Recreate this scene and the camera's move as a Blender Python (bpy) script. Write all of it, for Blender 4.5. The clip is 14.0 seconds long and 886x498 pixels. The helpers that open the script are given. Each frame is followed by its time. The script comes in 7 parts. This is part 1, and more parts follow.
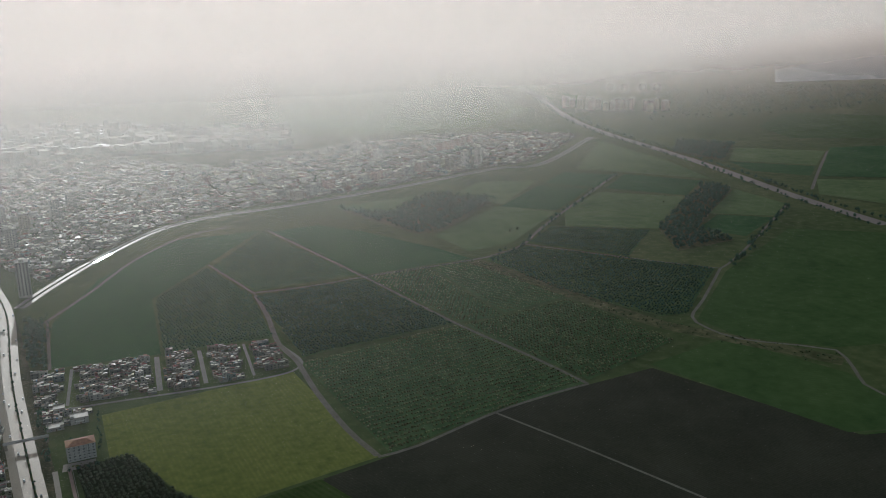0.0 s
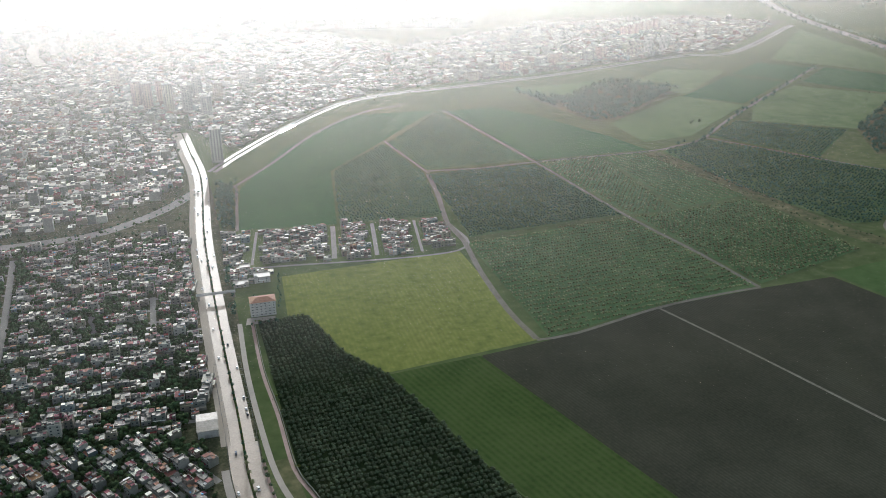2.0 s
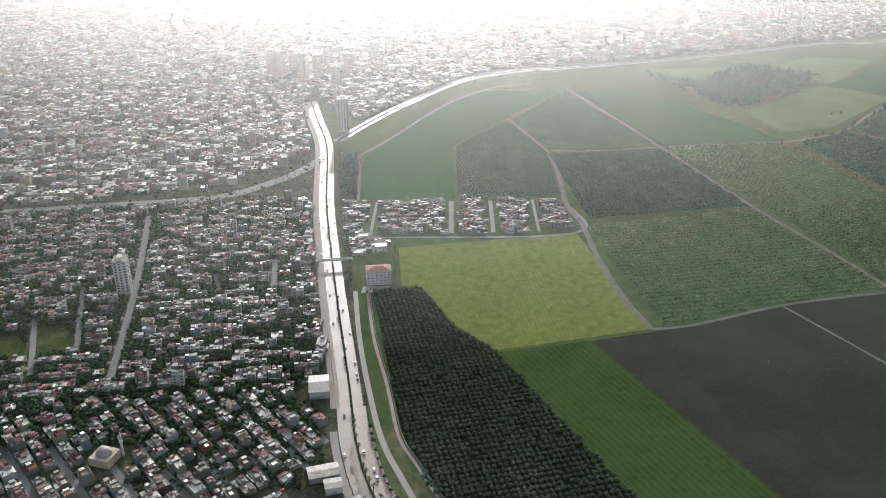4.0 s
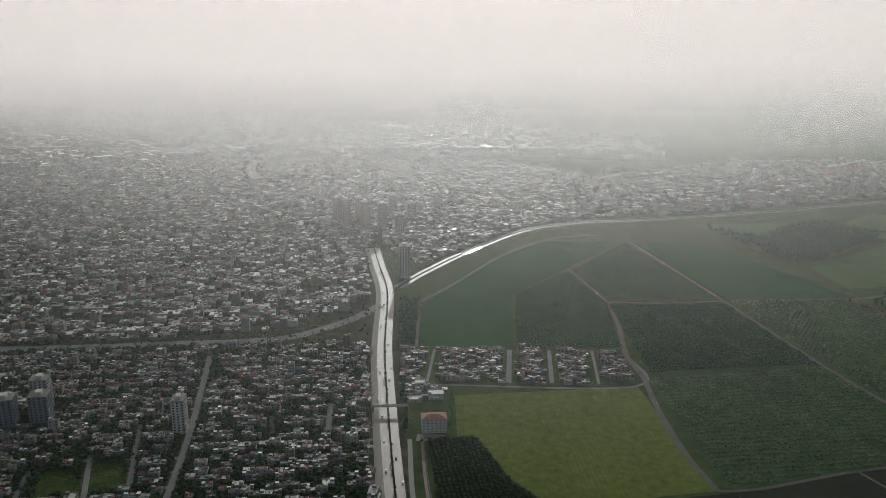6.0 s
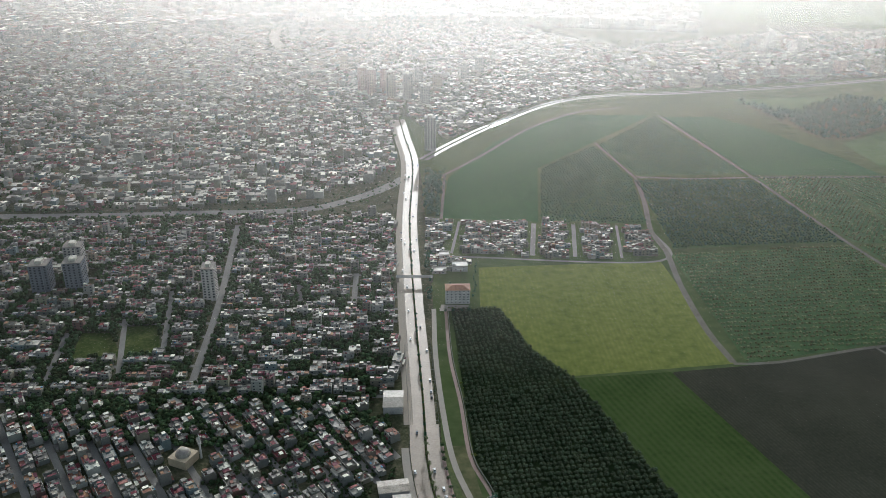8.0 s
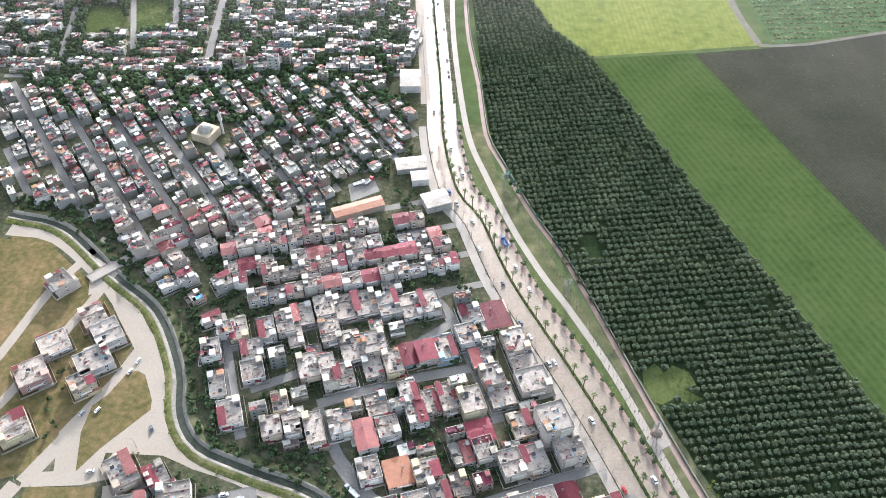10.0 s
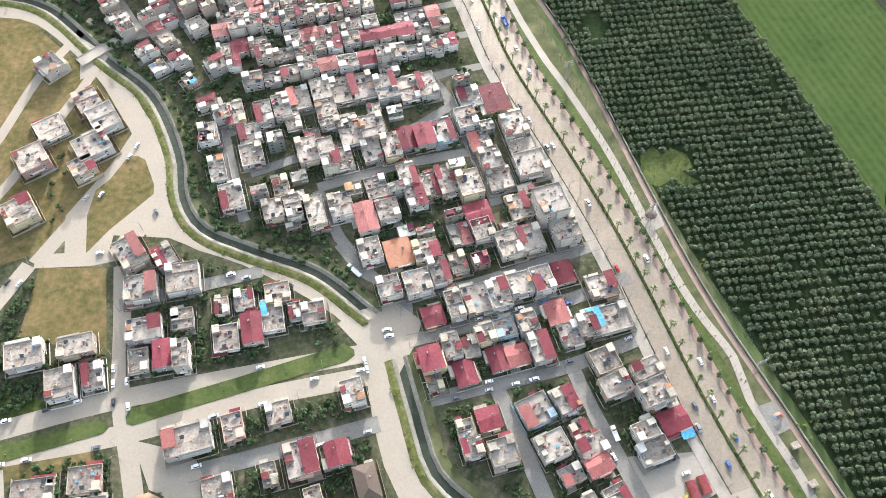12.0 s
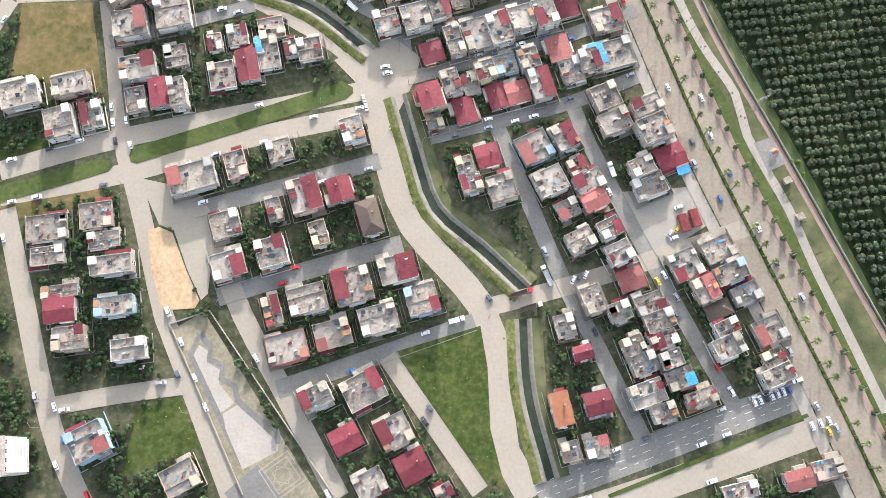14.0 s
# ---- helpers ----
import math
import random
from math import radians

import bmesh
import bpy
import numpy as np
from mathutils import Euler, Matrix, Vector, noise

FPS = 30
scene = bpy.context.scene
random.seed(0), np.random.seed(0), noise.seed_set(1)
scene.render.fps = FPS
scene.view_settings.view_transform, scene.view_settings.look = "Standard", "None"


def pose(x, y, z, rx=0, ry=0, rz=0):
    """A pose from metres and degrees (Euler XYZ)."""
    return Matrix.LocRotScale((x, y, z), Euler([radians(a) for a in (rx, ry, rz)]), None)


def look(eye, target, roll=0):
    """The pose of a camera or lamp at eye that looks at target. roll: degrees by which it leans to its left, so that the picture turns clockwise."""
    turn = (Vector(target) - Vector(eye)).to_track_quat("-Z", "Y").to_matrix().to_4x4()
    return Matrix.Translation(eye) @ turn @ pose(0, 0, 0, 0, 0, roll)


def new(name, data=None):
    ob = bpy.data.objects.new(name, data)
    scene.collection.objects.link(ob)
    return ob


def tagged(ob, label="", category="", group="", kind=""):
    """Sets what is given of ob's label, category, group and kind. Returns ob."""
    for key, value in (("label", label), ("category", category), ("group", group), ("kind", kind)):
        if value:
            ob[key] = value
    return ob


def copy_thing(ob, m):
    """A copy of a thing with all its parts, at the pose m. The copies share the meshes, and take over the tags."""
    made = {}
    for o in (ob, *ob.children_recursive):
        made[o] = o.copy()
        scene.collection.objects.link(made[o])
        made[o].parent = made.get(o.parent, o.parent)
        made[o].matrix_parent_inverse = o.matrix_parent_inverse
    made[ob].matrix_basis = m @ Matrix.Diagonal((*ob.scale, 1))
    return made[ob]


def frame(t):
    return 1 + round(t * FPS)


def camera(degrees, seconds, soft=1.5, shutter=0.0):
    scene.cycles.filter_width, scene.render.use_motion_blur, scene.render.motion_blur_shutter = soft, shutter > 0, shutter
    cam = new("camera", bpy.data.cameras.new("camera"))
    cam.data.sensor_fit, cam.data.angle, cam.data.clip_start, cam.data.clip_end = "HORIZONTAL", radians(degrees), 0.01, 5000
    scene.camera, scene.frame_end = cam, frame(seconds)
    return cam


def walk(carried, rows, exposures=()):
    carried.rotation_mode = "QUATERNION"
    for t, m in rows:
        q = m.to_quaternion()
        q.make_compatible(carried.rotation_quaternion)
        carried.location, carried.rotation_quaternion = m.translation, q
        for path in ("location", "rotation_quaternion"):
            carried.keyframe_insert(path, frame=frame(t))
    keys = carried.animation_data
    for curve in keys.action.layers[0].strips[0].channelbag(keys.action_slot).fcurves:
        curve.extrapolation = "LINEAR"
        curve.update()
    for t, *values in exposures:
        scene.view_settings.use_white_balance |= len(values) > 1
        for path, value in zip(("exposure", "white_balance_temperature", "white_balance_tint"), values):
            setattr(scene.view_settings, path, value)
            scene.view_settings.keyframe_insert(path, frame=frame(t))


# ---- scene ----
cam = camera(53.84, 14.0, soft=0.9)
HEIGHT = 420.0
PATH = [
    (0, pose(0, 0, HEIGHT, 73.308, -0.130, -22.663)),
    (0.5, pose(0, 0, HEIGHT, 73.270, -0.095, -19.935)),
    (1, pose(0, 0, HEIGHT, 71.925, 0.037, -16.861)),
    (1.5, pose(0, 0, HEIGHT, 68.682, 0.105, -13.604)),
    (2, pose(0, 0, HEIGHT, 65.758, 0.141, -10.983)),
    (2.2, pose(0, 0, HEIGHT, 64.671, 0.161, -9.871)),
    (2.725, pose(0, 0, HEIGHT, 62.656, 0.162, -7.180)),
    (3.25, pose(0, 0, HEIGHT, 62.412, 0.108, -4.840)),
    (3.775, pose(0, 0, HEIGHT, 63.618, 0.046, -3.046)),
    (4.3, pose(0, 0, HEIGHT, 65.952, 0.019, -1.992)),
    (4.5, pose(0, 0, HEIGHT, 68.078, 0.024, -1.520)),
    (5, pose(0, 0, HEIGHT, 73.166, -0.098, -0.317)),
    (5.5, pose(0, 0, HEIGHT, 73.163, -0.122, 0.775)),
    (6, pose(0, 0, HEIGHT, 73.970, -0.100, 1.609)),
    (6.5, pose(0, 0, HEIGHT, 75.999, -0.179, 2.206)),
    (7, pose(0, 0, HEIGHT, 72.503, -0.235, 2.607)),
    (7.5, pose(0, 0, HEIGHT, 71.281, -0.199, 2.983)),
    (8, pose(0, 0, HEIGHT, 65.630, -0.168, 3.381)),
    (8.5, pose(0, 0, HEIGHT, 59.466, -0.101, 3.748)),
    (9, pose(0, 0, HEIGHT, 53.363, -0.081, 4.144)),
    (9.2, pose(0, 0, HEIGHT, 51.418, -0.086, 4.316)),
    (9.725, pose(0, 0, HEIGHT, 46.579, -0.072, 4.599)),
    (10.25, pose(0, 0, HEIGHT, 43.327, -0.053, 4.661)),
    (10.775, pose(0, 0, HEIGHT, 40.448, -0.031, 4.598)),
    (11.3, pose(0, 0, HEIGHT, 36.729, -0.009, 4.503)),
    (11.5, pose(0, 0, HEIGHT, 35.046, -0.003, 4.474)),
    (12, pose(0, 0, HEIGHT, 30.673, 0.019, 4.400)),
    (12.5, pose(0, 0, HEIGHT, 26.160, 0.020, 4.369)),
    (13, pose(0, 0, HEIGHT, 21.454, 0.036, 4.317)),
    (13.5, pose(0, 0, HEIGHT, 17.023, 0.055, 4.252)),
    (14, pose(0, 0, HEIGHT, 13.570, 0.063, 4.196)),
]
EXPOSURES = [(0.0, -0.95, 5850, 3), (0.5, -0.7, 5850, 4), (1.0, -0.76, 5850, 3), (2.0, 0.36, 5850, 6), (4.3, 0.62, 5900, 8), (4.6, 0.3, 5900, 8), (5.0, -0.57, 5900, 6), (5.5, -1.02, 5900, 5), (6.0, -0.9, 5900, 4), (6.5, -1.5, 5950, 4), (7.0, -1.45, 5900, 1), (7.5, -0.75, 5850, 3), (8.2, 0.42, 5800, 6), (9.0, 1.53, 5750, 14), (11.5, 2.12, 6150, 10), (14.0, 2.0, 6200, 12)]
walk(cam, PATH, EXPOSURES)

# ---- sky and sun: low sun ahead of the camera, hazy late afternoon ----
SUN_ELEVATION, SUN_AZIMUTH = 16.0, 0.5   # degrees; azimuth from +y towards +x
world = bpy.data.worlds.new("hazy_sky")
scene.world = world
world.use_nodes = True
wn = world.node_tree.nodes
sky = wn.new("ShaderNodeTexSky")
sky.sky_type = 'NISHITA'
sky.sun_disc = False
sky.sun_elevation = radians(SUN_ELEVATION)
sky.sun_rotation = radians(SUN_AZIMUTH)
sky.dust_density = 3.0
sky.air_density = 1.2
sky.ozone_density = 1.0
wn["Background"].inputs["Strength"].default_value = 0.15
pale = wn.new("ShaderNodeHueSaturation")                # dust and smog wash the sky's colour out
pale.inputs["Saturation"].default_value = 0.5
world.node_tree.links.new(sky.outputs[0], pale.inputs["Color"])
world.node_tree.links.new(pale.outputs[0], wn["Background"].inputs["Color"])
sun = new("sun", bpy.data.lights.new("sun", 'SUN'))
sun.data.energy = 2.5
sun.data.angle = radians(0.6)
sun.data.color = (1.0, 0.945, 0.89)
sun.matrix_world = look((0, 0, 0), (-math.sin(radians(SUN_AZIMUTH)), -math.cos(radians(SUN_AZIMUTH)), -math.tan(radians(SUN_ELEVATION))))

# ---- materials ----
def _nodes(name):
    m = bpy.data.materials.new(name)
    m.use_nodes = True
    t = m.node_tree
    return m, t, t.nodes, t.links, t.nodes["Principled BSDF"]


def _ramp(n, l, source, stops):
    r = n.new("ShaderNodeValToRGB")
    e = r.color_ramp.elements
    while len(e) < len(stops):
        e.new(0.5)
    for el, (p, c) in zip(e, stops):
        el.position, el.color = p, (*c, 1)
    l.new(source, r.inputs[0])
    return r.outputs[0]


def _noise(n, l, pos, scale, detail=6.0, rough=0.6):
    t = n.new("ShaderNodeTexNoise")
    t.inputs["Scale"].default_value, t.inputs["Detail"].default_value, t.inputs["Roughness"].default_value = scale, detail, rough
    l.new(pos, t.inputs["Vector"])
    return t.outputs["Fac"]


def _mixc(n, l, kind, fac, a, b):
    x = n.new("ShaderNodeMix")
    x.data_type, x.blend_type = 'RGBA', kind
    for sock, v in ((x.inputs[0], fac), (x.inputs[6], a), (x.inputs[7], b)):
        if isinstance(v, (int, float)):
            sock.default_value = v
        elif isinstance(v, tuple):
            sock.default_value = (*v, 1)
        else:
            l.new(v, sock)
    return x.outputs[2]


def _math(n, l, op, a, b=0.0, clamp=False):
    x = n.new("ShaderNodeMath")
    x.operation, x.use_clamp = op, clamp
    for sock, v in zip(x.inputs, (a, b)):
        if isinstance(v, (int, float)):
            sock.default_value = v
        else:
            l.new(v, sock)
    return x.outputs[0]


def surface(name, dark, mid, light, rough=0.85, fine=1.5, large=0.05, bump=0.3, metal=0.0, vary=0.0, rows=None, spec=0.5, patch=0.45, island=0.0, spread=None):
    """A weathered surface: grain at `fine`, patches at `large` (per metre); rows=(angle, spacing, depth, colour) adds crop rows or ribs."""
    m, t, n, l, b = _nodes(name)
    pos = n.new("ShaderNodeNewGeometry").outputs["Position"]
    f, g = _noise(n, l, pos, fine), _noise(n, l, pos, large, 5.0, 0.65)
    col = _ramp(n, l, f, [(0.3, dark), (0.5, mid), (0.72, light)])
    far_col = _ramp(n, l, g, [(0.32, dark), (0.5, mid), (0.68, light)])
    col = _mixc(n, l, 'MIX', patch, col, far_col)
    height = f
    if rows:
        angle, spacing, depth, rowcol = rows
        mp = n.new("ShaderNodeMapping")
        mp.inputs["Rotation"].default_value = (0, 0, radians(angle))
        l.new(pos, mp.inputs["Vector"])
        w = n.new("ShaderNodeTexWave")
        w.wave_type, w.bands_direction, w.wave_profile = 'BANDS', 'Y', 'SIN'
        w.inputs["Scale"].default_value = 0.314 / spacing
        w.inputs["Distortion"].default_value = 0.4
        w.inputs["Detail"].default_value = 2.0
        w.inputs["Detail Scale"].default_value = 0.3
        l.new(mp.outputs[0], w.inputs["Vector"])
        k = _math(n, l, 'MULTIPLY', w.outputs["Fac"], depth)
        k = _math(n, l, 'MULTIPLY', k, _math(n, l, 'MULTIPLY', g, 1.8), True)
        col = _mixc(n, l, 'MIX', k, col, rowcol)
        height = w.outputs["Fac"]
    if vary:
        hs = n.new("ShaderNodeHueSaturation")
        r = n.new("ShaderNodeObjectInfo").outputs["Random"]
        l.new(_math(n, l, 'ADD', _math(n, l, 'MULTIPLY', r, 2 * vary), 1.0 - vary), hs.inputs["Value"])
        l.new(col, hs.inputs["Color"])
        col = hs.outputs[0]
    if island:
        hs = n.new("ShaderNodeHueSaturation")
        r = n.new("ShaderNodeNewGeometry").outputs["Random Per Island"]
        value = _math(n, l, 'ADD', _math(n, l, 'MULTIPLY', r, 2 * island), 1.0 - island)
        if spread:                                        # most pieces dull, a few bright
            value = _math(n, l, 'ADD', _math(n, l, 'MULTIPLY', _math(n, l, 'POWER', r, 2.6), spread[1] - spread[0]), spread[0])
        l.new(value, hs.inputs["Value"])
        l.new(_math(n, l, 'ADD', _math(n, l, 'MULTIPLY', r, 0.06), 0.47), hs.inputs["Hue"])
        l.new(col, hs.inputs["Color"])
        col = hs.outputs[0]
    l.new(col, b.inputs["Base Color"])
    b.inputs["Roughness"].default_value, b.inputs["Metallic"].default_value = rough, metal
    b.inputs["Specular IOR Level"].default_value = spec
    rr = _math(n, l, 'ADD', _math(n, l, 'MULTIPLY', _math(n, l, 'SUBTRACT', g, 0.5), 0.35), rough, True)
    l.new(rr, b.inputs["Roughness"])
    if bump:
        bp = n.new("ShaderNodeBump")
        bp.inputs["Strength"].default_value, bp.inputs["Distance"].default_value = bump, 0.3 if rows else 0.06
        l.new(height, bp.inputs["Height"])
        l.new(bp.outputs[0], b.inputs["Normal"])
    return m


def leaves(m):
    """Lets part of the light through, as thin leaves do."""
    n, l = m.node_tree.nodes, m.node_tree.links
    b = n["Principled BSDF"]
    t, x = n.new("ShaderNodeBsdfTranslucent"), n.new("ShaderNodeMixShader")
    x.inputs[0].default_value = 0.45
    l.new(b.inputs["Base Color"].links[0].from_socket, t.inputs["Color"])
    l.new(b.outputs[0], x.inputs[1])
    l.new(t.outputs[0], x.inputs[2])
    l.new(x.outputs[0], n["Material Output"].inputs["Surface"])
    return m


M_GROUND = surface("dry_plain", (0.0359, 0.0546, 0.0222), (0.0658, 0.0901, 0.037), (0.1196, 0.1297, 0.0617), 0.95, 0.06, 0.004, 0.1, spec=0.0)
M_TOWN = surface("town_soil", (0.0221, 0.0331, 0.0166), (0.0581, 0.0622, 0.036), (0.159, 0.1382, 0.0967), 0.95, 0.35, 0.05, 0.3, spec=0.0)
M_LAWN = surface("mown_grass", (0.0178, 0.0373, 0.0097), (0.0454, 0.0642, 0.0194), (0.1215, 0.119, 0.0486), 0.9, 0.35, 0.05, 0.4, spec=0.0)
M_LOT = surface("weedy_lot", (0.0491, 0.0536, 0.0187), (0.1116, 0.0948, 0.0425), (0.2321, 0.1525, 0.0892), 0.95, 0.25, 0.035, 0.3, spec=0.0)
M_SAND = surface("bare_sand", (0.25, 0.17, 0.10), (0.36, 0.26, 0.16), (0.45, 0.35, 0.24), 0.95, 0.5, 0.08, 0.4, spec=0.2)
M_YELLOW = surface("mustard_field", (0.0754, 0.1033, 0.0286), (0.1321, 0.1557, 0.0417), (0.193, 0.1985, 0.0656), 0.95, 0.12, 0.02, 0.3, rows=(84, 4.5, 0.35, (0.0956, 0.1162, 0.0357)), spec=0.0, patch=0.3)
M_STRIPE = surface("young_wheat", (0.02327, 0.04297, 0.01237), (0.03738, 0.06425, 0.01866), (0.05454, 0.07895, 0.02795), 0.95, 0.2, 0.02, 0.3, rows=(66.5, 5.5, 0.5, (0.06531, 0.07968, 0.03477)), spec=0.0)
M_SOIL = surface("ploughed_soil", (0.02641, 0.02766, 0.02078), (0.04042, 0.04202, 0.03165), (0.06185, 0.06365, 0.04724), 0.95, 0.35, 0.012, 0.5, rows=(66, 3.0, 0.4, (0.02961, 0.03172, 0.02391)), spec=0.0, patch=0.55)
M_GREEN = surface("winter_wheat", (0.03, 0.0587, 0.0217), (0.0485, 0.087, 0.0308), (0.0765, 0.114, 0.044), 0.95, 0.06, 0.01, 0.2, rows=(40, 6.0, 0.3, (0.0541, 0.0786, 0.0317)), spec=0.0)
M_MEADOW = surface("pale_meadow", (0.0553, 0.0926, 0.0381), (0.0894, 0.1315, 0.0567), (0.1276, 0.163, 0.0815), 0.95, 0.05, 0.008, 0.2, spec=0.0)
M_PLOUGH = surface("dark_plough", (0.0248, 0.0625, 0.0251), (0.0383, 0.0853, 0.0346), (0.057, 0.1109, 0.0447), 0.95, 0.08, 0.01, 0.3, spec=0.0)
M_ORCHARD_SOIL = surface("orchard_soil", (0.0326, 0.0755, 0.0298), (0.063, 0.112, 0.0465), (0.1147, 0.1459, 0.0693), 0.95, 0.4, 0.03, 0.3, spec=0.0)
# darker than the other orchard soil: shade under the crowns is in the colour
M_ORCHARD_FLOOR = surface("shade_toned_orchard_floor", (0.0115, 0.0211, 0.0096), (0.0211, 0.0326, 0.0144), (0.0432, 0.0499, 0.023), 0.95, 0.4, 0.03, 0.3, spec=0.0)
M_SCRUB = surface("scrub_ground", (0.0359, 0.0487, 0.0234), (0.0837, 0.0892, 0.0455), (0.1555, 0.1487, 0.0858), 0.95, 0.08, 0.02, 0.4, spec=0.0)
M_TRACK = surface("dirt_track", (0.0896, 0.0831, 0.0695), (0.1396, 0.1319, 0.1131), (0.1994, 0.1931, 0.1723), 0.9, 0.5, 0.05, 0.3, spec=0.0)
M_ASPHALT = surface("worn_asphalt", (0.1218, 0.1169, 0.1069), (0.1719, 0.1659, 0.152), (0.2292, 0.2209, 0.2042), 0.85, 0.8, 0.06, 0.15, spec=0.15)
M_BOULEVARD = surface("dusty_boulevard_asphalt", (0.1584, 0.1344, 0.1055), (0.2115, 0.1833, 0.1467), (0.2708, 0.2374, 0.1928), 0.44, 0.6, 0.05, 0.03, spec=0.24)
M_STREET = surface("dusty_street", (0.235, 0.205, 0.167), (0.268, 0.237, 0.195), (0.305, 0.272, 0.226), 0.88, 0.6, 0.035, 0.15, spec=0.15)
M_HIGHWAY = surface("polished_asphalt", (0.07, 0.068, 0.065), (0.1, 0.098, 0.094), (0.14, 0.137, 0.13), 0.5, 0.3, 0.03, 0.0, spec=0.35)
# very glossy, only for the added glint strip on the ring road
M_GLINT = surface("glint_asphalt", (0.04, 0.04, 0.04), (0.05, 0.05, 0.049), (0.06, 0.06, 0.058), 0.16, 0.3, 0.003, 0.0, spec=0.8, patch=0.1)
M_CONCRETE = surface("pale_concrete", (0.215, 0.195, 0.168), (0.258, 0.236, 0.204), (0.3, 0.275, 0.24), 0.78, 0.8, 0.08, 0.15, spec=0.15)
M_DARKPAVE = surface("grey_stone_paving", (0.11, 0.105, 0.1), (0.14, 0.135, 0.128), (0.175, 0.168, 0.16), 0.85, 0.8, 0.1, 0.1, spec=0.2)
M_SHEET_PAVE = surface("pale_stone_paving", (0.246, 0.2214, 0.1927), (0.2952, 0.2706, 0.2378), (0.3444, 0.3157, 0.2788), 0.85, 0.8, 0.1, 0.1, spec=0.2)
M_BRICKPAVE = surface("reddish_paving", (0.1445, 0.0935, 0.0748), (0.204, 0.1403, 0.1148), (0.2635, 0.1997, 0.1658), 0.8, 1.5, 0.1, 0.3)
M_MARK = surface("road_paint", (0.5, 0.49, 0.46), (0.66, 0.65, 0.62), (0.78, 0.77, 0.74), 0.6, 2.0, 0.2, 0.0)
M_WATER = surface("canal_water", (0.01, 0.016, 0.01), (0.02, 0.028, 0.018), (0.045, 0.055, 0.035), 0.55, 0.3, 0.05, 0.05, spec=0.2)
M_CANAL = surface("stained_concrete", (0.09, 0.085, 0.065), (0.15, 0.14, 0.115), (0.24, 0.225, 0.19), 0.85, 0.5, 0.06, 0.3)
# pale base colour stands in for part of the sky's reflection on far water
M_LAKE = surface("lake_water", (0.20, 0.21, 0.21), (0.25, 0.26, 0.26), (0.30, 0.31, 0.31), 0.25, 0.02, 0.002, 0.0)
M_WALLSTONE = surface("boundary_wall", (0.16, 0.15, 0.13), (0.24, 0.23, 0.20), (0.32, 0.30, 0.27), 0.9, 1.0, 0.1, 0.3)
M_LEAF = leaves(surface("citrus_leaves", (0.0506, 0.0729, 0.0444), (0.0981, 0.1246, 0.0765), (0.1782, 0.2002, 0.1275), 0.7, 0.8, 0.03, 0.0, island=0.3, spec=0.0))
M_LEAF_PALE = leaves(surface("young_citrus_leaves", (0.1118, 0.1265, 0.0641), (0.2079, 0.2226, 0.1182), (0.3078, 0.3078, 0.181), 0.75, 0.6, 0.03, 0.0, island=0.35, spec=0.0))
M_LEAF_DARK = leaves(surface("dense_grove_leaves", (0.0264, 0.0686, 0.0442), (0.0473, 0.1069, 0.0688), (0.0872, 0.1569, 0.1019), 0.75, 0.6, 0.03, 0.0, island=0.3, spec=0.0))
M_BUSH = leaves(surface("garden_leaves", (0.0377, 0.0647, 0.0309), (0.0709, 0.1033, 0.0504), (0.1291, 0.1629, 0.0817), 0.7, 1.0, 0.1, 0.0, island=0.4, spec=0.0))
M_WEED = surface("bank_weeds", (0.05, 0.075, 0.015), (0.10, 0.13, 0.025), (0.17, 0.18, 0.05), 0.8, 0.8, 0.06, 0.3, island=0.3, spec=0.1)
M_BANK = surface("weedy_bank", (0.045, 0.06, 0.02), (0.11, 0.12, 0.04), (0.26, 0.21, 0.13), 0.95, 0.35, 0.09, 0.4, spec=0.0)
M_PALM = surface("palm_fronds", (0.056, 0.077, 0.0224), (0.105, 0.126, 0.0392), (0.182, 0.189, 0.07), 0.5, 2.0, 0.2, 0.0, vary=0.2)
M_BARK = surface("palm_bark", (0.08, 0.06, 0.045), (0.13, 0.10, 0.075), (0.19, 0.15, 0.11), 0.9, 3.0, 0.3, 0.4)
M_ROOF_GREY = surface("flat_roof_screed", (0.095, 0.08, 0.06), (0.27, 0.237, 0.195), (0.42, 0.38, 0.325), 0.52, 0.9, 0.28, 0.12, vary=0.25, patch=0.5, island=0.22, spec=0.3)
M_ROOF_WHITE = surface("whitewashed_roof", (0.145, 0.125, 0.102), (0.275, 0.25, 0.213), (0.385, 0.355, 0.31), 0.52, 0.5, 0.12, 0.1, vary=0.12, island=0.15, spec=0.28)
M_ROOF_RED = surface("red_sheet_metal", (0.08806, 0.01704, 0.0257), (0.1421, 0.02619, 0.04012), (0.1909, 0.05513, 0.06636), 0.72, 0.6, 0.1, 0.25, spec=0.2, vary=0.3, rows=(20, 0.35, 0.2, (0.1696, 0.03923, 0.04781)), island=0.25)
M_ROOF_TILE = surface("clay_red_roof", (0.1503, 0.0383, 0.0399), (0.2211, 0.0572, 0.0567), (0.2851, 0.102, 0.0964), 0.75, 0.8, 0.1, 0.3, vary=0.25, rows=(20, 0.4, 0.3, (0.2664, 0.0853, 0.0689)), island=0.25)
M_ROOF_WINE = surface("wine_red_sheet", (0.07759, 0.0171, 0.02486), (0.1212, 0.02679, 0.03635), (0.165, 0.04292, 0.05216), 0.72, 0.6, 0.1, 0.25, spec=0.2, vary=0.2, rows=(20, 0.35, 0.2, (0.1067, 0.0243, 0.03393)), island=0.25)
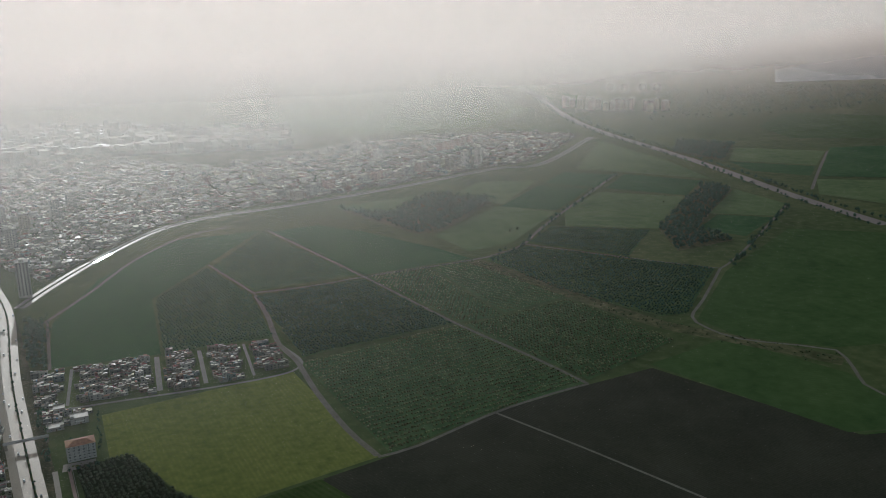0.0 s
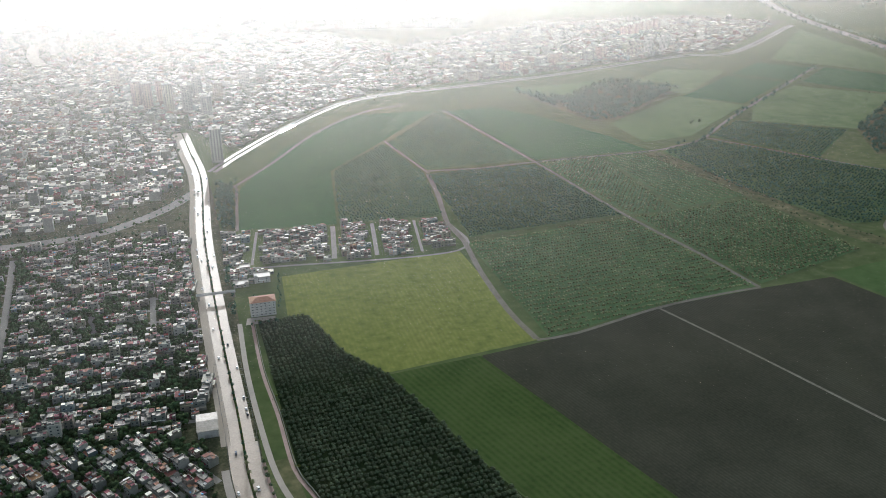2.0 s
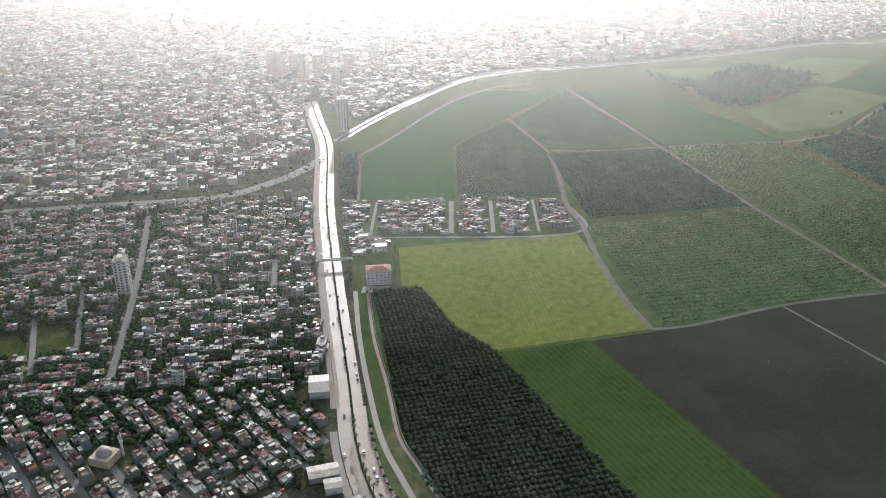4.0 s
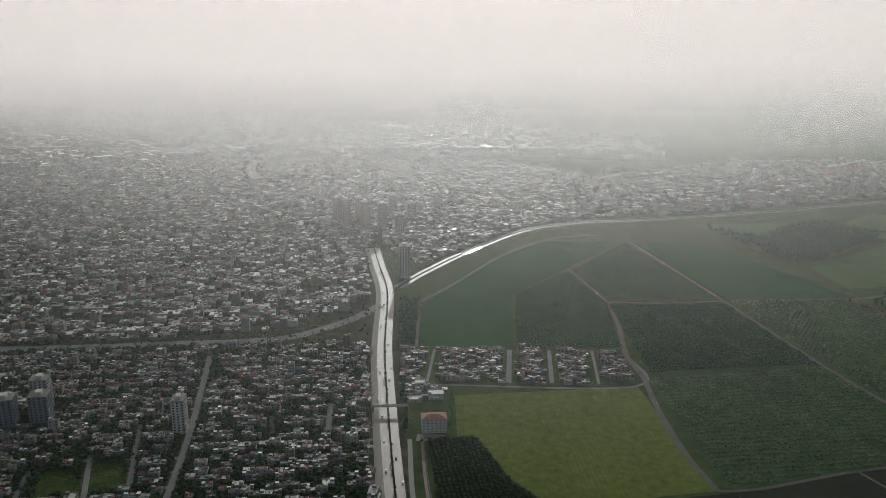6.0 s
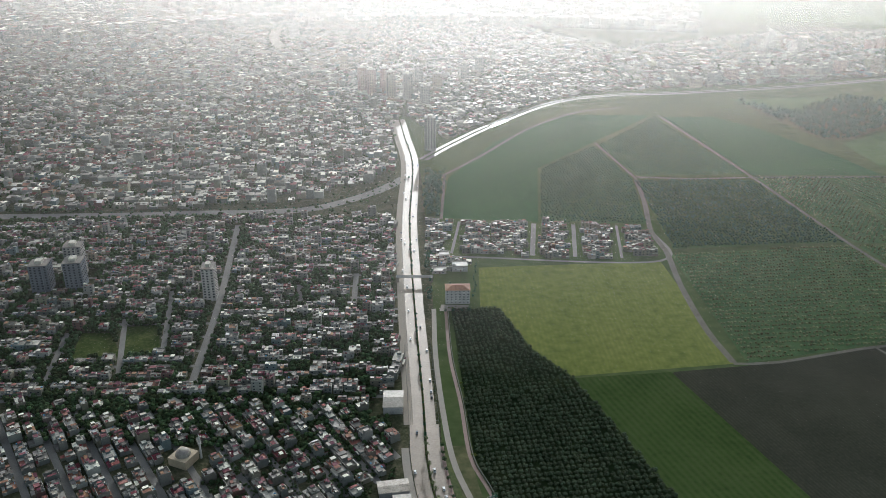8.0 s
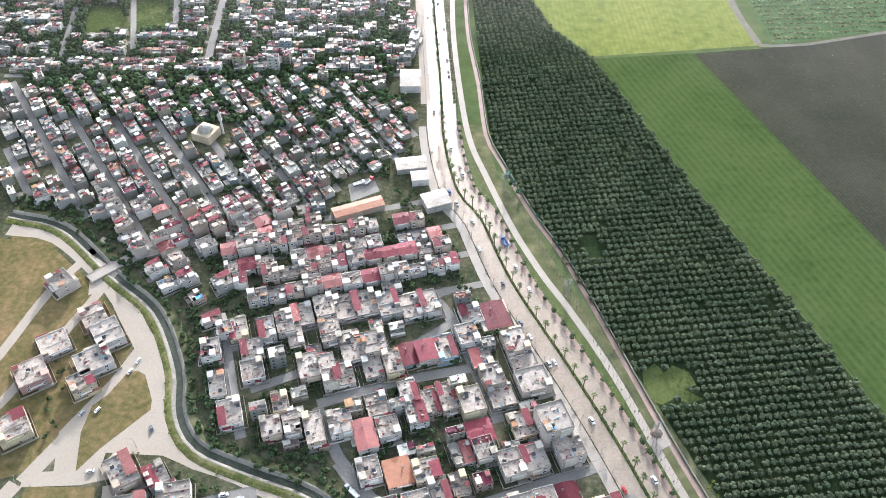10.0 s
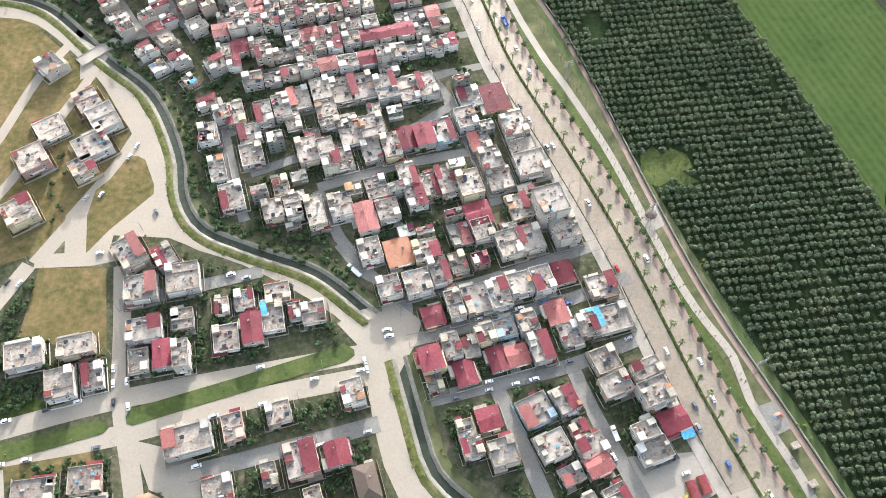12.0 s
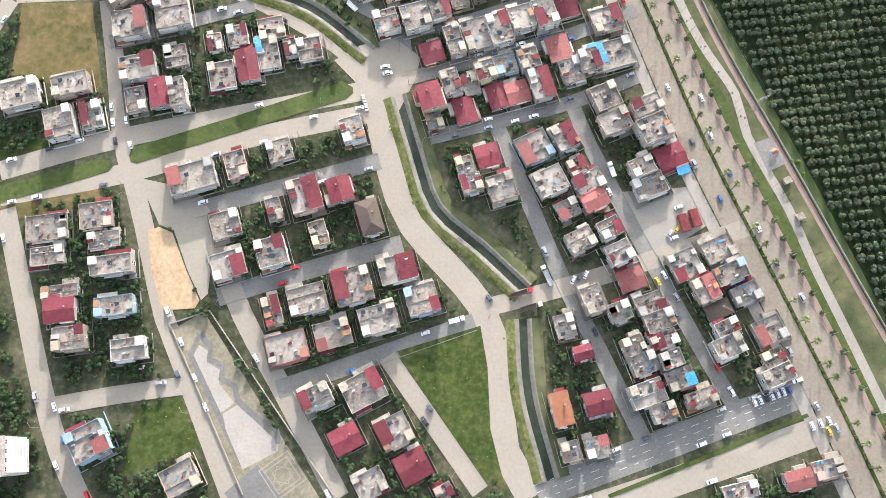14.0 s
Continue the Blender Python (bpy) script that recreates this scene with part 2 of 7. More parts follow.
M_ROOF_ORANGE = surface("rusty_orange_sheet", (0.2041, 0.06149, 0.02556), (0.2803, 0.09891, 0.04159), (0.3352, 0.148, 0.0731), 0.6, 0.4, 0.08, 0.25, rows=(20, 0.4, 0.25, (0.1832, 0.08444, 0.04328)))
M_ROOF_RUST = surface("rusted_sheet", (0.12, 0.045, 0.025), (0.23, 0.1, 0.06), (0.33, 0.17, 0.1), 0.8, 0.9, 0.3, 0.3, vary=0.2, island=0.3)
# tone differs widely from roof piece to roof piece
M_TOWN_GREY = surface("mixed_tone_town_roof", (0.1742, 0.1577, 0.1261), (0.3486, 0.3263, 0.2782), (0.5402, 0.5191, 0.4543), 0.72, 0.9, 0.28, 0.12, patch=0.5, island=0.3, spread=(0.34, 2.5), spec=0.25)
M_TOWN_PALE = surface("pale_town_roof", (0.2666, 0.243, 0.1998), (0.4499, 0.4253, 0.3645), (0.6166, 0.5901, 0.5207), 0.62, 0.5, 0.12, 0.1, island=0.3, spread=(0.42, 2.1), spec=0.28)
M_SHEET = surface("pale_fibre_sheet", (0.22, 0.2, 0.17), (0.32, 0.295, 0.255), (0.42, 0.39, 0.345), 0.48, 0.9, 0.2, 0.12, vary=0.15, rows=(20, 0.5, 0.25, (0.3, 0.28, 0.25)), island=0.2, spec=0.3)
M_GRASS = surface("lush_park_grass", (0.0248, 0.0431, 0.0099), (0.0513, 0.0729, 0.0182), (0.0994, 0.1076, 0.0372), 0.9, 0.4, 0.06, 0.4, spec=0.2)
M_PLAZA = surface("dry_sandy_ground", (0.12, 0.11, 0.07), (0.2, 0.18, 0.13), (0.3, 0.27, 0.2), 0.95, 0.5, 0.08, 0.3, spec=0.0)
M_GLADE = surface("fresh_weeds", (0.03474, 0.04935, 0.01714), (0.06743, 0.08464, 0.03025), (0.1097, 0.121, 0.04839), 0.9, 0.5, 0.08, 0.4, spec=0.0)
M_ROOF_DARK = surface("dark_shingle", (0.0552, 0.0405, 0.0306), (0.0874, 0.0626, 0.0476), (0.1196, 0.0883, 0.068), 0.85, 1.0, 0.1, 0.3)
M_ROOF_BLUE = surface("blue_tarpaulin", (0.02, 0.16, 0.36), (0.05, 0.27, 0.50), (0.16, 0.40, 0.60), 0.45, 0.8, 0.2, 0.4)
# darker copies of the wall renders: shade on the town's fronts is in the colour
TOWN_WALLS = [surface("shade_toned_town_wall", tuple(0.55 * v for v in c), tuple(0.8 * v for v in c), c, 0.9, 0.7, 0.15, 0.15, island=0.2)
              for c in ((0.25, 0.25, 0.215), (0.36, 0.36, 0.325), (0.2, 0.19, 0.15), (0.18, 0.19, 0.17), (0.25, 0.205, 0.165), (0.26, 0.245, 0.175), (0.17, 0.225, 0.225), (0.19, 0.115, 0.09))]
WALLS = [surface("wall_render", tuple(0.6 * v for v in c), tuple(0.84 * v for v in c), c, 0.85, 0.7, 0.15, 0.15, vary=0.1, island=0.12)
         for c in ((0.45, 0.415, 0.365), (0.54, 0.52, 0.485), (0.39, 0.325, 0.26), (0.35, 0.34, 0.315), (0.44, 0.295, 0.255), (0.48, 0.41, 0.28), (0.27, 0.37, 0.42), (0.34, 0.13, 0.11))]
M_TOWERBLUE = surface("dark_blue_cladding", (0.0907, 0.1051, 0.1291), (0.1325, 0.1517, 0.1805), (0.1812, 0.2004, 0.234), 0.5, 1.0, 0.2, 0.0)
M_GLASS = surface("window_glass", (0.025, 0.03, 0.035), (0.04, 0.046, 0.052), (0.06, 0.07, 0.078), 0.15, 1.0, 0.2, 0.0, spec=0.6)
M_FRAME = surface("window_frame_paint", (0.55, 0.54, 0.52), (0.68, 0.67, 0.65), (0.76, 0.75, 0.73), 0.5, 3.0, 0.3, 0.0)
M_ROOF_METAL = surface("bright_sheet_roof", (0.40, 0.39, 0.37), (0.52, 0.51, 0.49), (0.62, 0.61, 0.59), 0.7, 0.3, 0.05, 0.1, metal=0.2)
M_METAL = surface("galvanised_steel", (0.32, 0.32, 0.32), (0.42, 0.42, 0.42), (0.52, 0.52, 0.52), 0.45, 2.0, 0.3, 0.0, metal=0.6)
M_POLE = surface("painted_steel_pole", (0.13, 0.13, 0.13), (0.18, 0.18, 0.178), (0.23, 0.23, 0.225), 0.6, 2.0, 0.3, 0.0)
M_DOOR = surface("brown_door", (0.10, 0.055, 0.03), (0.15, 0.085, 0.05), (0.2, 0.12, 0.075), 0.6, 2.0, 0.3, 0.1, vary=0.3)
M_TYRE = surface("tyre_rubber", (0.012, 0.012, 0.012), (0.02, 0.02, 0.02), (0.03, 0.03, 0.03), 0.8, 5.0, 0.5, 0.0)
PAINTS = [surface("car_paint", tuple(0.9 * v for v in c), c, tuple(1.06 * v for v in c), 0.3, 3.0, 0.3, 0.0, metal=0.1)
          for c in ((0.74, 0.74, 0.73), (0.70, 0.70, 0.70), (0.36, 0.37, 0.38), (0.035, 0.04, 0.05), (0.10, 0.12, 0.15), (0.45, 0.03, 0.03), (0.05, 0.12, 0.30), (0.60, 0.42, 0.05))]

for m in (M_BOULEVARD, M_HIGHWAY):                       # sheen tinted warm to imitate the low sun's glare on the worn carriageways
    m.node_tree.nodes["Principled BSDF"].inputs["Specular Tint"].default_value = (1.0, 0.78, 0.62, 1)

# ---- geometry helpers ----
NEAR_R, FAR_SPAN = 2400.0, 2300.0


def far(x, y, z=0.0):
    """The plain lies flat out to NEAR_R and then climbs gently to a skyline at the camera's height."""
    d = math.hypot(x, y)
    if d <= NEAR_R:
        return (x, y, z)
    k = (NEAR_R + FAR_SPAN * (1 - math.exp(-(d - NEAR_R) / FAR_SPAN))) / d
    return (x * k, y * k, HEIGHT + (z - HEIGHT) * k)


class Geo:
    """Collects vertices and faces of one mesh."""

    def __init__(self):
        self.v, self.f, self.m = [], [], []

    def face(self, pts, mat=0):
        i = len(self.v)
        self.v += [tuple(p) for p in pts]
        self.f.append(tuple(range(i, i + len(pts))))
        self.m.append(mat)

    def box(self, c, s, turn=0.0, mat=0, taper=1.0, bottom=False):
        """c: centre of the base; s: width, depth, height; turn: degrees about z."""
        i = len(self.v)
        co, si = math.cos(radians(turn)), math.sin(radians(turn))
        for z, k in ((0, 1.0), (s[2], taper)):
            for a, b in ((-1, -1), (1, -1), (1, 1), (-1, 1)):
                x, y = a * s[0] / 2 * k, b * s[1] / 2 * k
                self.v.append((c[0] + x * co - y * si, c[1] + x * si + y * co, c[2] + z))
        q = [(4, 5, 6, 7), (0, 1, 5, 4), (1, 2, 6, 5), (2, 3, 7, 6), (3, 0, 4, 7)] + ([(3, 2, 1, 0)] if bottom else [])
        self.f += [tuple(i + k for k in r) for r in q]
        self.m += [mat] * len(q)

    def tube(self, a, b, r0, r1, n=8, mat=0, cap=True):
        a, b = Vector(a), Vector(b)
        z = (b - a).normalized()
        x = z.orthogonal().normalized()
        y = z.cross(x)
        i = len(self.v)
        for p, r in ((a, r0), (b, r1)):
            for k in range(n):
                t = 2 * math.pi * k / n
                self.v.append(tuple(p + r * (math.cos(t) * x + math.sin(t) * y)))
        for k in range(n):
            j = (k + 1) % n
            self.f.append((i + k, i + j, i + n + j, i + n + k))
            self.m.append(mat)
        if cap:
            self.f.append(tuple(i + n + k for k in range(n)))
            self.m.append(mat)

    def mesh(self, name, mats):
        me = bpy.data.meshes.new(name)
        me.from_pydata(self.v, [], self.f)
        for m in mats if isinstance(mats, (list, tuple)) else [mats]:
            me.materials.append(m)
        if len(me.materials) > 1:
            me.polygons.foreach_set("material_index", self.m)
        me.update()
        return me


def part(name, geo, material, parent, label="", place=None):
    """Links one mesh under a thing or a part."""
    me = geo.mesh(name, material) if isinstance(geo, Geo) else geo
    ob = new(name, me)
    ob.parent = parent
    if place is not None:
        ob.matrix_basis = place
    return tagged(ob, label) if label else ob


def thing(name, label, category, m=None, group="", kind=""):
    ob = new(name)
    if m is not None:
        ob.matrix_basis = m
    return tagged(ob, label, category, group, kind)


def smooth(pts, step=12.0):
    """A Catmull-Rom line through the points of a plan."""
    p = [Vector((*q, 0)) for q in pts]
    p = [2 * p[0] - p[1]] + p + [2 * p[-1] - p[-2]]
    out = []
    for a, b, c, d in zip(p, p[1:], p[2:], p[3:]):
        n = max(1, int((c - b).length / step))
        for k in range(n):
            t = k / n
            q = 0.5 * (2 * b + (c - a) * t + (2 * a - 5 * b + 4 * c - d) * t * t + (3 * b - a - 3 * c + d) * t ** 3)
            out.append((q.x, q.y))
    return out + [(p[-2].x, p[-2].y)]


def offset_line(line, off):
    """The line shifted to its right by off metres."""
    out = []
    for i, (x, y) in enumerate(line):
        a, b = line[max(0, i - 1)], line[min(len(line) - 1, i + 1)]
        l = math.hypot(b[0] - a[0], b[1] - a[1]) or 1.0
        out.append((x + (b[1] - a[1]) / l * off, y - (b[0] - a[0]) / l * off))
    return out


def sweep(name, line, profile, material, label, category="", kind="structure", parent=None, drape=True):
    """A strip with a cross-section of (offset to the right, height) along a line."""
    g = Geo()
    rails = [[(x, y, z) for x, y in offset_line(line, o)] for o, z in profile]
    n = len(line)
    for r in rails:
        g.v += [far(*p) for p in r] if drape else r
    for k in range(len(rails) - 1):
        for i in range(n - 1):
            g.f.append((k * n + i, (k + 1) * n + i, (k + 1) * n + i + 1, k * n + i + 1))
            g.m.append(0)
    ob = part(name, g, material, parent)
    return tagged(ob, label, category if not parent else "", "", kind if not parent else "")


def patch(name, pts, material, label, category="field", z=0.06, height=0.0, kind="structure"):
    """A flat piece of ground with the given corners; height > 0 gives it an edge of that height."""
    bm = bmesh.new()
    vs = [bm.verts.new((x, y, z + height)) for x, y in pts]
    f = bm.faces.new(vs)
    if sum(a[0] * b[1] - b[0] * a[1] for a, b in zip(pts, pts[1:] + pts[:1])) < 0:
        bmesh.ops.reverse_faces(bm, faces=[f])
    if height:
        low = [bm.verts.new((x, y, 0)) for x, y in pts]
        for i in range(len(pts)):
            j = (i + 1) % len(pts)
            bm.faces.new((low[i], low[j], vs[j], vs[i]))
    if max(math.hypot(*p) for p in pts) > NEAR_R * 0.9:
        bmesh.ops.triangulate(bm, faces=bm.faces[:])
        for _ in range(4):
            bmesh.ops.subdivide_edges(bm, edges=bm.edges[:], cuts=1, use_grid_fill=True)
        for v in bm.verts:
            v.co = far(v.co.x, v.co.y, v.co.z + 1.0)
    me = bpy.data.meshes.new(name)
    bm.to_mesh(me)
    bm.free()
    me.materials.append(material)
    return tagged(new(name, me), label, category, "", kind)


def inside(x, y, pts):
    r = False
    for (a, b), (c, d) in zip(pts, pts[1:] + pts[:1]):
        if (b > y) != (d > y) and x < (c - a) * (y - b) / (d - b) + a:
            r = not r
    return r


# ---- what is taken: a raster of the plan, 2 m a cell ----
GX, GY, GN, GM = -1700.0, -120.0, 1600, 1600
TAKEN = np.zeros((GN, GM), bool)


def take_line(line, half):
    for (a, b), (c, d) in zip(line, line[1:]):
        n = max(2, int(math.hypot(c - a, d - b)))
        for k in range(n):
            take_spot(a + (c - a) * k / n, b + (d - b) * k / n, half)


def take_spot(x, y, half):
    i, j, k = int((x - GX) / 2), int((y - GY) / 2), int(half / 2 + 0.5)
    TAKEN[max(0, i - k):max(0, i + k + 1), max(0, j - k):max(0, j + k + 1)] = True


def take_area(pts):
    xs, ys = [p[0] for p in pts], [p[1] for p in pts]
    for i in range(max(0, int((min(xs) - GX) / 2)), min(GN, int((max(xs) - GX) / 2) + 1)):
        for j in range(max(0, int((min(ys) - GY) / 2)), min(GM, int((max(ys) - GY) / 2) + 1)):
            if inside(GX + 2 * i + 1, GY + 2 * j + 1, pts):
                TAKEN[i, j] = True


def is_free(x, y, half):
    i, j, k = int((x - GX) / 2), int((y - GY) / 2), int(half / 2)
    if not (0 <= i - k and i + k < GN and 0 <= j - k and j + k < GM):
        return True
    return not TAKEN[i - k:i + k + 1, j - k:j + k + 1].any()


def road(name, pts, width, material, label, z=0.10, kerb=0.0, step=12.0, category="road"):
    line = smooth(pts, step)
    h = width / 2
    prof = [(-h, z), (h, z)]
    if kerb:
        prof = [(-h - 0.35, 0.0), (-h - 0.35, z + kerb), (-h, z + kerb), (-h, z), (h, z), (h, z + kerb), (h + 0.35, z + kerb), (h + 0.35, 0.0)]
    take_line(line, h + 0.5)
    return sweep(name, line, prof, material, label, category), line


def markings(parent, line, off, width, dash, gap, z):
    """Painted dashes along a road."""
    g, run = Geo(), 0.0
    l2 = offset_line(line, off)
    for (a, b), (c, d) in zip(l2, l2[1:]):
        ln = math.hypot(c - a, d - b)
        if ln < 0.1:
            continue
        ux, uy = (c - a) / ln, (d - b) / ln
        s = 0.0
        while s < ln:
            if gap == 0 or run % (dash + gap) < dash:
                e = min(ln, s + 2.0)
                g.face([(a + ux * t + uy * o, b + uy * t - ux * o, z) for t, o in ((s, -width / 2), (s, width / 2), (e, width / 2), (e, -width / 2))])
            s, run = s + 2.0, run + 2.0
    if g.f:
        part("lane_marking", g, M_MARK, parent)


# ---- plan: outlines and lines in metres ----
BOULEVARD = [(-161.0, 1463.2), (-140.9, 1356.7), (-116.0, 1221.1), (-99.5, 1001.6), (-75.5, 794.3), (-51.5, 611.8), (-42.1, 534.3), (-27.3, 475.5), (-9.3, 447.7), (14.1, 389.1), (52.0, 318.7), (83.1, 256.0), (120.5, 168.8), (156.7, 96.2), (183.9, 42.0), (203.4, 0.5)]
WALKWAY = [(-54.1, 777.8), (-46.0, 686.0), (-33.6, 596.4), (-22.3, 535.8), (-7.4, 492.7), (14.1, 437.4), (36.5, 392.2), (47.0, 375.1), (76.1, 319.2), (112.9, 233.3), (136.5, 194.8), (142.7, 171.9), (163.0, 134.3), (174.9, 106.1), (190.3, 73.6), (207.2, 37.0)]
BRICKWALK = [(-42.2, 778.7), (-33.0, 687.0), (-20.3, 614.2), (-10.3, 543.9), (2.6, 509.9), (25.8, 455.4), (54.8, 398.4), (116.4, 246.8), (162.8, 158.2), (207.2, 74.8)]
ORCHARD_EDGE_W = [(-36.5, 779.1), (-19.5, 640.6), (-7.2, 544.1), (15.6, 484.9), (48.0, 413.1), (82.0, 337.2), (124.8, 247.4), (173.3, 155.9), (209.2, 83.2)]
ORCHARD_EDGE_E = [(12, 783.5), (42, 704), (76, 660), (105, 592), (131, 524), (168, 440), (187, 398), (212.5, 339), (231.5, 293)]
FIELD_YELLOW = [(-11.0, 878.0), (-7.2, 784.9), (13, 784.5), (43, 706), (77, 661.5), (224.9, 691.5), (194.5, 907.8)]
FIELD_STRIPE = [(77.5, 658.2), (165.1, 673.7), (265.6, 442), (233, 292), (214, 339), (188.5, 398), (169.5, 440), (132.5, 524), (106.5, 592)]
CROP_A = [(203.8, 1171.0), (367.8, 1192.0), (421.2, 974.9), (215.5, 943.7)]
CROP_B = [(209.2, 927.7), (236.9, 693.2), (365.9, 734.4), (486.2, 755.0), (422.6, 964.8)]
CROP_C = [(379.3, 1195.1), (474.9, 1203.2), (496.1, 977.8), (433.3, 976.4)]
CROP_C2 = [(484.4, 1204.1), (556.7, 1212.3), (613.8, 1011.3), (503.1, 984.6)]
CROP_C3 = [(435.9, 964.1), (498.0, 973.4), (606.3, 997.5), (652.4, 819.1), (495.6, 760.0)]
CROP_D = [(298.2, 1510.0), (376.4, 1212.0), (562.4, 1225.7), (531.2, 1302.9), (449.5, 1448.5), (384.7, 1520.1)]
CROP_E = [(166.9, 1335.7), (282.5, 1509.3), (366.3, 1214.1), (208.6, 1197.9)]
CROP_F = [(71.9, 1215.2), (160.7, 1337.0), (199.9, 1181.8), (195.1, 1018.2), (65.0, 1017.3)]
CROP_G = [(-60.4, 1169.3), (1.8, 1339.0), (125.2, 1514.4), (279.6, 1521.6), (165.3, 1357.9), (68.2, 1221.0), (60.6, 1016.3), (-61.3, 1020.4)]
ORCHARD_NE = [(584.8, 1212.4), (672.1, 1255.3), (890.2, 1030.0), (727.9, 889.2), (688.4, 894.4), (615.1, 1045.0)]
ORCHARD_NF = [(690.6, 1271.0), (775.8, 1343.6), (932.0, 1259.0), (802.8, 1136.5)]
SOIL_W = [(164.3, 671.8), (230.7, 685.7), (359.1, 725.8), (451.5, 526.9), (305.6, 583.4)]
SOIL_E = [(366.4, 725.6), (486.3, 746.8), (576.3, 758.0), (673.7, 551.2), (535.4, 509.6), (458.3, 520.3)]
GREEN_E = [(583.4, 769.6), (708.5, 797.2), (737.3, 754.7), (778.4, 664.1), (770.9, 604.9), (708.0, 549.4), (668.0, 559.7)]
GREEN_NE = [(900.8, 1016.5), (1173.1, 1173.2), (1316.4, 1085.8), (890.8, 710.6), (824.1, 724.6), (737.6, 795.2), (728.5, 866.4)]
MEADOW_A = [(866.5, 1448.1), (1015.0, 1559.2), (1157.4, 1455.7), (953.2, 1262.8), (805.8, 1344.2)]
MEADOW_B = [(559.8, 1374.4), (756.9, 1527.8), (844.2, 1442.5), (663.6, 1282.0), (575.5, 1263.7)]
MEADOW_C = [(712.1, 1653.4), (822.0, 1747.8), (946.1, 1710.5), (773.8, 1536.3)]
MEADOW_D = [(438.5, 1642.1), (656.8, 1675.9), (550.9, 1557.1)]
PLOUGH_A = [(943.5, 1679.4), (1054.1, 1769.2), (1148.1, 1696.0), (1039.0, 1597.1)]
PLOUGH_B = [(1049.7, 1586.7), (1173.9, 1699.5), (1292.2, 1570.2), (1169.5, 1462.0)]
PLOUGH_C = [(760.0, 1521.4), (929.2, 1666.3), (1015.7, 1594.4), (851.0, 1454.4)]
PLOUGH_D = [(1020.0, 1235.6), (1122.2, 1305.4), (1208.2, 1247.0), (1067.3, 1163.3)]
MEADOW_E = [(1096.5, 1788.3), (1367.4, 2115.0), (1365.5, 1795.5), (1324.2, 1570.4), (1187.6, 1708.0)]
MEADOW_F = [(1112.7, 1318.8), (1304.5, 1471.3), (1312.1, 1327.8), (1217.5, 1257.2)]
MEADOW_G = [(1653.5, 1881.1), (1844.7, 1748.3), (1674.2, 1607.5), (1512.2, 1736.3)]
PLOUGH_E = [(1502.1, 1724.2), (1660.7, 1597.6), (1563.6, 1513.9), (1475.9, 1612.9)]
MEADOW_H = [(1547.1, 1480.1), (1685.3, 1410.9), (1494.9, 1243.1), (1434.8, 1359.9)]
PLOUGH_F = [(1896.5, 1783.3), (2071.6, 1751.4), (1711.2, 1433.7), (1577.1, 1501.6)]
WOOD_A = [(454.1, 1615.9), (537.8, 1552.8), (667.8, 1671.4), (784.9, 1585.0), (579.0, 1394.8), (534.7, 1392.6)]
WOOD_B = [(953.2, 1262.8), (1272.8, 1545.9), (1298.7, 1473.6), (1106.9, 1311.6), (1020.0, 1235.6), (1031.5, 1150.7), (897.8, 1132.0)]
WOOD_C = [(2177.7, 3067.7), (2841.3, 3162.8), (3416.6, 2937.0), (2825.6, 2416.1), (2137.4, 2363.8), (1732.6, 2383.2)]
WOOD_D = [(1578.1, 2030.3), (1696.7, 1931.9), (1498.8, 1741.7), (1452.3, 1888.4)]
FAR_GREEN_A = [(537.0, 3001.7), (1095.0, 3494.7), (1574.5, 3305.6), (1500.7, 2772.2), (1180.2, 2473.8), (784.3, 2512.5)]
FAR_GREEN_B = [(1976.2, 2155.2), (2298.3, 2375.5), (2570.4, 2191.1), (2175.5, 1843.0), (1916.2, 1947.1)]
FAR_WOOD = [(921.4, 3563.2), (1312.8, 3762.6), (1527.7, 3553.6), (1152.3, 2993.4), (984.8, 3146.4)]
LAKE = [(3014.3, 3200.8), (3455.8, 3679.2), (4011.6, 3969.5), (4205.9, 4257.6), (3937.4, 4458.3), (4213.2, 4666.4), (5208.0, 4516.1), (3632.9, 3127.7)]
LAKE_N = [(2328.1, 4188.1), (2459.0, 4173.8), (2500.6, 3912.8), (2353.7, 3936.7)]
RIVER_FAR = [(-271.9, 4162.2), (-117.1, 4199.7), (244.1, 4145.4), (239.7, 4068.4), (-268.5, 4109.9)]
HIGHWAY = [(1935.0, 4099.6), (1749.6, 3236.5), (1540.5, 2601.7), (1467.9, 2273.5), (1447.6, 1983.1), (1424.0, 1693.3), (1379.0, 1382.6), (1362.1, 1126.0)]
RINGROAD = [(-102.2, 1250.2), (-67.4, 1324.0), (4.6, 1449.3), (112.0, 1596.1), (226.9, 1659.1), (343.6, 1681.7), (602.8, 1755.0), (910.3, 1866.7), (1061.5, 1887.2), (1382.3, 2180.0)]
RINGSIDE = [(-79.3, 1161.7), (-16.6, 1272.2), (59.7, 1421.4), (146.9, 1529.1), (235.4, 1570.9)]
AVENUE_W = [(-122.5, 1166.6), (-155.4, 1109.3), (-220.3, 1046.3), (-288.3, 1025.8), (-385.3, 1014.6), (-493.1, 999.7)]
AVENUE_FAR = [(-502.0, 2044.4), (-552.3, 2186.4), (-576.8, 2421.0), (-578.3, 2537.0)]
AVENUE_FARTHER = [(-776.0, 2848.1), (-857.1, 3279.9), (-896.9, 3546.8)]
TRACK_A = [(205.5, 1180.6), (204.1, 1093.6), (197.4, 992.7), (205.6, 937.0), (205.9, 849.2), (212.8, 753.6), (224.6, 693.4)]
TRACK_B = [(164.5, 1351.7), (206.4, 1185.5)]
TRACK_C = [(292.7, 1518.9), (373.3, 1201.7), (426.2, 973.9), (465.9, 843.4), (489.0, 751.7)]
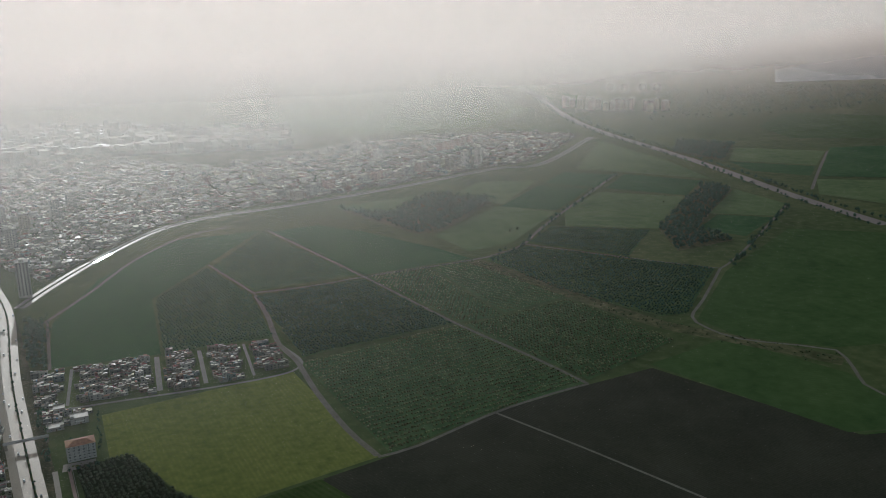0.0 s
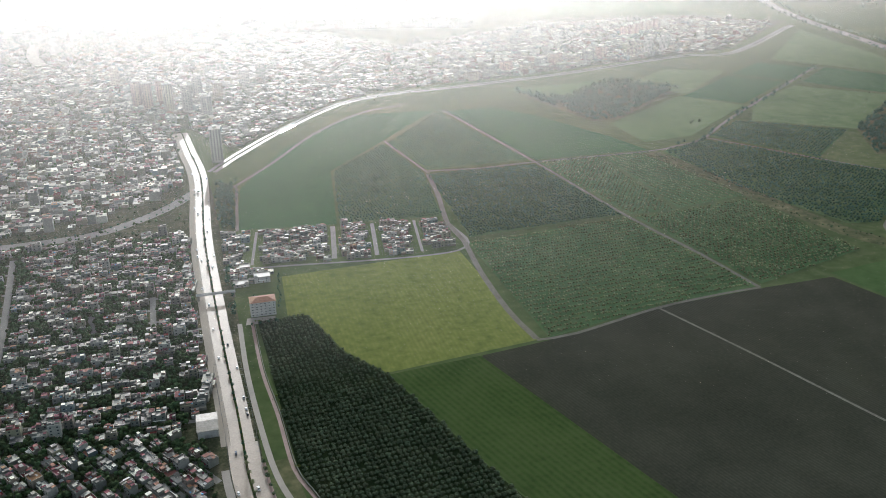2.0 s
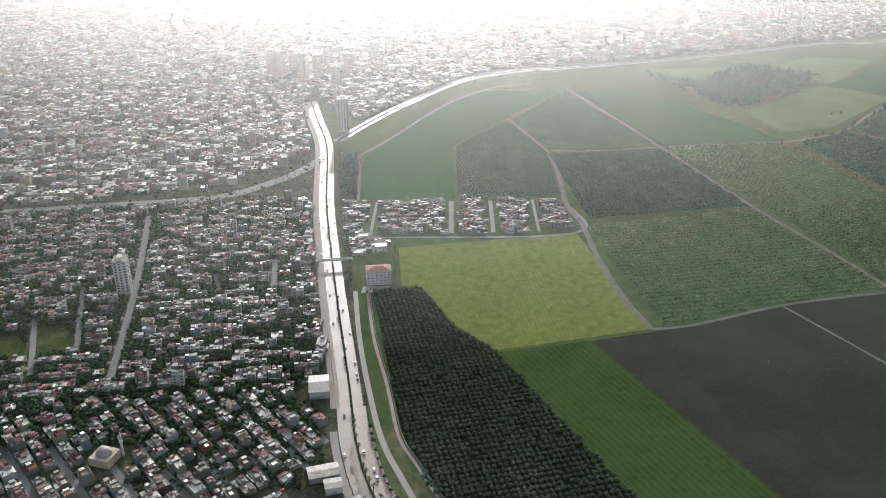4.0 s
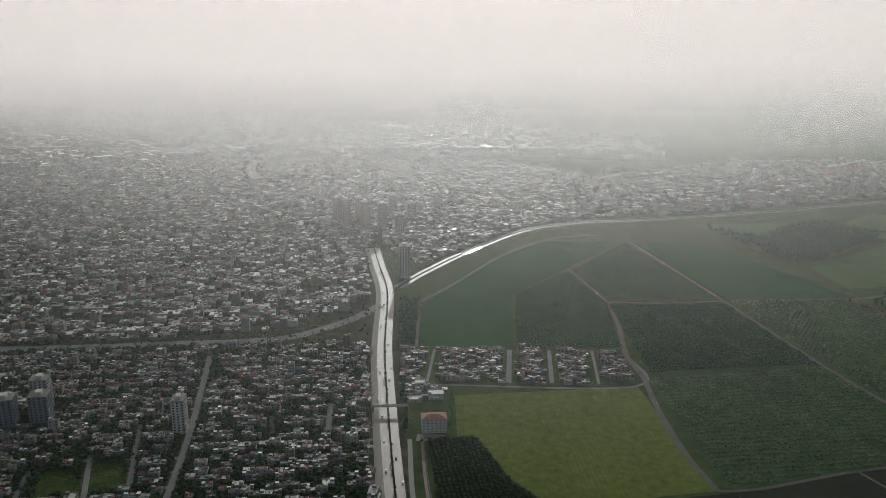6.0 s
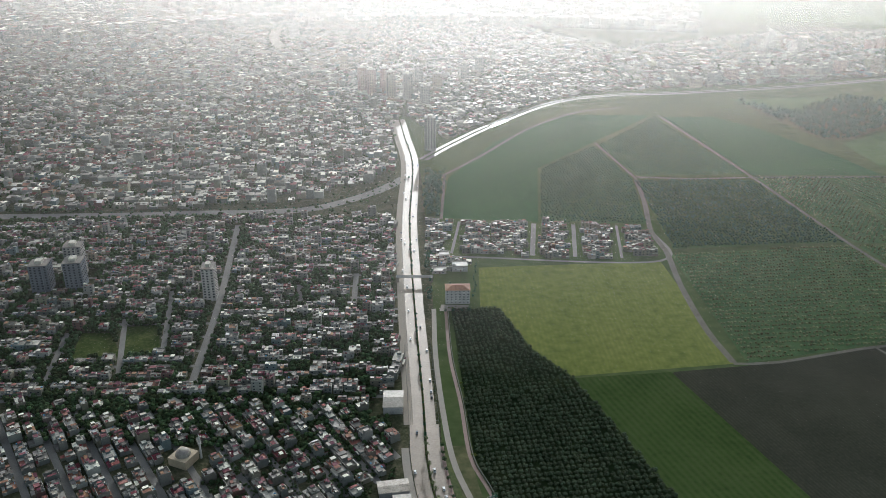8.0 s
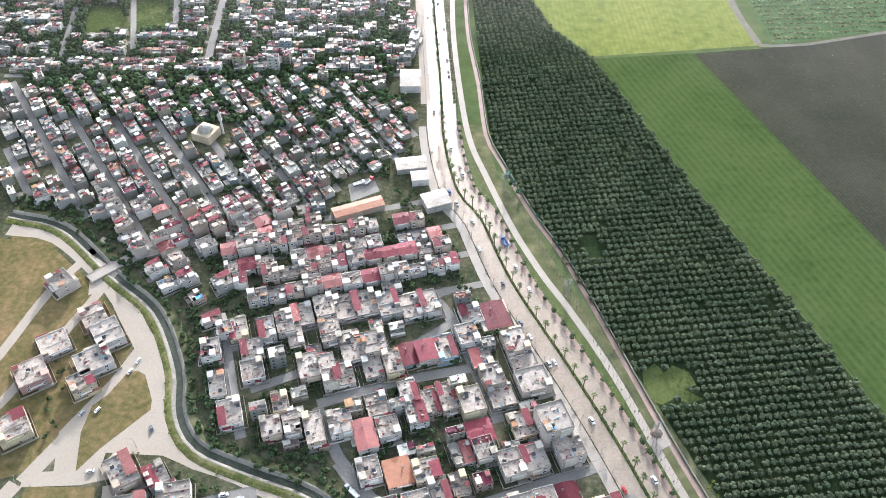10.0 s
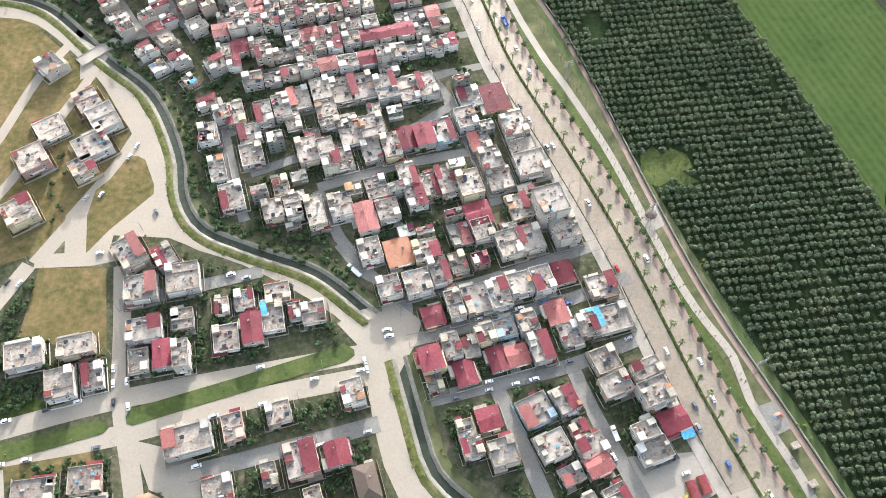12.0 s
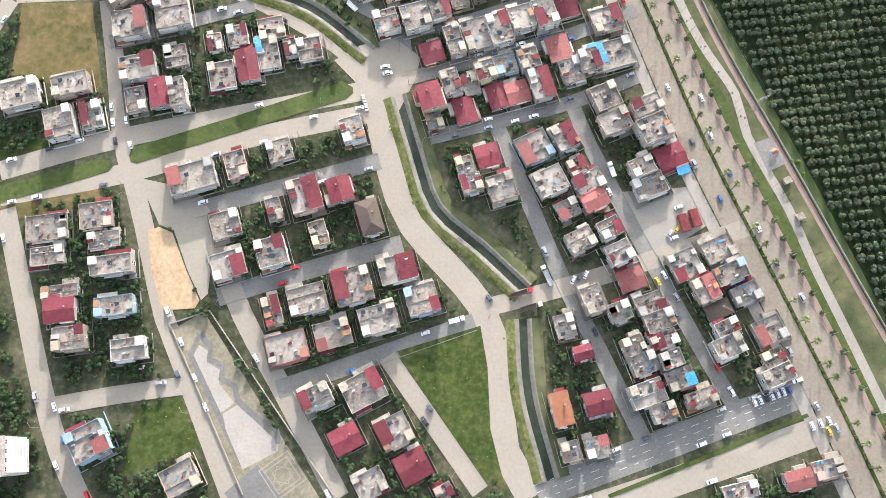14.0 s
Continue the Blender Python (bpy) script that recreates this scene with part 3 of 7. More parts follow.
TRACK_D = [(207.7, 1192.9), (286.0, 1190.1), (373.3, 1201.7), (558.9, 1217.6), (618.8, 1235.2), (676.4, 1263.9), (792.0, 1378.9), (1146.9, 1698.4)]
TRACK_E = [(224.0, 691.4), (265.2, 696.4), (363.9, 729.8), (443.8, 746.0), (489.0, 751.7)]
TRACK_F = [(363.9, 729.8), (412.0, 629.8), (465.4, 510.9)]
TRACK_G = [(678.4, 1268.5), (792.6, 1140.7), (902.2, 1031.3), (920.1, 1039.6), (1014.0, 1102.2), (1294.4, 1309.1)]
TRACK_H = [(902.2, 1031.3), (785.2, 925.8), (728.2, 877.7), (719.3, 837.7), (733.8, 790.8), (789.7, 744.5), (817.3, 718.1), (796.8, 673.2), (772.2, 634.6), (770.9, 604.9)]
TRACK_I = [(1461.6, 1407.5), (1643.0, 1567.3), (1851.8, 1745.5)]
TRACK_J = [(-66.1, 1182.0), (-61.2, 1016.8)]
ESTATE = [(-84.7, 1012.5), (206.3, 1008.1), (195.9, 916.9), (-18.0, 905.8), (-22.3, 866.0), (-73.3, 876.1)]
ESTATE_ROAD = [(-74.4, 908.1), (-15.5, 905.3), (194.2, 909.0), (197.8, 1002.1)]
CANAL_ROAD = [(-334.8, 411.2), (-297.6, 406.0), (-246.5, 366.2), (-217.7, 330.6), (-192.7, 297.4), (-185.2, 269.3), (-164.8, 247.8), (-126.7, 236.0), (-85.7, 217.3), (-57.6, 198.2), (-48.2, 176.7), (-37.7, 140.5), (-23.9, 111.8), (12.3, 74.4), (22.3, 44.9), (28.6, 5.6), (41.5, -14.4)]
CANAL_N = [(-339.9, 424.7), (-296.4, 414.2), (-244.6, 372.3), (-209.1, 345.1), (-182.6, 302.5), (-172.1, 270.4), (-155.7, 250.4), (-124.1, 238.7), (-87.3, 227.2), (-53.2, 203.6)]
CANAL_M = [(-36.9, 180.6), (-25.6, 150.5), (-13.3, 121.4), (10.5, 102.7), (33.9, 83.0)]
CANAL_S = [(33.3, 69.0), (37.9, 32.6), (50.3, -5.6)]
STREET_R1 = [(-243.8, 221.4), (-219.8, 278.7), (-205.9, 327.0)]
STREET_R2 = [(-244.4, 223.1), (-201.8, 230.1), (-194.5, 249.2)]
STREET_R3 = [(-195.4, 224.1), (-185.2, 185.7), (-176.3, 148.7), (-166.7, 125.1), (-157.4, 102.1), (-140.8, 57.6), (-129.4, 36.5), (-96.9, -24.5)]
STREET_R4 = [(-263.1, 180.0), (-247.0, 220.4)]
AVENUE_UP = [(-234.6, 125.2), (-180.2, 145.9), (-112.9, 165.7), (-53.2, 182.6)]
AVENUE_LO = [(-232.0, 111.9), (-168.8, 129.4), (-111.2, 151.9), (-49.1, 170.3)]
ISLAND_A = [(-170.5, 138.1), (-169.7, 142.4), (-118.5, 163.7), (-70.4, 184.5), (-64.7, 185.6), (-60.9, 183.6), (-60.3, 180.5), (-63.8, 176.8), (-114.6, 155.6), (-166.1, 134.2), (-169.1, 134.8)]
ISLAND_B = [(-243.8, 113.5), (-208.7, 126.2), (-184.9, 135.5), (-180.4, 134.9), (-177.9, 131.8), (-179.7, 128.9), (-205.9, 118.3), (-242.0, 104.1)]
STREET_H1 = [(-33.3, 190.4), (18.6, 209.5), (50.7, 221.6), (84.5, 238.5)]
STREET_H2 = [(-23.3, 157.4), (15.0, 170.3), (52.2, 183.3), (86.7, 200.7)]
STREET_V1 = [(52.7, 183.4), (63.1, 160.0), (91.4, 108.6), (116.8, 65.4), (135.7, 34.4)]
STREET_V2 = [(15.1, 167.3), (28.2, 139.3), (53.1, 87.2), (70.7, 56.6), (93.2, 15.6)]
STREET_H3 = [(15.1, 73.2), (53.2, 86.4), (99.9, 104.9), (144.5, 124.1)]
CROSS_N = [(44.0, -11.7), (90.7, 8.9), (170.6, 45.0)]
CROSS_S = [(44.7, -26.2), (96.3, -6.8), (188.9, 31.7)]
CROSS_ISLAND = [(76.7, -10.3), (132.9, 16.4), (169.8, 33.8), (170.8, 32.3), (132.9, 13.8), (78.1, -11.7)]
STREET_DE = [(-133.2, 112.0), (-90.9, 127.0), (-43.3, 144.6)]
STREET_EF = [(-116.0, 68.7), (-74.8, 85.0), (-28.2, 102.2)]
STREET_DIAG = [(-166.2, 122.1), (-133.7, 115.6), (-122.9, 98.7), (-102.4, 60.4), (-79.1, 26.7), (-47.2, -20.9)]
STREET_FG = [(-81.8, 26.5), (-42.8, 42.8), (10.1, 65.9)]
STREET_PARK = [(-30.8, 45.9), (-8.3, 18.6), (17.8, -13.1)]
STREET_W = [(-227.9, 105.7), (-211.4, 63.7), (-193.4, 18.3), (-180.2, -9.7), (-164.0, -34.0)]
STREET_C = [(-190.5, 10.0), (-159.3, 18.1), (-125.1, 25.4)]
STREET_AA = [(-190.5, 199.8), (-152.1, 214.0), (-117.6, 226.5)]
STREET_P1 = [(-155.1, 320.4), (-116.8, 338.3), (-57.2, 362.6), (-26.9, 378.5)]
STREET_P2 = [(-136.2, 290.9), (-99.0, 310.0), (-53.5, 326.0), (-21.5, 352.1)]
STREET_P2B = [(-95.3, 284.1), (-51.3, 303.4), (-8.9, 316.9)]
STREET_P3 = [(-165.9, 341.1), (-145.7, 288.2), (-133.6, 257.9)]
STREET_P4 = [(-41.0, 377.5), (-21.5, 352.1), (-1.7, 307.2), (9.6, 280.3)]
STREET_P5 = [(-95.1, 282.1), (-77.9, 251.0), (-56.1, 227.2)]
STREET_P6 = [(-35.2, 204.6), (-36.4, 216.5), (-3.2, 226.0), (67.6, 258.3)]
STREET_SHORE = [(-35.9, 211.3), (-49.5, 224.2), (-62.7, 230.3), (-77.4, 247.3)]
PARK = [(-26.2, 48.9), (13.0, 64.2), (17.7, 44.5), (20.8, 15.5), (29.6, -11.7), (20.1, -7.8), (-2.9, 19.0)]
SAND_ISLE = [(-155.1, 99.9), (-149.7, 102.0), (-142.8, 99.6), (-133.0, 80.7), (-124.6, 66.6), (-126.3, 62.6), (-142.1, 60.3), (-150.3, 79.5)]
PLAZA = [(-124.2, 59.6), (-137.0, 50.5), (-90.0, -24.2), (-85.6, -32.3), (-50.6, -29.8), (-56.0, -21.7), (-119.8, 59.0)]
LOT_NW = [(-240.7, 219.2), (-203.8, 221.9), (-189.6, 171.1), (-238.7, 177.0)]
LOT_GREEN = [(-147.6, 12.3), (-127.0, 20.0), (-114.5, -2.3), (-149.3, -19.0)]
PARK_NW = [(-217.7, 230.3), (-224.1, 254.8), (-224.1, 272.5), (-218.0, 280.5), (-211.8, 297.0), (-206.4, 299.0), (-200.8, 296.3), (-191.4, 279.5), (-189.8, 272.6), (-200.0, 258.5), (-209.3, 245.8)]
MEADOW_NW = [(-332.2, 407.4), (-313.7, 410.4), (-295.8, 397.2), (-303.3, 372.0), (-308.5, 359.5)]
YARD = [(79.5, 137.1), (117.8, 142.8), (122.1, 122.5), (102.6, 108.0), (91.4, 108.6)]
STREET_Z1 = [(-310.9, 979.6), (-274.9, 779.3), (-255.0, 632.1)]
STREET_Z2 = [(-401.4, 706.3), (-380.5, 613.6)]
STREET_Z3 = [(-357.1, 737.6), (-323.0, 636.3)]
STREET_Z4 = [(-331.5, 800.1), (-297.7, 677.2)]
STREET_Z5 = [(-201.9, 822.9), (-190.4, 779.6)]
STREET_Z6 = [(-144.5, 854.0), (-137.0, 789.7)]
GREEN_Z1 = [(-387.8, 707.3), (-358.1, 709.5), (-335.1, 669.4), (-377.2, 661.2)]
GREEN_Z2 = [(-348.4, 721.3), (-320.1, 729.0), (-300.3, 677.0), (-332.5, 669.6)]
Z_NEAR = [(-419.7, 584.4), (-238.8, 602.2), (-83.6, 605.2), (-59.7, 533.0), (-76.1, 504.1), (-121.9, 450.3), (-179.8, 396.3), (-243.2, 391.6), (-301.4, 437.0), (-348.0, 439.5)]
Z_MID = [(-604.0, 957.3), (-122.4, 1029.1), (-67.3, 610.7), (-83.8, 606.9), (-239.5, 604.7), (-420.5, 586.0)]

# ---- ground ----
g = Geo()
RINGS = [0, 60, 150, 300, 500, 800, 1200, 1700, 2200] + list(range(2400, 6600, 60)) + [7000, 7600, 8400, 9500, 11000, 13000, 16000, 21000, 40000]
SECT = 192
for r in RINGS:
    for k in range(SECT):
        a = 2 * math.pi * k / SECT
        g.v.append(far(r * math.cos(a), r * math.sin(a), 0.0))
for i in range(len(RINGS) - 1):
    for k in range(SECT):
        j = (k + 1) % SECT
        g.f.append((i * SECT + k, (i + 1) * SECT + k, (i + 1) * SECT + j, i * SECT + j))
        g.m.append(0)
tagged(new("ground", g.mesh("ground", M_GROUND)), "flat plain of dry grass and soil reaching a hazy horizon", "ground", "", "structure")

TOWN_NEAR = [(-420, -90), (330, -90), (212, 30), (120, 225), (80, 300), (0, 440), (-30, 530), (-52, 760), (-100, 1180), (-170, 1500), (-900, 1500), (-900, 300)]
patch("town_ground", TOWN_NEAR, M_TOWN, "dusty soil with weeds between houses", "ground", 0.03)
patch("town_ground", [(-2600, 600), (-900, 300), (-900, 1500), (-170, 1500), (-60, 1370), (130, 1640), (250, 1690), (620, 1790), (1060, 1920), (1400, 2240), (1200, 2380), (700, 2450), (300, 2900), (-300, 3300), (-1500, 3000)], M_TOWN, "dusty grey-green soil under a far town", "ground", 0.02)

# fields of the plain, each with its crop
patch("field", FIELD_YELLOW, M_YELLOW, "bright yellow-green flowering field with faint tractor lines")
patch("field", FIELD_STRIPE, M_STRIPE, "long green field of young crop in drilled rows")
patch("field", [(330, 60), (232.5, 297.9), (267.1, 434.3), (420, 60)], M_STRIPE, "long green field of young crop in drilled rows")
patch("field", [(167, 674), (233, 688), (366, 731), (489, 750), (580, 760), (676, 551), (1000, 480), (1000, -150), (430, -150), (330, 60), (267, 434)], M_SOIL, "dark brown ploughed land", z=0.035)
patch("field", SOIL_W + [(420, 300), (267, 434)], M_SOIL, "dark brown freshly ploughed field", z=0.05)
patch("field", SOIL_E, M_SOIL, "dark brown ploughed field beside a farm track")
patch("field", GREEN_E, M_GREEN, "dark green cereal field")
patch("field", [(676, 550), (711, 548), (774, 604), (1000, 600), (1000, 400), (900, 500)], M_GREEN, "dark green cereal field", z=0.045)
patch("field", GREEN_NE, M_GREEN, "large deep green cereal field")
patch("field", [(895, 711), (1323, 1087), (1500, 1000), (1200, 600), (900, 600)], M_GREEN, "large deep green cereal field", z=0.05)
for pts in (MEADOW_A, MEADOW_B, MEADOW_C, MEADOW_D, MEADOW_E, MEADOW_F, MEADOW_G, MEADOW_H):
    patch("field", pts, M_MEADOW, "pale green pasture")
for pts in (PLOUGH_A, PLOUGH_B, PLOUGH_C, PLOUGH_D, PLOUGH_E, PLOUGH_F):
    patch("field", pts, M_PLOUGH, "dark ploughed strip of farmland")
patch("field", FAR_GREEN_A, M_MEADOW, "far green farmland in haze")
patch("field", FAR_GREEN_B, M_GREEN, "far green farmland in haze")
for pts in (CROP_A, CROP_B, CROP_C, CROP_C2, CROP_C3, CROP_E, CROP_F, ORCHARD_NE, ORCHARD_NF):
    patch("field", pts, M_ORCHARD_SOIL, "orchard soil between rows of trees")
for pts in (CROP_D, CROP_G):
    patch("field", pts, M_PLOUGH, "dark green-brown fallow field")
sweep("scrub_band", smooth([(560, 1212), (592, 1120), (632, 985), (672, 870), (722, 800), (800, 690)], 25.0), [(-14, 0.09), (14, 0.09)], M_SCRUB, "brownish strip of rough scrub along a ditch", "field")
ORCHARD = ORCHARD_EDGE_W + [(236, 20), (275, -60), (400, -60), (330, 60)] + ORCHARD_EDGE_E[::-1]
patch("field", ORCHARD, M_ORCHARD_FLOOR, "orchard soil with grass, darkened in colour for the shade between trees")
patch("lake", LAKE, M_LAKE, "pale lake with the reflected sky partly in its base colour", "lake", 0.5)
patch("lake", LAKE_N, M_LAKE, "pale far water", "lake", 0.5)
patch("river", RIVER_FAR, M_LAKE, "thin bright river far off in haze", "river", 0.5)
for pts in (WOOD_A, WOOD_B, WOOD_D):
    patch("field", pts, M_SCRUB, "ground under a dark wood", z=0.05)

# lots and parks in the quarter below
patch("park_lawn", PARK, M_LAWN, "triangular park lawn, green with worn brown spots", "lawn", 0.05, 0.12)
patch("vacant_lot", LOT_NW, M_LOT, "vacant lot of yellow-green weeds and bare soil", "lot", 0.05)
patch("vacant_lot", LOT_GREEN, M_LAWN, "green weedy vacant lot", "lot", 0.05)
patch("vacant_lot", [(-233, 108), (-185, 128), (-178, 110), (-226, 100)], M_LOT, "weedy verge by the avenue", "lot", 0.045)
patch("vacant_lot", [(-262, 150), (-205, 142), (-190, 147), (-235, 131)], M_LAWN, "green lot in shade", "lot", 0.045)
patch("park_lawn", PARK_NW, M_LOT, "worn brown-green triangle of grass", "lawn", 0.05, 0.12)
patch("vacant_lot", MEADOW_NW, M_LOT, "yellow-green open lot", "lot", 0.05)
patch("vacant_lot", [(-420, 300), (-345, 402), (-300, 398), (-250, 358), (-215, 318), (-222, 280), (-245, 228), (-300, 200), (-400, 240)], M_LOT, "open land with weeds and bare soil", "lot", 0.045)
patch("vacant_lot", GREEN_Z1, M_LAWN, "green vacant lot between houses", "lot", 0.05)
patch("vacant_lot", GREEN_Z2, M_LAWN, "green vacant lot between houses", "lot", 0.05)
patch("traffic_island", SAND_ISLE, M_SAND, "bare sandy traffic island with a kerb", "island", 0.14, 0.12)
patch("yard", YARD, M_CONCRETE, "dusty open yard with parked cars", "yard", 0.06)
for pts in (ISLAND_A, ISLAND_B, CROSS_ISLAND):
    patch("grass_island", pts, M_GRASS, "long grassy median island with a stone kerb", "island", 0.14, 0.14)
    take_area(pts)
for pts in (PARK, LOT_NW, LOT_GREEN, PARK_NW, MEADOW_NW, SAND_ISLE, YARD, PLAZA, GREEN_Z1, GREEN_Z2):
    take_area(pts)

# ---- roads ----
BOUL = smooth(BOULEVARD[::-1] if BOULEVARD[0][1] > BOULEVARD[-1][1] else BOULEVARD, 10.0)
BOUL = [(BOUL[0][0] + 50, BOUL[0][1] - 110)] + BOUL
take_line([p for p in BOUL if p[1] < 570], 19)
take_line([p for p in BOUL if p[1] > 560], 12)
boulevard = sweep("boulevard", [p for p in BOUL if p[1] < 590], [(-12.2, 0.10), (10.6, 0.10), (10.6, 0.24), (11.3, 0.24), (11.3, 0.0)], M_BOULEVARD, "wide pale dusty boulevard with palms on its median", "road")
sweep("boulevard", [p for p in BOUL if p[1] > 575], [(-9.6, 0.098), (8.6, 0.098), (8.6, 0.22), (9.2, 0.22), (9.2, 0.0)], M_BOULEVARD, "pale dusty boulevard between houses and fields", "road")
sweep("pavement", [p for p in BOUL if p[1] > 575], [(-17.0, 0.0), (-17.0, 0.2), (-9.8, 0.2), (-9.8, 0.0)], M_STREET, "dusty pavement along the boulevard", "pavement")
sweep("pavement", [p for p in BOUL if p[1] < 560], [(-19.0, 0.0), (-19.0, 0.22), (-13.0, 0.22), (-13.0, 0.0)], M_CONCRETE, "pale concrete pavement along the shop fronts", "pavement")
sweep("median_strip", BOUL, [(-0.9, 0.0), (-0.9, 0.26), (0.9, 0.26), (0.9, 0.0)], M_LAWN, "narrow planted median with a low hedge", "median")
LOWER = [p for p in BOUL if p[1] < 560]
sweep("pavement", LOWER, [(11.3, 0.0), (11.3, 0.24), (14.0, 0.24), (14.0, 0.0)], M_BRICKPAVE, "reddish paved strip with round bushes", "pavement")
sweep("park_lawn", LOWER, [(14.0, 0.0), (14.0, 0.16), (19.4, 0.14)], M_GRASS, "green park strip beside the boulevard", "lawn")
sweep("park_lawn", LOWER, [(19.4, 0.14), (33.5, 0.12), (33.5, 0.0)], M_SCRUB, "worn brown-green strip of lawn with young trees", "lawn")
walkway, _ = road("footpath", WALKWAY, 4.6, M_CONCRETE, "pale winding footpath of concrete slabs", 0.22, 0.0, 8.0, "footpath")
brickwalk, BRICKLINE = road("footpath", BRICKWALK + [(235, 25), (270, -40)], 3.0, M_BRICKPAVE, "reddish brick footpath along a wall", 0.2, 0.0, 10.0, "footpath")
sweep("boundary_wall", offset_line(BRICKLINE, -2.4), [(-0.15, 0.0), (-0.15, 1.5), (0.15, 1.5), (0.15, 0.0)], M_WALLSTONE, "low grey wall along the orchard", "wall")
ringroad, RING = road("ring_road", RINGROAD, 16.0, M_HIGHWAY, "wide ring road shining in the low sun", 0.12, 0.0, 25.0)
sweep("median_strip", RING, [(-0.8, 0.0), (-0.8, 0.9), (0.8, 0.9), (0.8, 0.0)], M_BUSH, "hedge on the ring road's median", "median")
# added strip, glossier than the road round it, to give a sun glint
sweep("ring_road", [p for p in smooth(RINGROAD, 8.0) if 1428 < p[1] < 1476], [(0.9, 0.16), (7.6, 0.16)], M_GLINT, "glossy strip added to the ring road to catch the sun's glint", "road")
road("farm_track", RINGSIDE, 5.0, M_TRACK, "dirt track beside the ring road", 0.11)
highway, HIGH = road("highway", HIGHWAY, 30.0, M_HIGHWAY, "motorway crossing the far plain", 0.14, 0.0, 40.0)
road("avenue", AVENUE_W + [(-900, 960)], 17.0, M_ASPHALT, "tree-lined avenue crossing the town", 0.12, 0.0, 20.0)
road("avenue", AVENUE_FAR, 26.0, M_STREET, "far bright avenue between houses", 2.6, 0.0, 30.0)
road("avenue", AVENUE_FARTHER, 30.0, M_STREET, "far bright avenue between houses", 3.2, 0.0, 40.0)
for pts, w in ((TRACK_A, 6.5), (TRACK_B, 4.0), (TRACK_C, 5.0), (TRACK_D, 5.5), (TRACK_E, 4.0), (TRACK_F, 3.0), (TRACK_G, 4.5), (TRACK_H, 4.5), (TRACK_I, 7.0), (TRACK_J, 4.0)):
    road("farm_track", pts, w, M_TRACK, "pale dirt farm track between fields", 0.11, 0.0, 20.0)
road("street", ESTATE_ROAD, 4.0, M_ASPHALT, "dusty street round a small estate", 0.10)
for k, x in enumerate((51, 100, -42, 153)):
    road("street", [(x - 1, 914), (x + 4, 1010)], (6.0, 5.0, 3.5, 3.5)[k], M_ASPHALT, "dusty side street of the estate", 0.09)
STREETS = []
for nm, pts, w, mat, lab in (
        ("street", CANAL_ROAD, 13.5, M_STREET, "wide dusty road along the canal"),
        ("avenue", AVENUE_UP, 10.5, M_STREET, "dusty carriageway beside a grassy median"),
        ("avenue", AVENUE_LO, 10.5, M_STREET, "dusty carriageway beside a grassy median"),
        ("street", STREET_R1, 9.0, M_STREET, "dusty street"), ("street", STREET_R2, 9.0, M_STREET, "dusty street"),
        ("street", STREET_R3, 9.5, M_STREET, "dusty residential street"), ("street", STREET_R4, 9.0, M_STREET, "dusty street"),
        ("street", STREET_H1, 7.0, M_ASPHALT, "grey residential street"), ("street", STREET_H2, 7.0, M_ASPHALT, "grey residential street"),
        ("street", STREET_V1, 7.0, M_ASPHALT, "grey residential street with parked cars"), ("street", STREET_V2, 7.5, M_ASPHALT, "grey residential street with parked cars"),
        ("street", STREET_H3, 9.0, M_STREET, "dusty street leading to the boulevard"),
        ("avenue", CROSS_N, 14.0, M_ASPHALT, "grey avenue with lane markings"), ("avenue", CROSS_S, 13.0, M_STREET, "pale avenue beside a grassy median"),
        ("street", STREET_DE, 8.0, M_ASPHALT, "grey residential street"), ("street", STREET_EF, 8.5, M_ASPHALT, "grey residential street"),
        ("street", STREET_DIAG, 10.0, M_STREET, "dusty diagonal street"), ("street", STREET_FG, 8.0, M_ASPHALT, "grey residential street"),
        ("street", STREET_PARK, 8.0, M_STREET, "dusty street beside the park"), ("street", STREET_W, 10.0, M_STREET, "dusty residential street"),
        ("street", STREET_C, 8.0, M_STREET, "dusty residential street"), ("street", STREET_AA, 7.0, M_ASPHALT, "grey residential street"),
        ("street", STREET_P1, 6.0, M_ASPHALT, "narrow grey street"), ("street", STREET_P2, 5.5, M_ASPHALT, "narrow grey street"),
        ("street", STREET_P2B, 6.0, M_ASPHALT, "narrow grey street"), ("street", STREET_P3, 5.5, M_ASPHALT, "narrow grey street"),
        ("street", STREET_P4, 7.0, M_ASPHALT, "grey residential street"), ("street", STREET_P5, 6.0, M_ASPHALT, "narrow grey street"),
        ("street", STREET_P6, 6.5, M_ASPHALT, "narrow grey street"), ("street", STREET_SHORE, 6.0, M_ASPHALT, "grey lane along the canal"),
        ("street", STREET_Z1, 6.0, M_ASPHALT, "pale street through dense housing"), ("street", STREET_Z2, 4.5, M_ASPHALT, "pale street between houses"),
        ("street", STREET_Z3, 4.5, M_ASPHALT, "pale street between houses"), ("street", STREET_Z4, 4.5, M_ASPHALT, "pale street between houses"),
        ("street", STREET_Z5, 4.5, M_ASPHALT, "pale street between houses"), ("street", STREET_Z6, 5.0, M_ASPHALT, "pale street between houses")):
    ob, line = road(nm, pts, w, mat, lab, 0.08 + 0.006 * len(STREETS) % 0.07, 0.12 if w < 9 else 0.0)
    STREETS.append((line, w, ob))
FORK = [(-159.0, 118.2), (-146.4, 114.0), (-131.3, 112.2), (-121.3, 93.1), (-121.0, 70.3), (-123.8, 66.7), (-132.6, 81.3), (-142.2, 100.8), (-149.9, 103.2)]
take_area(FORK)
patch("junction", FORK, M_STREET, "dusty street widening beside a sandy island", "road", 0.155)
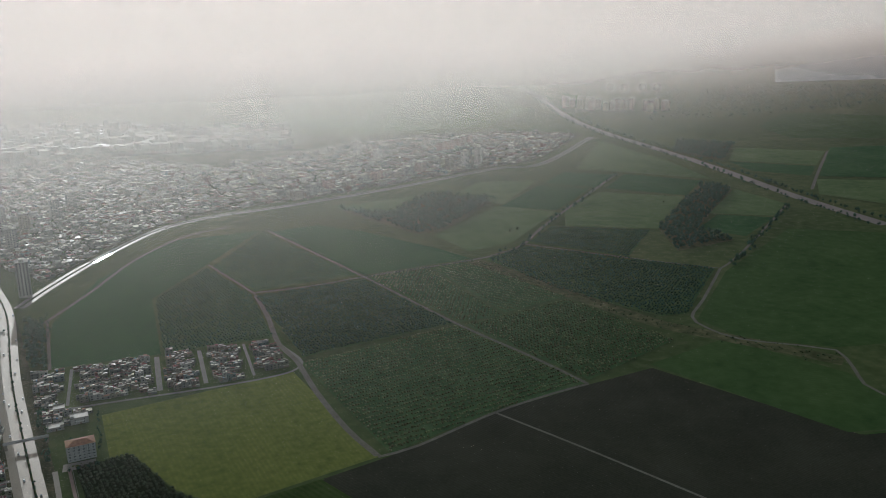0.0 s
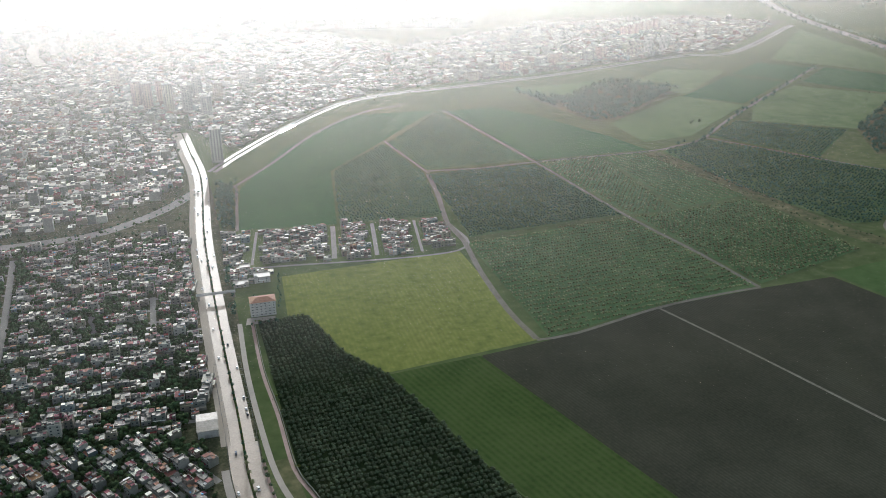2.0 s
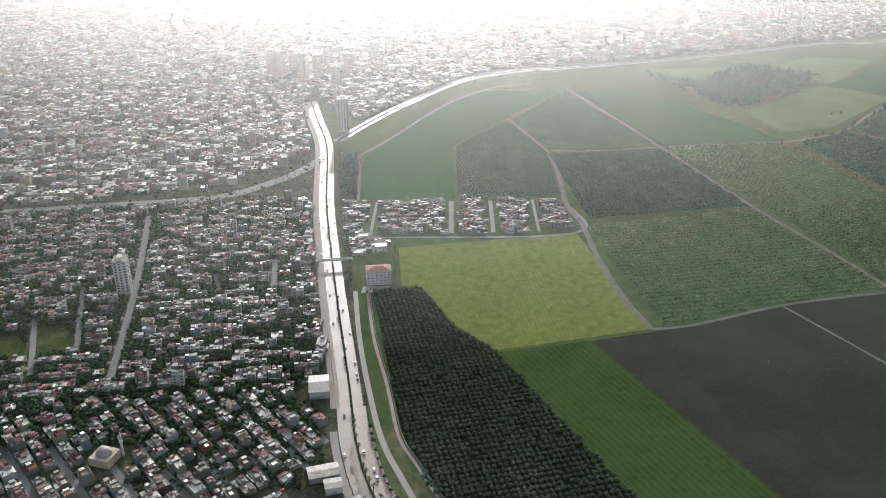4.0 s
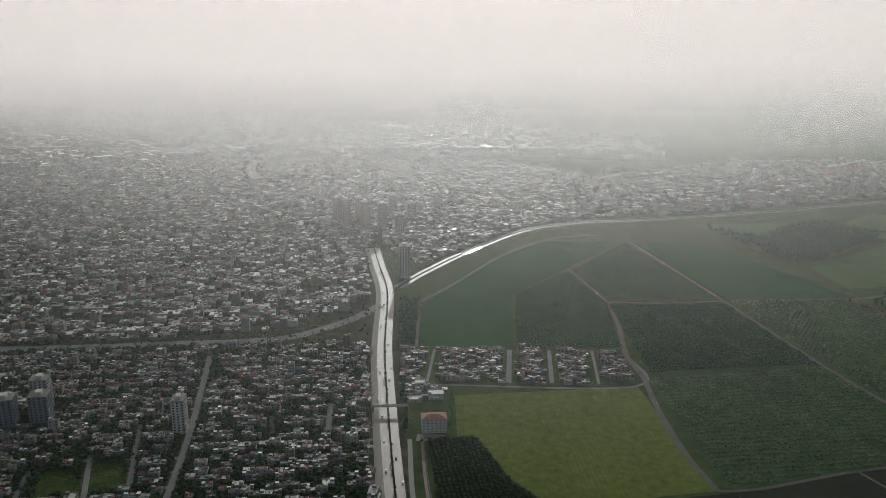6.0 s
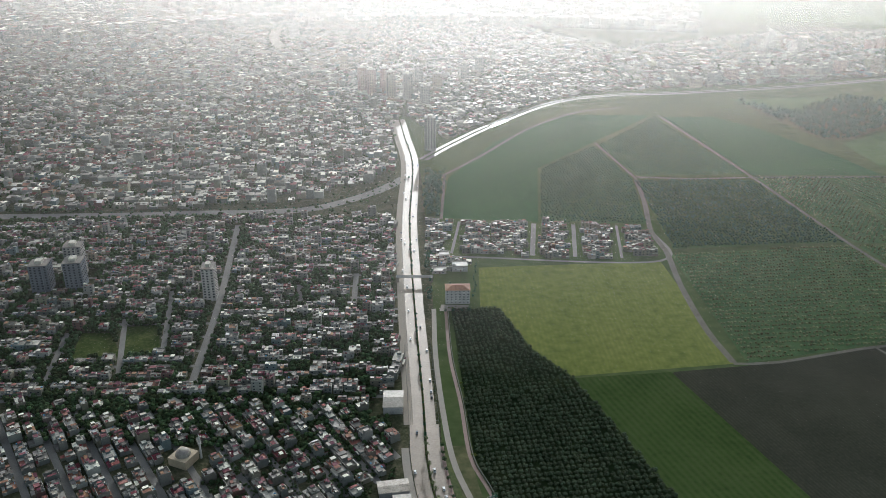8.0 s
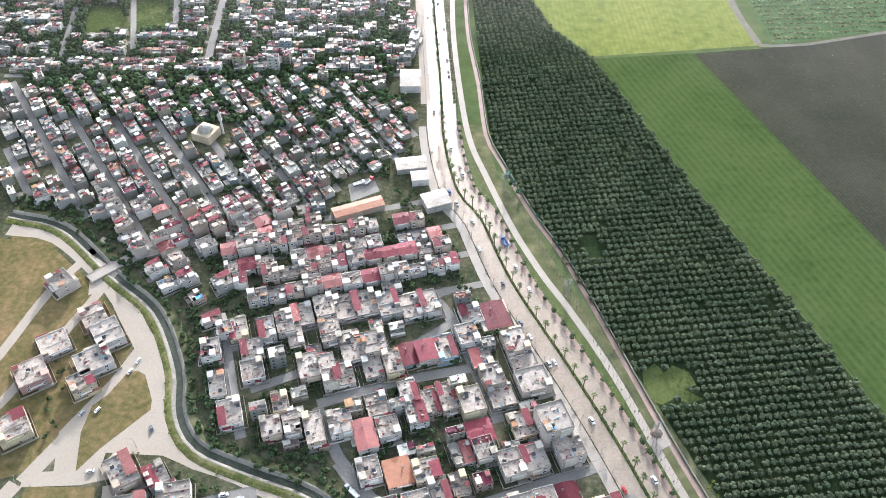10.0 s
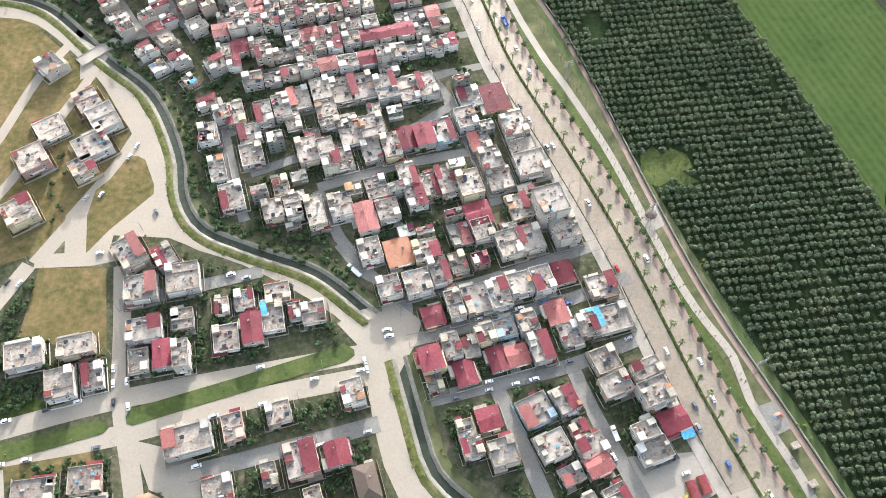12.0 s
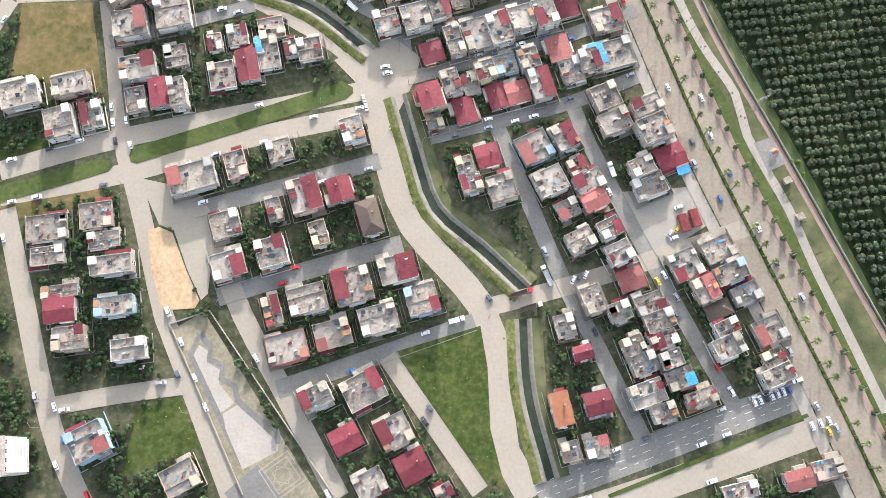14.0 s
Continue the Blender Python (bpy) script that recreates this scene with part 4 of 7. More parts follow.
JUNCTION = [(-72, 198), (-60, 207), (-43, 214), (-27, 203), (-29, 190), (-36, 172), (-50, 166), (-58, 185)]
take_area(JUNCTION)
patch("junction", [(-72, 198), (-60, 207), (-43, 214), (-27, 203), (-29, 190), (-36, 172), (-50, 166), (-58, 185)], M_STREET, "wide dusty road junction", "road", 0.17)
for line, w, ob in STREETS:
    if ob["label"].startswith("grey avenue"):
        for off in (-3.4, 0.0, 3.4):
            markings(ob, line, off, 0.16, 3.0, 4.0, 0.2)

patch("junction", [(-212.5, 309.1), (-193.3, 307.9), (-186.5, 277.4), (-173.7, 257.4), (-152.5, 244.6), (-151.4, 236.0), (-173.9, 243.7), (-205.5, 243.0), (-205.0, 229.9), (-229.3, 228.0), (-236.4, 253.8)], M_STREET, "dusty road widening round a grassy triangle", "road", 0.11)
patch("junction", [(-286.0, 401.2), (-250.7, 380.1), (-243.4, 382.8), (-246.3, 370.0), (-218.9, 343.8), (-229.0, 346.9), (-248.6, 361.6), (-257.6, 354.8), (-263.0, 372.9), (-290.4, 394.3)], M_STREET, "dusty junction by a canal bridge", "road", 0.165)
sweep("road_bridge", smooth([(-261.5, 367.8), (-249.4, 381.3), (-237.5, 390.7), (-223.3, 398.3)], 6.0), [(-4.2, 0.0), (-4.2, 1.75), (-3.9, 1.75), (-3.9, 1.4), (3.9, 1.4), (3.9, 1.75), (4.2, 1.75), (4.2, 0.0)], M_CONCRETE, "short concrete road bridge over the canal", "bridge")
road("street", [(-299.3, 279.1), (-292.8, 306.1), (-284.1, 354.5), (-271.5, 387.2), (-264.2, 407.2)], 6.5, M_STREET, "dusty street along an open lot", 0.12)
road("street", [(-284.7, 252.7), (-276.3, 273.1), (-269.4, 295.8), (-254.2, 347.8), (-249.4, 368.2)], 6.5, M_STREET, "dusty street between new houses", 0.125)
CANAL_CELLS = []
# canal with sloping concrete sides and weedy banks
for pts in (CANAL_N, CANAL_M, CANAL_S):
    line = smooth(pts, 8.0)
    take_line(line, 9)
    CANAL_CELLS += smooth(pts, 3.0)
    canal = sweep("canal", line, [(-1.9, 0.12), (1.9, 0.12)], M_WATER, "shallow dark water in a concrete canal", "canal")
    sweep("canal_side", line, [(-4.2, 1.3), (-3.6, 1.3), (-3.2, 1.1), (-1.9, 0.12)], M_CANAL, "sloping concrete side of the canal", parent=canal)
    sweep("canal_side", line, [(1.9, 0.12), (3.2, 1.1), (3.6, 1.3), (4.2, 1.3)], M_CANAL, "sloping concrete side of the canal", parent=canal)
    sweep("bank", line, [(4.2, 1.29), (6.0, 0.95), (8.6, 0.0)], M_BANK, "weedy bank of the canal with bare patches", parent=canal)
    sweep("bank", line, [(-9.5, 0.0), (-7.5, 0.8), (-4.2, 1.29)], M_SCRUB, "bare bank of the canal", parent=canal)

# ---- haze: curved translucent sheets that imitate sunlit hazy air, one behind the other ----

def haze_material(haze_reach, most, sunward, tint, tone_lift=0.006):
    """Lets light through from behind; opacity imitates haze, thicker with height as more hazy air lies behind."""
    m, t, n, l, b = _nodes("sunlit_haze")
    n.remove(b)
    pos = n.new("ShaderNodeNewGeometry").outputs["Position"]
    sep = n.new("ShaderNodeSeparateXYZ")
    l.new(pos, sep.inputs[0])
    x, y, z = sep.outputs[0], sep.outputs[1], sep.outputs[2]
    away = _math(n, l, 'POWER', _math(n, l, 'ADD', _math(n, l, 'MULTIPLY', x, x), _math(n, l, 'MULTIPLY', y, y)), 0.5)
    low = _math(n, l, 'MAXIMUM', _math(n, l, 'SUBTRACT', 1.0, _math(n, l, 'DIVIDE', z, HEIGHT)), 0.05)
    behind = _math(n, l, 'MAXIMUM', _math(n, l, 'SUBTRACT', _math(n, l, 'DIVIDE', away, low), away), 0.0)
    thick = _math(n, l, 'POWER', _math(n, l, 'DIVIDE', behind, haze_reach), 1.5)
    thin = _math(n, l, 'DIVIDE', behind, 250.0, True)                                        # small even veil that lifts the dark tones behind
    thick = _math(n, l, 'ADD', thick, _math(n, l, 'MULTIPLY', thin, tone_lift))
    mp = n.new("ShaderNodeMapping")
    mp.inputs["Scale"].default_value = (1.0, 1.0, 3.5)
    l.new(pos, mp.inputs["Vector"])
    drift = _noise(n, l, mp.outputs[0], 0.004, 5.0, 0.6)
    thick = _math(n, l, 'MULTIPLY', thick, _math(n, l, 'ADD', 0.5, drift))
    ahead = _math(n, l, 'DIVIDE', _math(n, l, 'MAXIMUM', y, 1.0), away)                      # densest towards the sun, imitating glare that fades to the sides
    thick = _math(n, l, 'MULTIPLY', thick, _math(n, l, 'POWER', ahead, sunward))
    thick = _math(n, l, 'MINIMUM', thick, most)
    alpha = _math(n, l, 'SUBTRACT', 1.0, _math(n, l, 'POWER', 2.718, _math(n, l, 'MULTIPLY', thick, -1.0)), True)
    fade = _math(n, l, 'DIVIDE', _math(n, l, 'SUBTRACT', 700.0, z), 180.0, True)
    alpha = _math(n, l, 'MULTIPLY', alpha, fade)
    tr, tl, mx = n.new("ShaderNodeBsdfTransparent"), n.new("ShaderNodeBsdfTranslucent"), n.new("ShaderNodeMixShader")
    tl.inputs["Color"].default_value = (*tint, 1)
    l.new(alpha, mx.inputs[0])
    l.new(tr.outputs[0], mx.inputs[1])
    l.new(tl.outputs[0], mx.inputs[2])
    l.new(mx.outputs[0], n["Material Output"].inputs["Surface"])
    return m


# the far sheets are tinted pink to imitate the glow of the low sky
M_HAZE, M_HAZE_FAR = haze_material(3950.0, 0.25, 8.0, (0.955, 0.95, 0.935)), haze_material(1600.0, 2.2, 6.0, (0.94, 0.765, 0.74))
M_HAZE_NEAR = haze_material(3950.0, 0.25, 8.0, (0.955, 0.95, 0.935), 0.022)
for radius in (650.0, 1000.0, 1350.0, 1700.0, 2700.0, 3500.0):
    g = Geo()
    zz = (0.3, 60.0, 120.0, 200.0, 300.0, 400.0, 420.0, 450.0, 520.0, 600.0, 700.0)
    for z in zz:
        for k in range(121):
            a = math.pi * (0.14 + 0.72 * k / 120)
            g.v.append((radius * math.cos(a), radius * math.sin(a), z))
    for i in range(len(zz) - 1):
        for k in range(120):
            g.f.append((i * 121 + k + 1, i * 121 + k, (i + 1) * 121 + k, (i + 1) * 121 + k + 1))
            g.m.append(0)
    haze = tagged(new("haze_veil", g.mesh("haze_veil", M_HAZE_NEAR if radius < 700 else M_HAZE if radius < 2000 else M_HAZE_FAR)), "translucent sheet imitating pale sunlit haze before the distant town and plain", "haze", "", "structure")
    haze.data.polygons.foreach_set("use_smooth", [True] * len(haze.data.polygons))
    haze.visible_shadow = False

# ---- houses ----
def window_mesh(w, h):
    g = Geo()
    g.box((0, -0.02, 0), (w + 0.24, 0.10, h + 0.24), 0, 0)
    g.box((-w / 4 - 0.02, -0.07, 0.12), (w / 2 - 0.06, 0.04, h), 0, 1)
    g.box((w / 4 + 0.02, -0.07, 0.12), (w / 2 - 0.06, 0.04, h), 0, 1)
    g.box((0, -0.12, -0.06), (w + 0.4, 0.28, 0.07), 0, 0, 1.0, True)
    return g.mesh("window", [M_FRAME, M_GLASS])


WINDOWS = [window_mesh(1.5, 1.3), window_mesh(1.1, 1.2), window_mesh(1.9, 1.4)]


def gable(g, w, d, z, rise, over=0.5, mat=0):
    """A shallow pitched sheet roof with its ridge along the width."""
    a, b, t = w / 2 + over, d / 2 + over, 0.12
    for s in (-1, 1):
        p = [(-a, s * b, z), (a, s * b, z), (a, 0, z + rise), (-a, 0, z + rise)]
        if s > 0:
            p = [p[1], p[0], p[3], p[2]]
        g.face([(x, y, zz + t) for x, y, zz in p], mat)
        g.face([(p[0][0], p[0][1], z), (p[1][0], p[1][1], z), (p[1][0], p[1][1], z + t), (p[0][0], p[0][1], z + t)], mat)
    for s in (-1, 1):
        q = [(s * w / 2, -s * d / 2, z), (s * w / 2, s * d / 2, z), (s * w / 2, 0, z + rise)]
        g.face(q, mat)


def hip(g, w, d, z, rise, over=0.5):
    a, b, r = w / 2 + over, d / 2 + over, max(0.0, (w - d) / 2)
    c = [(-a, -b, z), (a, -b, z), (a, b, z), (-a, b, z)]
    if w >= d:
        r0, r1 = (-r, 0, z + rise), (r, 0, z + rise)
        for q in ((c[0], c[1], r1, r0), (c[2], c[3], r0, r1), (c[1], c[2], r1), (c[3], c[0], r0)):
            g.face(q)
    else:
        k = (d - w) / 2
        r0, r1 = (0, -k, z + rise), (0, k, z + rise)
        for q in ((c[1], c[2], r1, r0), (c[3], c[0], r0, r1), (c[0], c[1], r0), (c[2], c[3], r1)):
            g.face(q)
    g.face(c[::-1])


STYLE_LABEL = {
    'g': "{s}-storey rendered house with a cluttered grey flat roof",
    'w': "{s}-storey house with a whitewashed flat roof",
    'm': "{s}-storey house with a flat roof part covered in red sheet",
    'q': "{s}-storey house, half its roof red sheet metal",
    'r': "{s}-storey house under a red sheet metal roof",
    'k': "{s}-storey house under a wine-red sheet roof",
    'o': "{s}-storey house under a rusty orange sheet roof",
    'b': "{s}-storey house with blue covers on its flat roof",
    'h': "{s}-storey house under a dark hipped roof",
    't': "tall pale apartment block with a flat roof"}
NUMBER = {1: "single", 2: "two", 3: "three", 4: "four", 5: "five", 6: "six"}


def make_house(rng, w, d, storeys, style, windows=True, detail=True):
    """A flat-roofed house of the quarter with its parts; returns the Empty at its base."""
    h = 3.0 * storeys + 0.3
    wall = WALLS[rng.choices(range(8), (6, 6, 3, 5, 1, 2, 1, 0.5))[0]]
    house = thing("house", STYLE_LABEL[style].format(s=NUMBER[storeys]), "house", None, "houses of the quarter")
    g = Geo()
    g.box((0, 0, 0), (w, d, h))
    bay = rng.random() < 0.6
    if bay:                                            # projecting upper floors over the street side
        bw = w * rng.uniform(0.4, 0.7)
        g.box((rng.uniform(-1, 1) * (w - bw) / 2, -d / 2 - 0.6, 3.1), (bw, 1.2, h - 3.1), 0, 0, 1.0, True)
    if detail and not storeys > 3:                     # a lower annex at the back or side with a roof of its own
        s2, ah = rng.choice((-1, 1)), 2.8 + 3.0 * rng.randrange(storeys)
        aw, ad = w * rng.uniform(0.35, 0.7), rng.uniform(1.6, 3.0)
        g.box((s2 * (w - aw) / 2, d / 2 + ad / 2, 0), (aw, ad, ah))
        g.m[-5] = 1
        if rng.random() < 0.5:
            g.box((-s2 * (w - aw) / 2, -d / 2 - 0.9, 0), (w - aw - 0.4, 1.8, 2.6))
            g.m[-5] = 2
    part("body", g, [wall, rng.choice((M_ROOF_GREY, M_ROOF_WHITE, M_ROOF_RED, M_SHEET)), rng.choice((M_ROOF_WINE, M_ROOF_RUST, M_SHEET, M_ROOF_RED, M_ROOF_GREY))], house)
    pitched = style in 'rkoh'
    roofmat = M_ROOF_WHITE if style in 'wq' or (style in 'mbt' and rng.random() < 0.5) else M_ROOF_GREY
    if not pitched:
        g = Geo()
        g.box((0, 0, h), (w + 0.3, d + 0.3, 0.12), 0, 0, 1.0, True)
        part("roof_slab", g, roofmat, house)
        g = Geo()
        ph = rng.uniform(0.5, 1.0)
        for c, s in (((0, -d / 2), (w + 0.3, 0.2)), ((0, d / 2), (w + 0.3, 0.2)), ((-w / 2, 0), (0.2, d - 0.2)), ((w / 2, 0), (0.2, d - 0.2))):
            g.box((c[0], c[1], h + 0.124), (s[0], s[1], ph))
        if detail and rng.random() < 0.5:
            g.box((0, rng.uniform(-0.2, 0.2) * d, h + 0.124), (w - 0.3, 0.2, ph * 0.8))
        part("parapet", g, wall if rng.random() < 0.6 else roofmat, house)
    if pitched:
        g = Geo()
        if style == 'h':
            hip(g, w, d, h + 0.02, min(w, d) * 0.22)
        elif style == 'o':
            a, b = w / 2 + 0.4, d / 2 + 0.4
            g.face([(-a, -b, h + 0.2), (a, -b, h + 0.2), (a, b, h + 1.2), (-a, b, h + 1.2)])
            g.face([(-a, -b, h + 0.02), (a, -b, h + 0.02), (a, -b, h + 0.2), (-a, -b, h + 0.2)])
            g.face([(a, -b, h + 0.02), (a, b, h + 0.02), (a, b, h + 1.2), (a, -b, h + 0.2)])
        else:
            gable(g, w, d, h + 0.02, rng.uniform(0.7, 1.3))
        part("roof", g, {'r': rng.choice((M_ROOF_RED, M_ROOF_RED, M_ROOF_RED, M_ROOF_TILE)), 'k': M_ROOF_WINE, 'o': M_ROOF_ORANGE, 'h': M_ROOF_DARK}[style], house)
        if detail:
            g = Geo()
            g.box((w * 0.2, d * 0.1, h), (0.7, 0.7, 2.2))
            part("chimney", g, M_CONCRETE, house)
    else:
        z = h + 0.125
        sx, sy = rng.choice((-1, 1)), rng.choice((-1, 1))
        sw, sd, sh = min(3.4, w * 0.34), min(4.2, d * 0.4), 2.5
        cx, cy = sx * (w / 2 - sw / 2 - 0.25), sy * (d / 2 - sd / 2 - 0.25)
        g = Geo()
        g.box((cx, cy, z), (sw, sd, sh))
        g.box((cx, cy, z + sh), (sw + 0.4, sd + 0.4, 0.14), 0, 0, 1.0, True)
        part("stair_head", g, rng.choice((wall, wall, M_ROOF_GREY)), house)
        if style in 'mqb':
            fx = 0.5 if style == 'q' else rng.uniform(0.26, 0.42)
            rw = w * fx
            g = Geo()
            x0, zz = -sx * (w / 2 - rw / 2), h + 0.3 + (1.9 if style != 'q' else 0.6)
            dd = d if style == 'q' else d * rng.uniform(0.4, 0.85)
            y0 = -sy * (d - dd) / 2 * rng.choice((-1, 1))
            a, b = rw / 2 + 0.15, dd / 2 + 0.15
            g.face([(x0 - a, y0 - b, zz), (x0 + a, y0 - b, zz), (x0 + a, y0 + b, zz + 0.7), (x0 - a, y0 + b, zz + 0.7)])
            g.face([(x0 - a, y0 + b, zz + 0.62), (x0 + a, y0 + b, zz + 0.62), (x0 + a, y0 - b, zz - 0.08), (x0 - a, y0 - b, zz - 0.08)])
            for ux, uy in ((-1, -1), (1, -1), (1, 1), (-1, 1)):
                g.tube((x0 + ux * (a - 0.3), y0 + uy * (b - 0.3), z), (x0 + ux * (a - 0.3), y0 + uy * (b - 0.3), zz + (0.6 if uy > 0 else 0.02)), 0.07, 0.07, 5)
            part("sheet_roof", g, M_ROOF_BLUE if style == 'b' else rng.choice((M_ROOF_RED, M_ROOF_RED, M_ROOF_TILE, M_ROOF_WINE)), house, "red sheet roof on posts" if style != 'b' else "blue cover on posts")
        if detail:
            for _ in range(rng.randint(1, 3)):
                tx, ty = rng.uniform(-0.4, 0.4) * w, rng.uniform(-0.4, 0.4) * d
                if abs(tx - cx) < sw / 2 + 0.8 and abs(ty - cy) < sd / 2 + 0.8:
                    continue
                g = Geo()
                if rng.random() < 0.5:
                    g.tube((tx - 0.8, ty, z + 1.0), (tx + 0.8, ty, z + 1.0), 0.5, 0.5, 8)
                    g.box((tx, ty, z), (1.2, 0.6, 0.55))
                    part("water_tank", g, rng.choice((M_METAL, M_ROOF_WHITE)), house)
                else:
                    g.face([(tx - 1, ty - 0.9, z + 0.3), (tx + 1, ty - 0.9, z + 0.3), (tx + 1, ty + 0.7, z + 1.4), (tx - 1, ty + 0.7, z + 1.4)])
                    g.box((tx, ty + 0.7, z), (2.0, 0.1, 1.35))
                    part("solar_panel", g, M_GLASS, house)
            g = Geo()                                     # stored goods, rubble and stacks
            for _ in range(rng.randint(14, 26)):
                tx, ty = rng.uniform(-0.43, 0.43) * w, rng.uniform(-0.43, 0.43) * d
                g.box((tx, ty, z), (rng.uniform(0.25, 1.9), rng.uniform(0.2, 1.1), rng.uniform(0.1, 0.8)), rng.choice((0, 0, 90, rng.uniform(0, 90))), rng.choices(range(7), (5, 3, 3, 4, 3, 2, 1))[0])
            for ux in (-1, 0, 1):                         # columns left standing for another storey
                for uy in (-1, 1):
                    if rng.random() < 0.45:
                        g.box((ux * (w / 2 - 0.4), uy * (d / 2 - 0.4), z), (0.35, 0.35, rng.uniform(0.9, 1.9)), 0, 3)
            tagged(part("roof_clutter", g, [M_ROOF_WHITE, M_WALLSTONE, M_DOOR, M_CONCRETE, M_ROOF_RUST, M_ROOF_RED, M_ROOF_BLUE], house), kind="stuff")
            for _ in range(rng.choices((0, 1, 2), (2, 4, 3))[0]):       # loose sheets over sheds and stores
                g = Geo()
                rw, rd = rng.uniform(2.0, 4.2), rng.uniform(1.8, 3.8)
                tx, ty = rng.choice((-1, 1)) * (w - rw) / 2, rng.uniform(-0.5, 0.5) * (d - rd)
                g.box((tx, ty, z), (rw - 0.4, rd - 0.4, 1.9))
                g.box((tx, ty, z + 1.9), (rw, rd, 0.1), rng.gauss(0, 2), 1, 1.0, True)
                part("roof_shed", g, [wall, rng.choice((M_SHEET, M_SHEET, M_ROOF_RED, M_ROOF_WINE, M_ROOF_RUST, M_ROOF_WHITE))], house)
    if windows and detail:                                # low wall and paving round the plot
        g = Geo()
        gx, gy = w / 2 + rng.uniform(1.2, 2.4), d / 2 + rng.uniform(1.4, 3.0)
        for c, s in (((0, -gy), (2 * gx, 0.2)), ((-gx, 0), (0.2, 2 * gy - 0.2)), ((gx, 0), (0.2, 2 * gy - 0.2))):
            g.box((c[0], c[1], 0), (s[0], s[1], 1.2))
        if g.f:
            part("garden_wall", g, rng.choice((M_WALLSTONE, M_CONCRETE, wall)), house)
        g = Geo()
        sx2 = rng.choice((-1, 1))
        g.box((sx2 * (w / 2 + 0.6) * 0.5, -(d / 2 + gy) / 2, 0), (w * 0.5, gy - d / 2 - 0.2, 0.075))
        part("paving", g, M_CONCRETE, house)
    if windows:
        for sd_, ln, off in ((0, w, d / 2), (90, d, w / 2), (270, d, w / 2)):
            n = 2 if ln > 9 and sd_ == 0 else 1
            for s in range(storeys):
                for k in range(n):
                    u = (k + 0.5) / n * ln - ln / 2
                    o = off + (1.2 if bay and sd_ == 0 and s > 0 and abs(u) < w * 0.2 else 0.0)
                    part("window", rng.choice(WINDOWS), None, house, "", pose(0, 0, 0, 0, 0, sd_) @ pose(u, -o, 3.0 * s + 1.2))
        g = Geo()
        g.box((w * 0.05, -d / 2 - 0.04, 0.05), (1.1, 0.12, 2.1))
        part("door", g, M_DOOR, house)
        if storeys > 1 and not bay:
            g = Geo()
            bw = w * 0.45
            g.box((0, -d / 2 - 0.65, 3.0), (bw, 1.3, 0.15), 0, 0, 1.0, True)
            g.box((0, -d / 2 - 1.25, 3.15), (bw, 0.1, 0.9))
            part("balcony", g, M_FRAME, house)
    return house


HOUSE_SPOTS = []


def house_block(turn, rows):
    for x, y, w, d, style in rows:
        rng = random.Random(x * 131 + y * 17 + w)
        storeys = 5 if style == 't' else rng.choices((1, 2, 3), (5, 5, 0.6))[0]
        hgt = 3.0 * storeys
        k = (HEIGHT - hgt) / (HEIGHT - 7.0)               # roofs were laid out at 7 m
        more = 0.3 if y > 205 and x > -160 else -0.8           # terraced plots stand wall to wall beyond the canal
        x, y, w, d = x * k, y * k, w + more, d + more
        if w < d and style in 'rk':
            w, d, tt = d, w, turn + 90
        else:
            tt = turn
        ob = make_house(rng, w, d, storeys, style)
        ob.matrix_basis = pose(x, y, 0, 0, 0, tt)
        take_spot(x, y, min(w, d) / 2)
        HOUSE_SPOTS.append((x, y, max(w, d)))


for (x, y), w, d, storeys, style, turn in [((-277.0, 361.4), 15, 13, 2, 'w', -40), ((-219.9, 377.6), 9, 10, 2, 'm', -50), ((-208.6, 365.9), 10, 10, 1, 'g', -50), ((-197.2, 371.9), 11, 10, 2, 'q', -50), ((-208.4, 388.3), 11, 9, 2, 'g', -50), ((-171.9, 340.3), 9, 12, 1, 'q', -62), ((-160.8, 330.9), 10, 9, 2, 'w', -62), ((-186.9, 356.4), 9, 7, 1, 'b', -50), ((-165.7, 311.9), 9, 9, 2, 'w', 10), ((-172.1, 369.5), 11, 11, 2, 'm', -55), ((-191.9, 401.8), 12, 10, 2, 'w', -52)]:
    make_house(random.Random(int(x * 31 + y * 7)), w, d, storeys, style).matrix_basis = pose(x, y, 0, 0, 0, turn)
    take_spot(x, y, min(w, d) / 2)
house_block(16, [(-179, 208, 18, 16, 'm'), (-158, 216, 17, 17, 'g'), (-171, 184, 19, 14, 'm'), (-152, 191, 12, 13, 'g'), (-169, 166, 11, 14, 'g'), (-158, 171, 10, 16, 'r'), (-149, 172, 9, 16, 'g'), (-133, 200, 8, 11, 'm'), (-122, 205, 11, 12, 'm'), (-127, 182, 14, 16, 'g'), (-115, 189, 11, 18, 'r'), (-105, 196, 12, 18, 'b'), (-105, 210, 13, 12, 'g'), (-84, 200, 13, 13, 'g'), (-94, 200, 7, 11, 'm')])
house_block(19, [(-229, 165, 20, 15, 'g'), (-204, 172, 19, 12, 'w'), (-206, 151, 15, 17, 'g'), (-190, 156, 11, 15, 'm')])
house_block(12, [(-202, 96, 21, 14, 'g'), (-179, 104, 17, 14, 'g'), (-173, 92, 16, 9, 'w'), (-199, 82, 17, 10, 'g'), (-168, 80, 21, 10, 'g'), (-190, 65, 18, 7, 'g'), (-189, 56, 15, 12, 'r'), (-163, 60, 19, 10, 'g'), (-182, 43, 16, 12, 'm'), (-153, 40, 17, 11, 'w')])
house_block(21, [(-135, 127, 24, 15, 'm'), (-114, 135, 11, 15, 'w'), (-93, 144, 13, 12, 'g'), (-58, 158, 12, 14, 'g')])
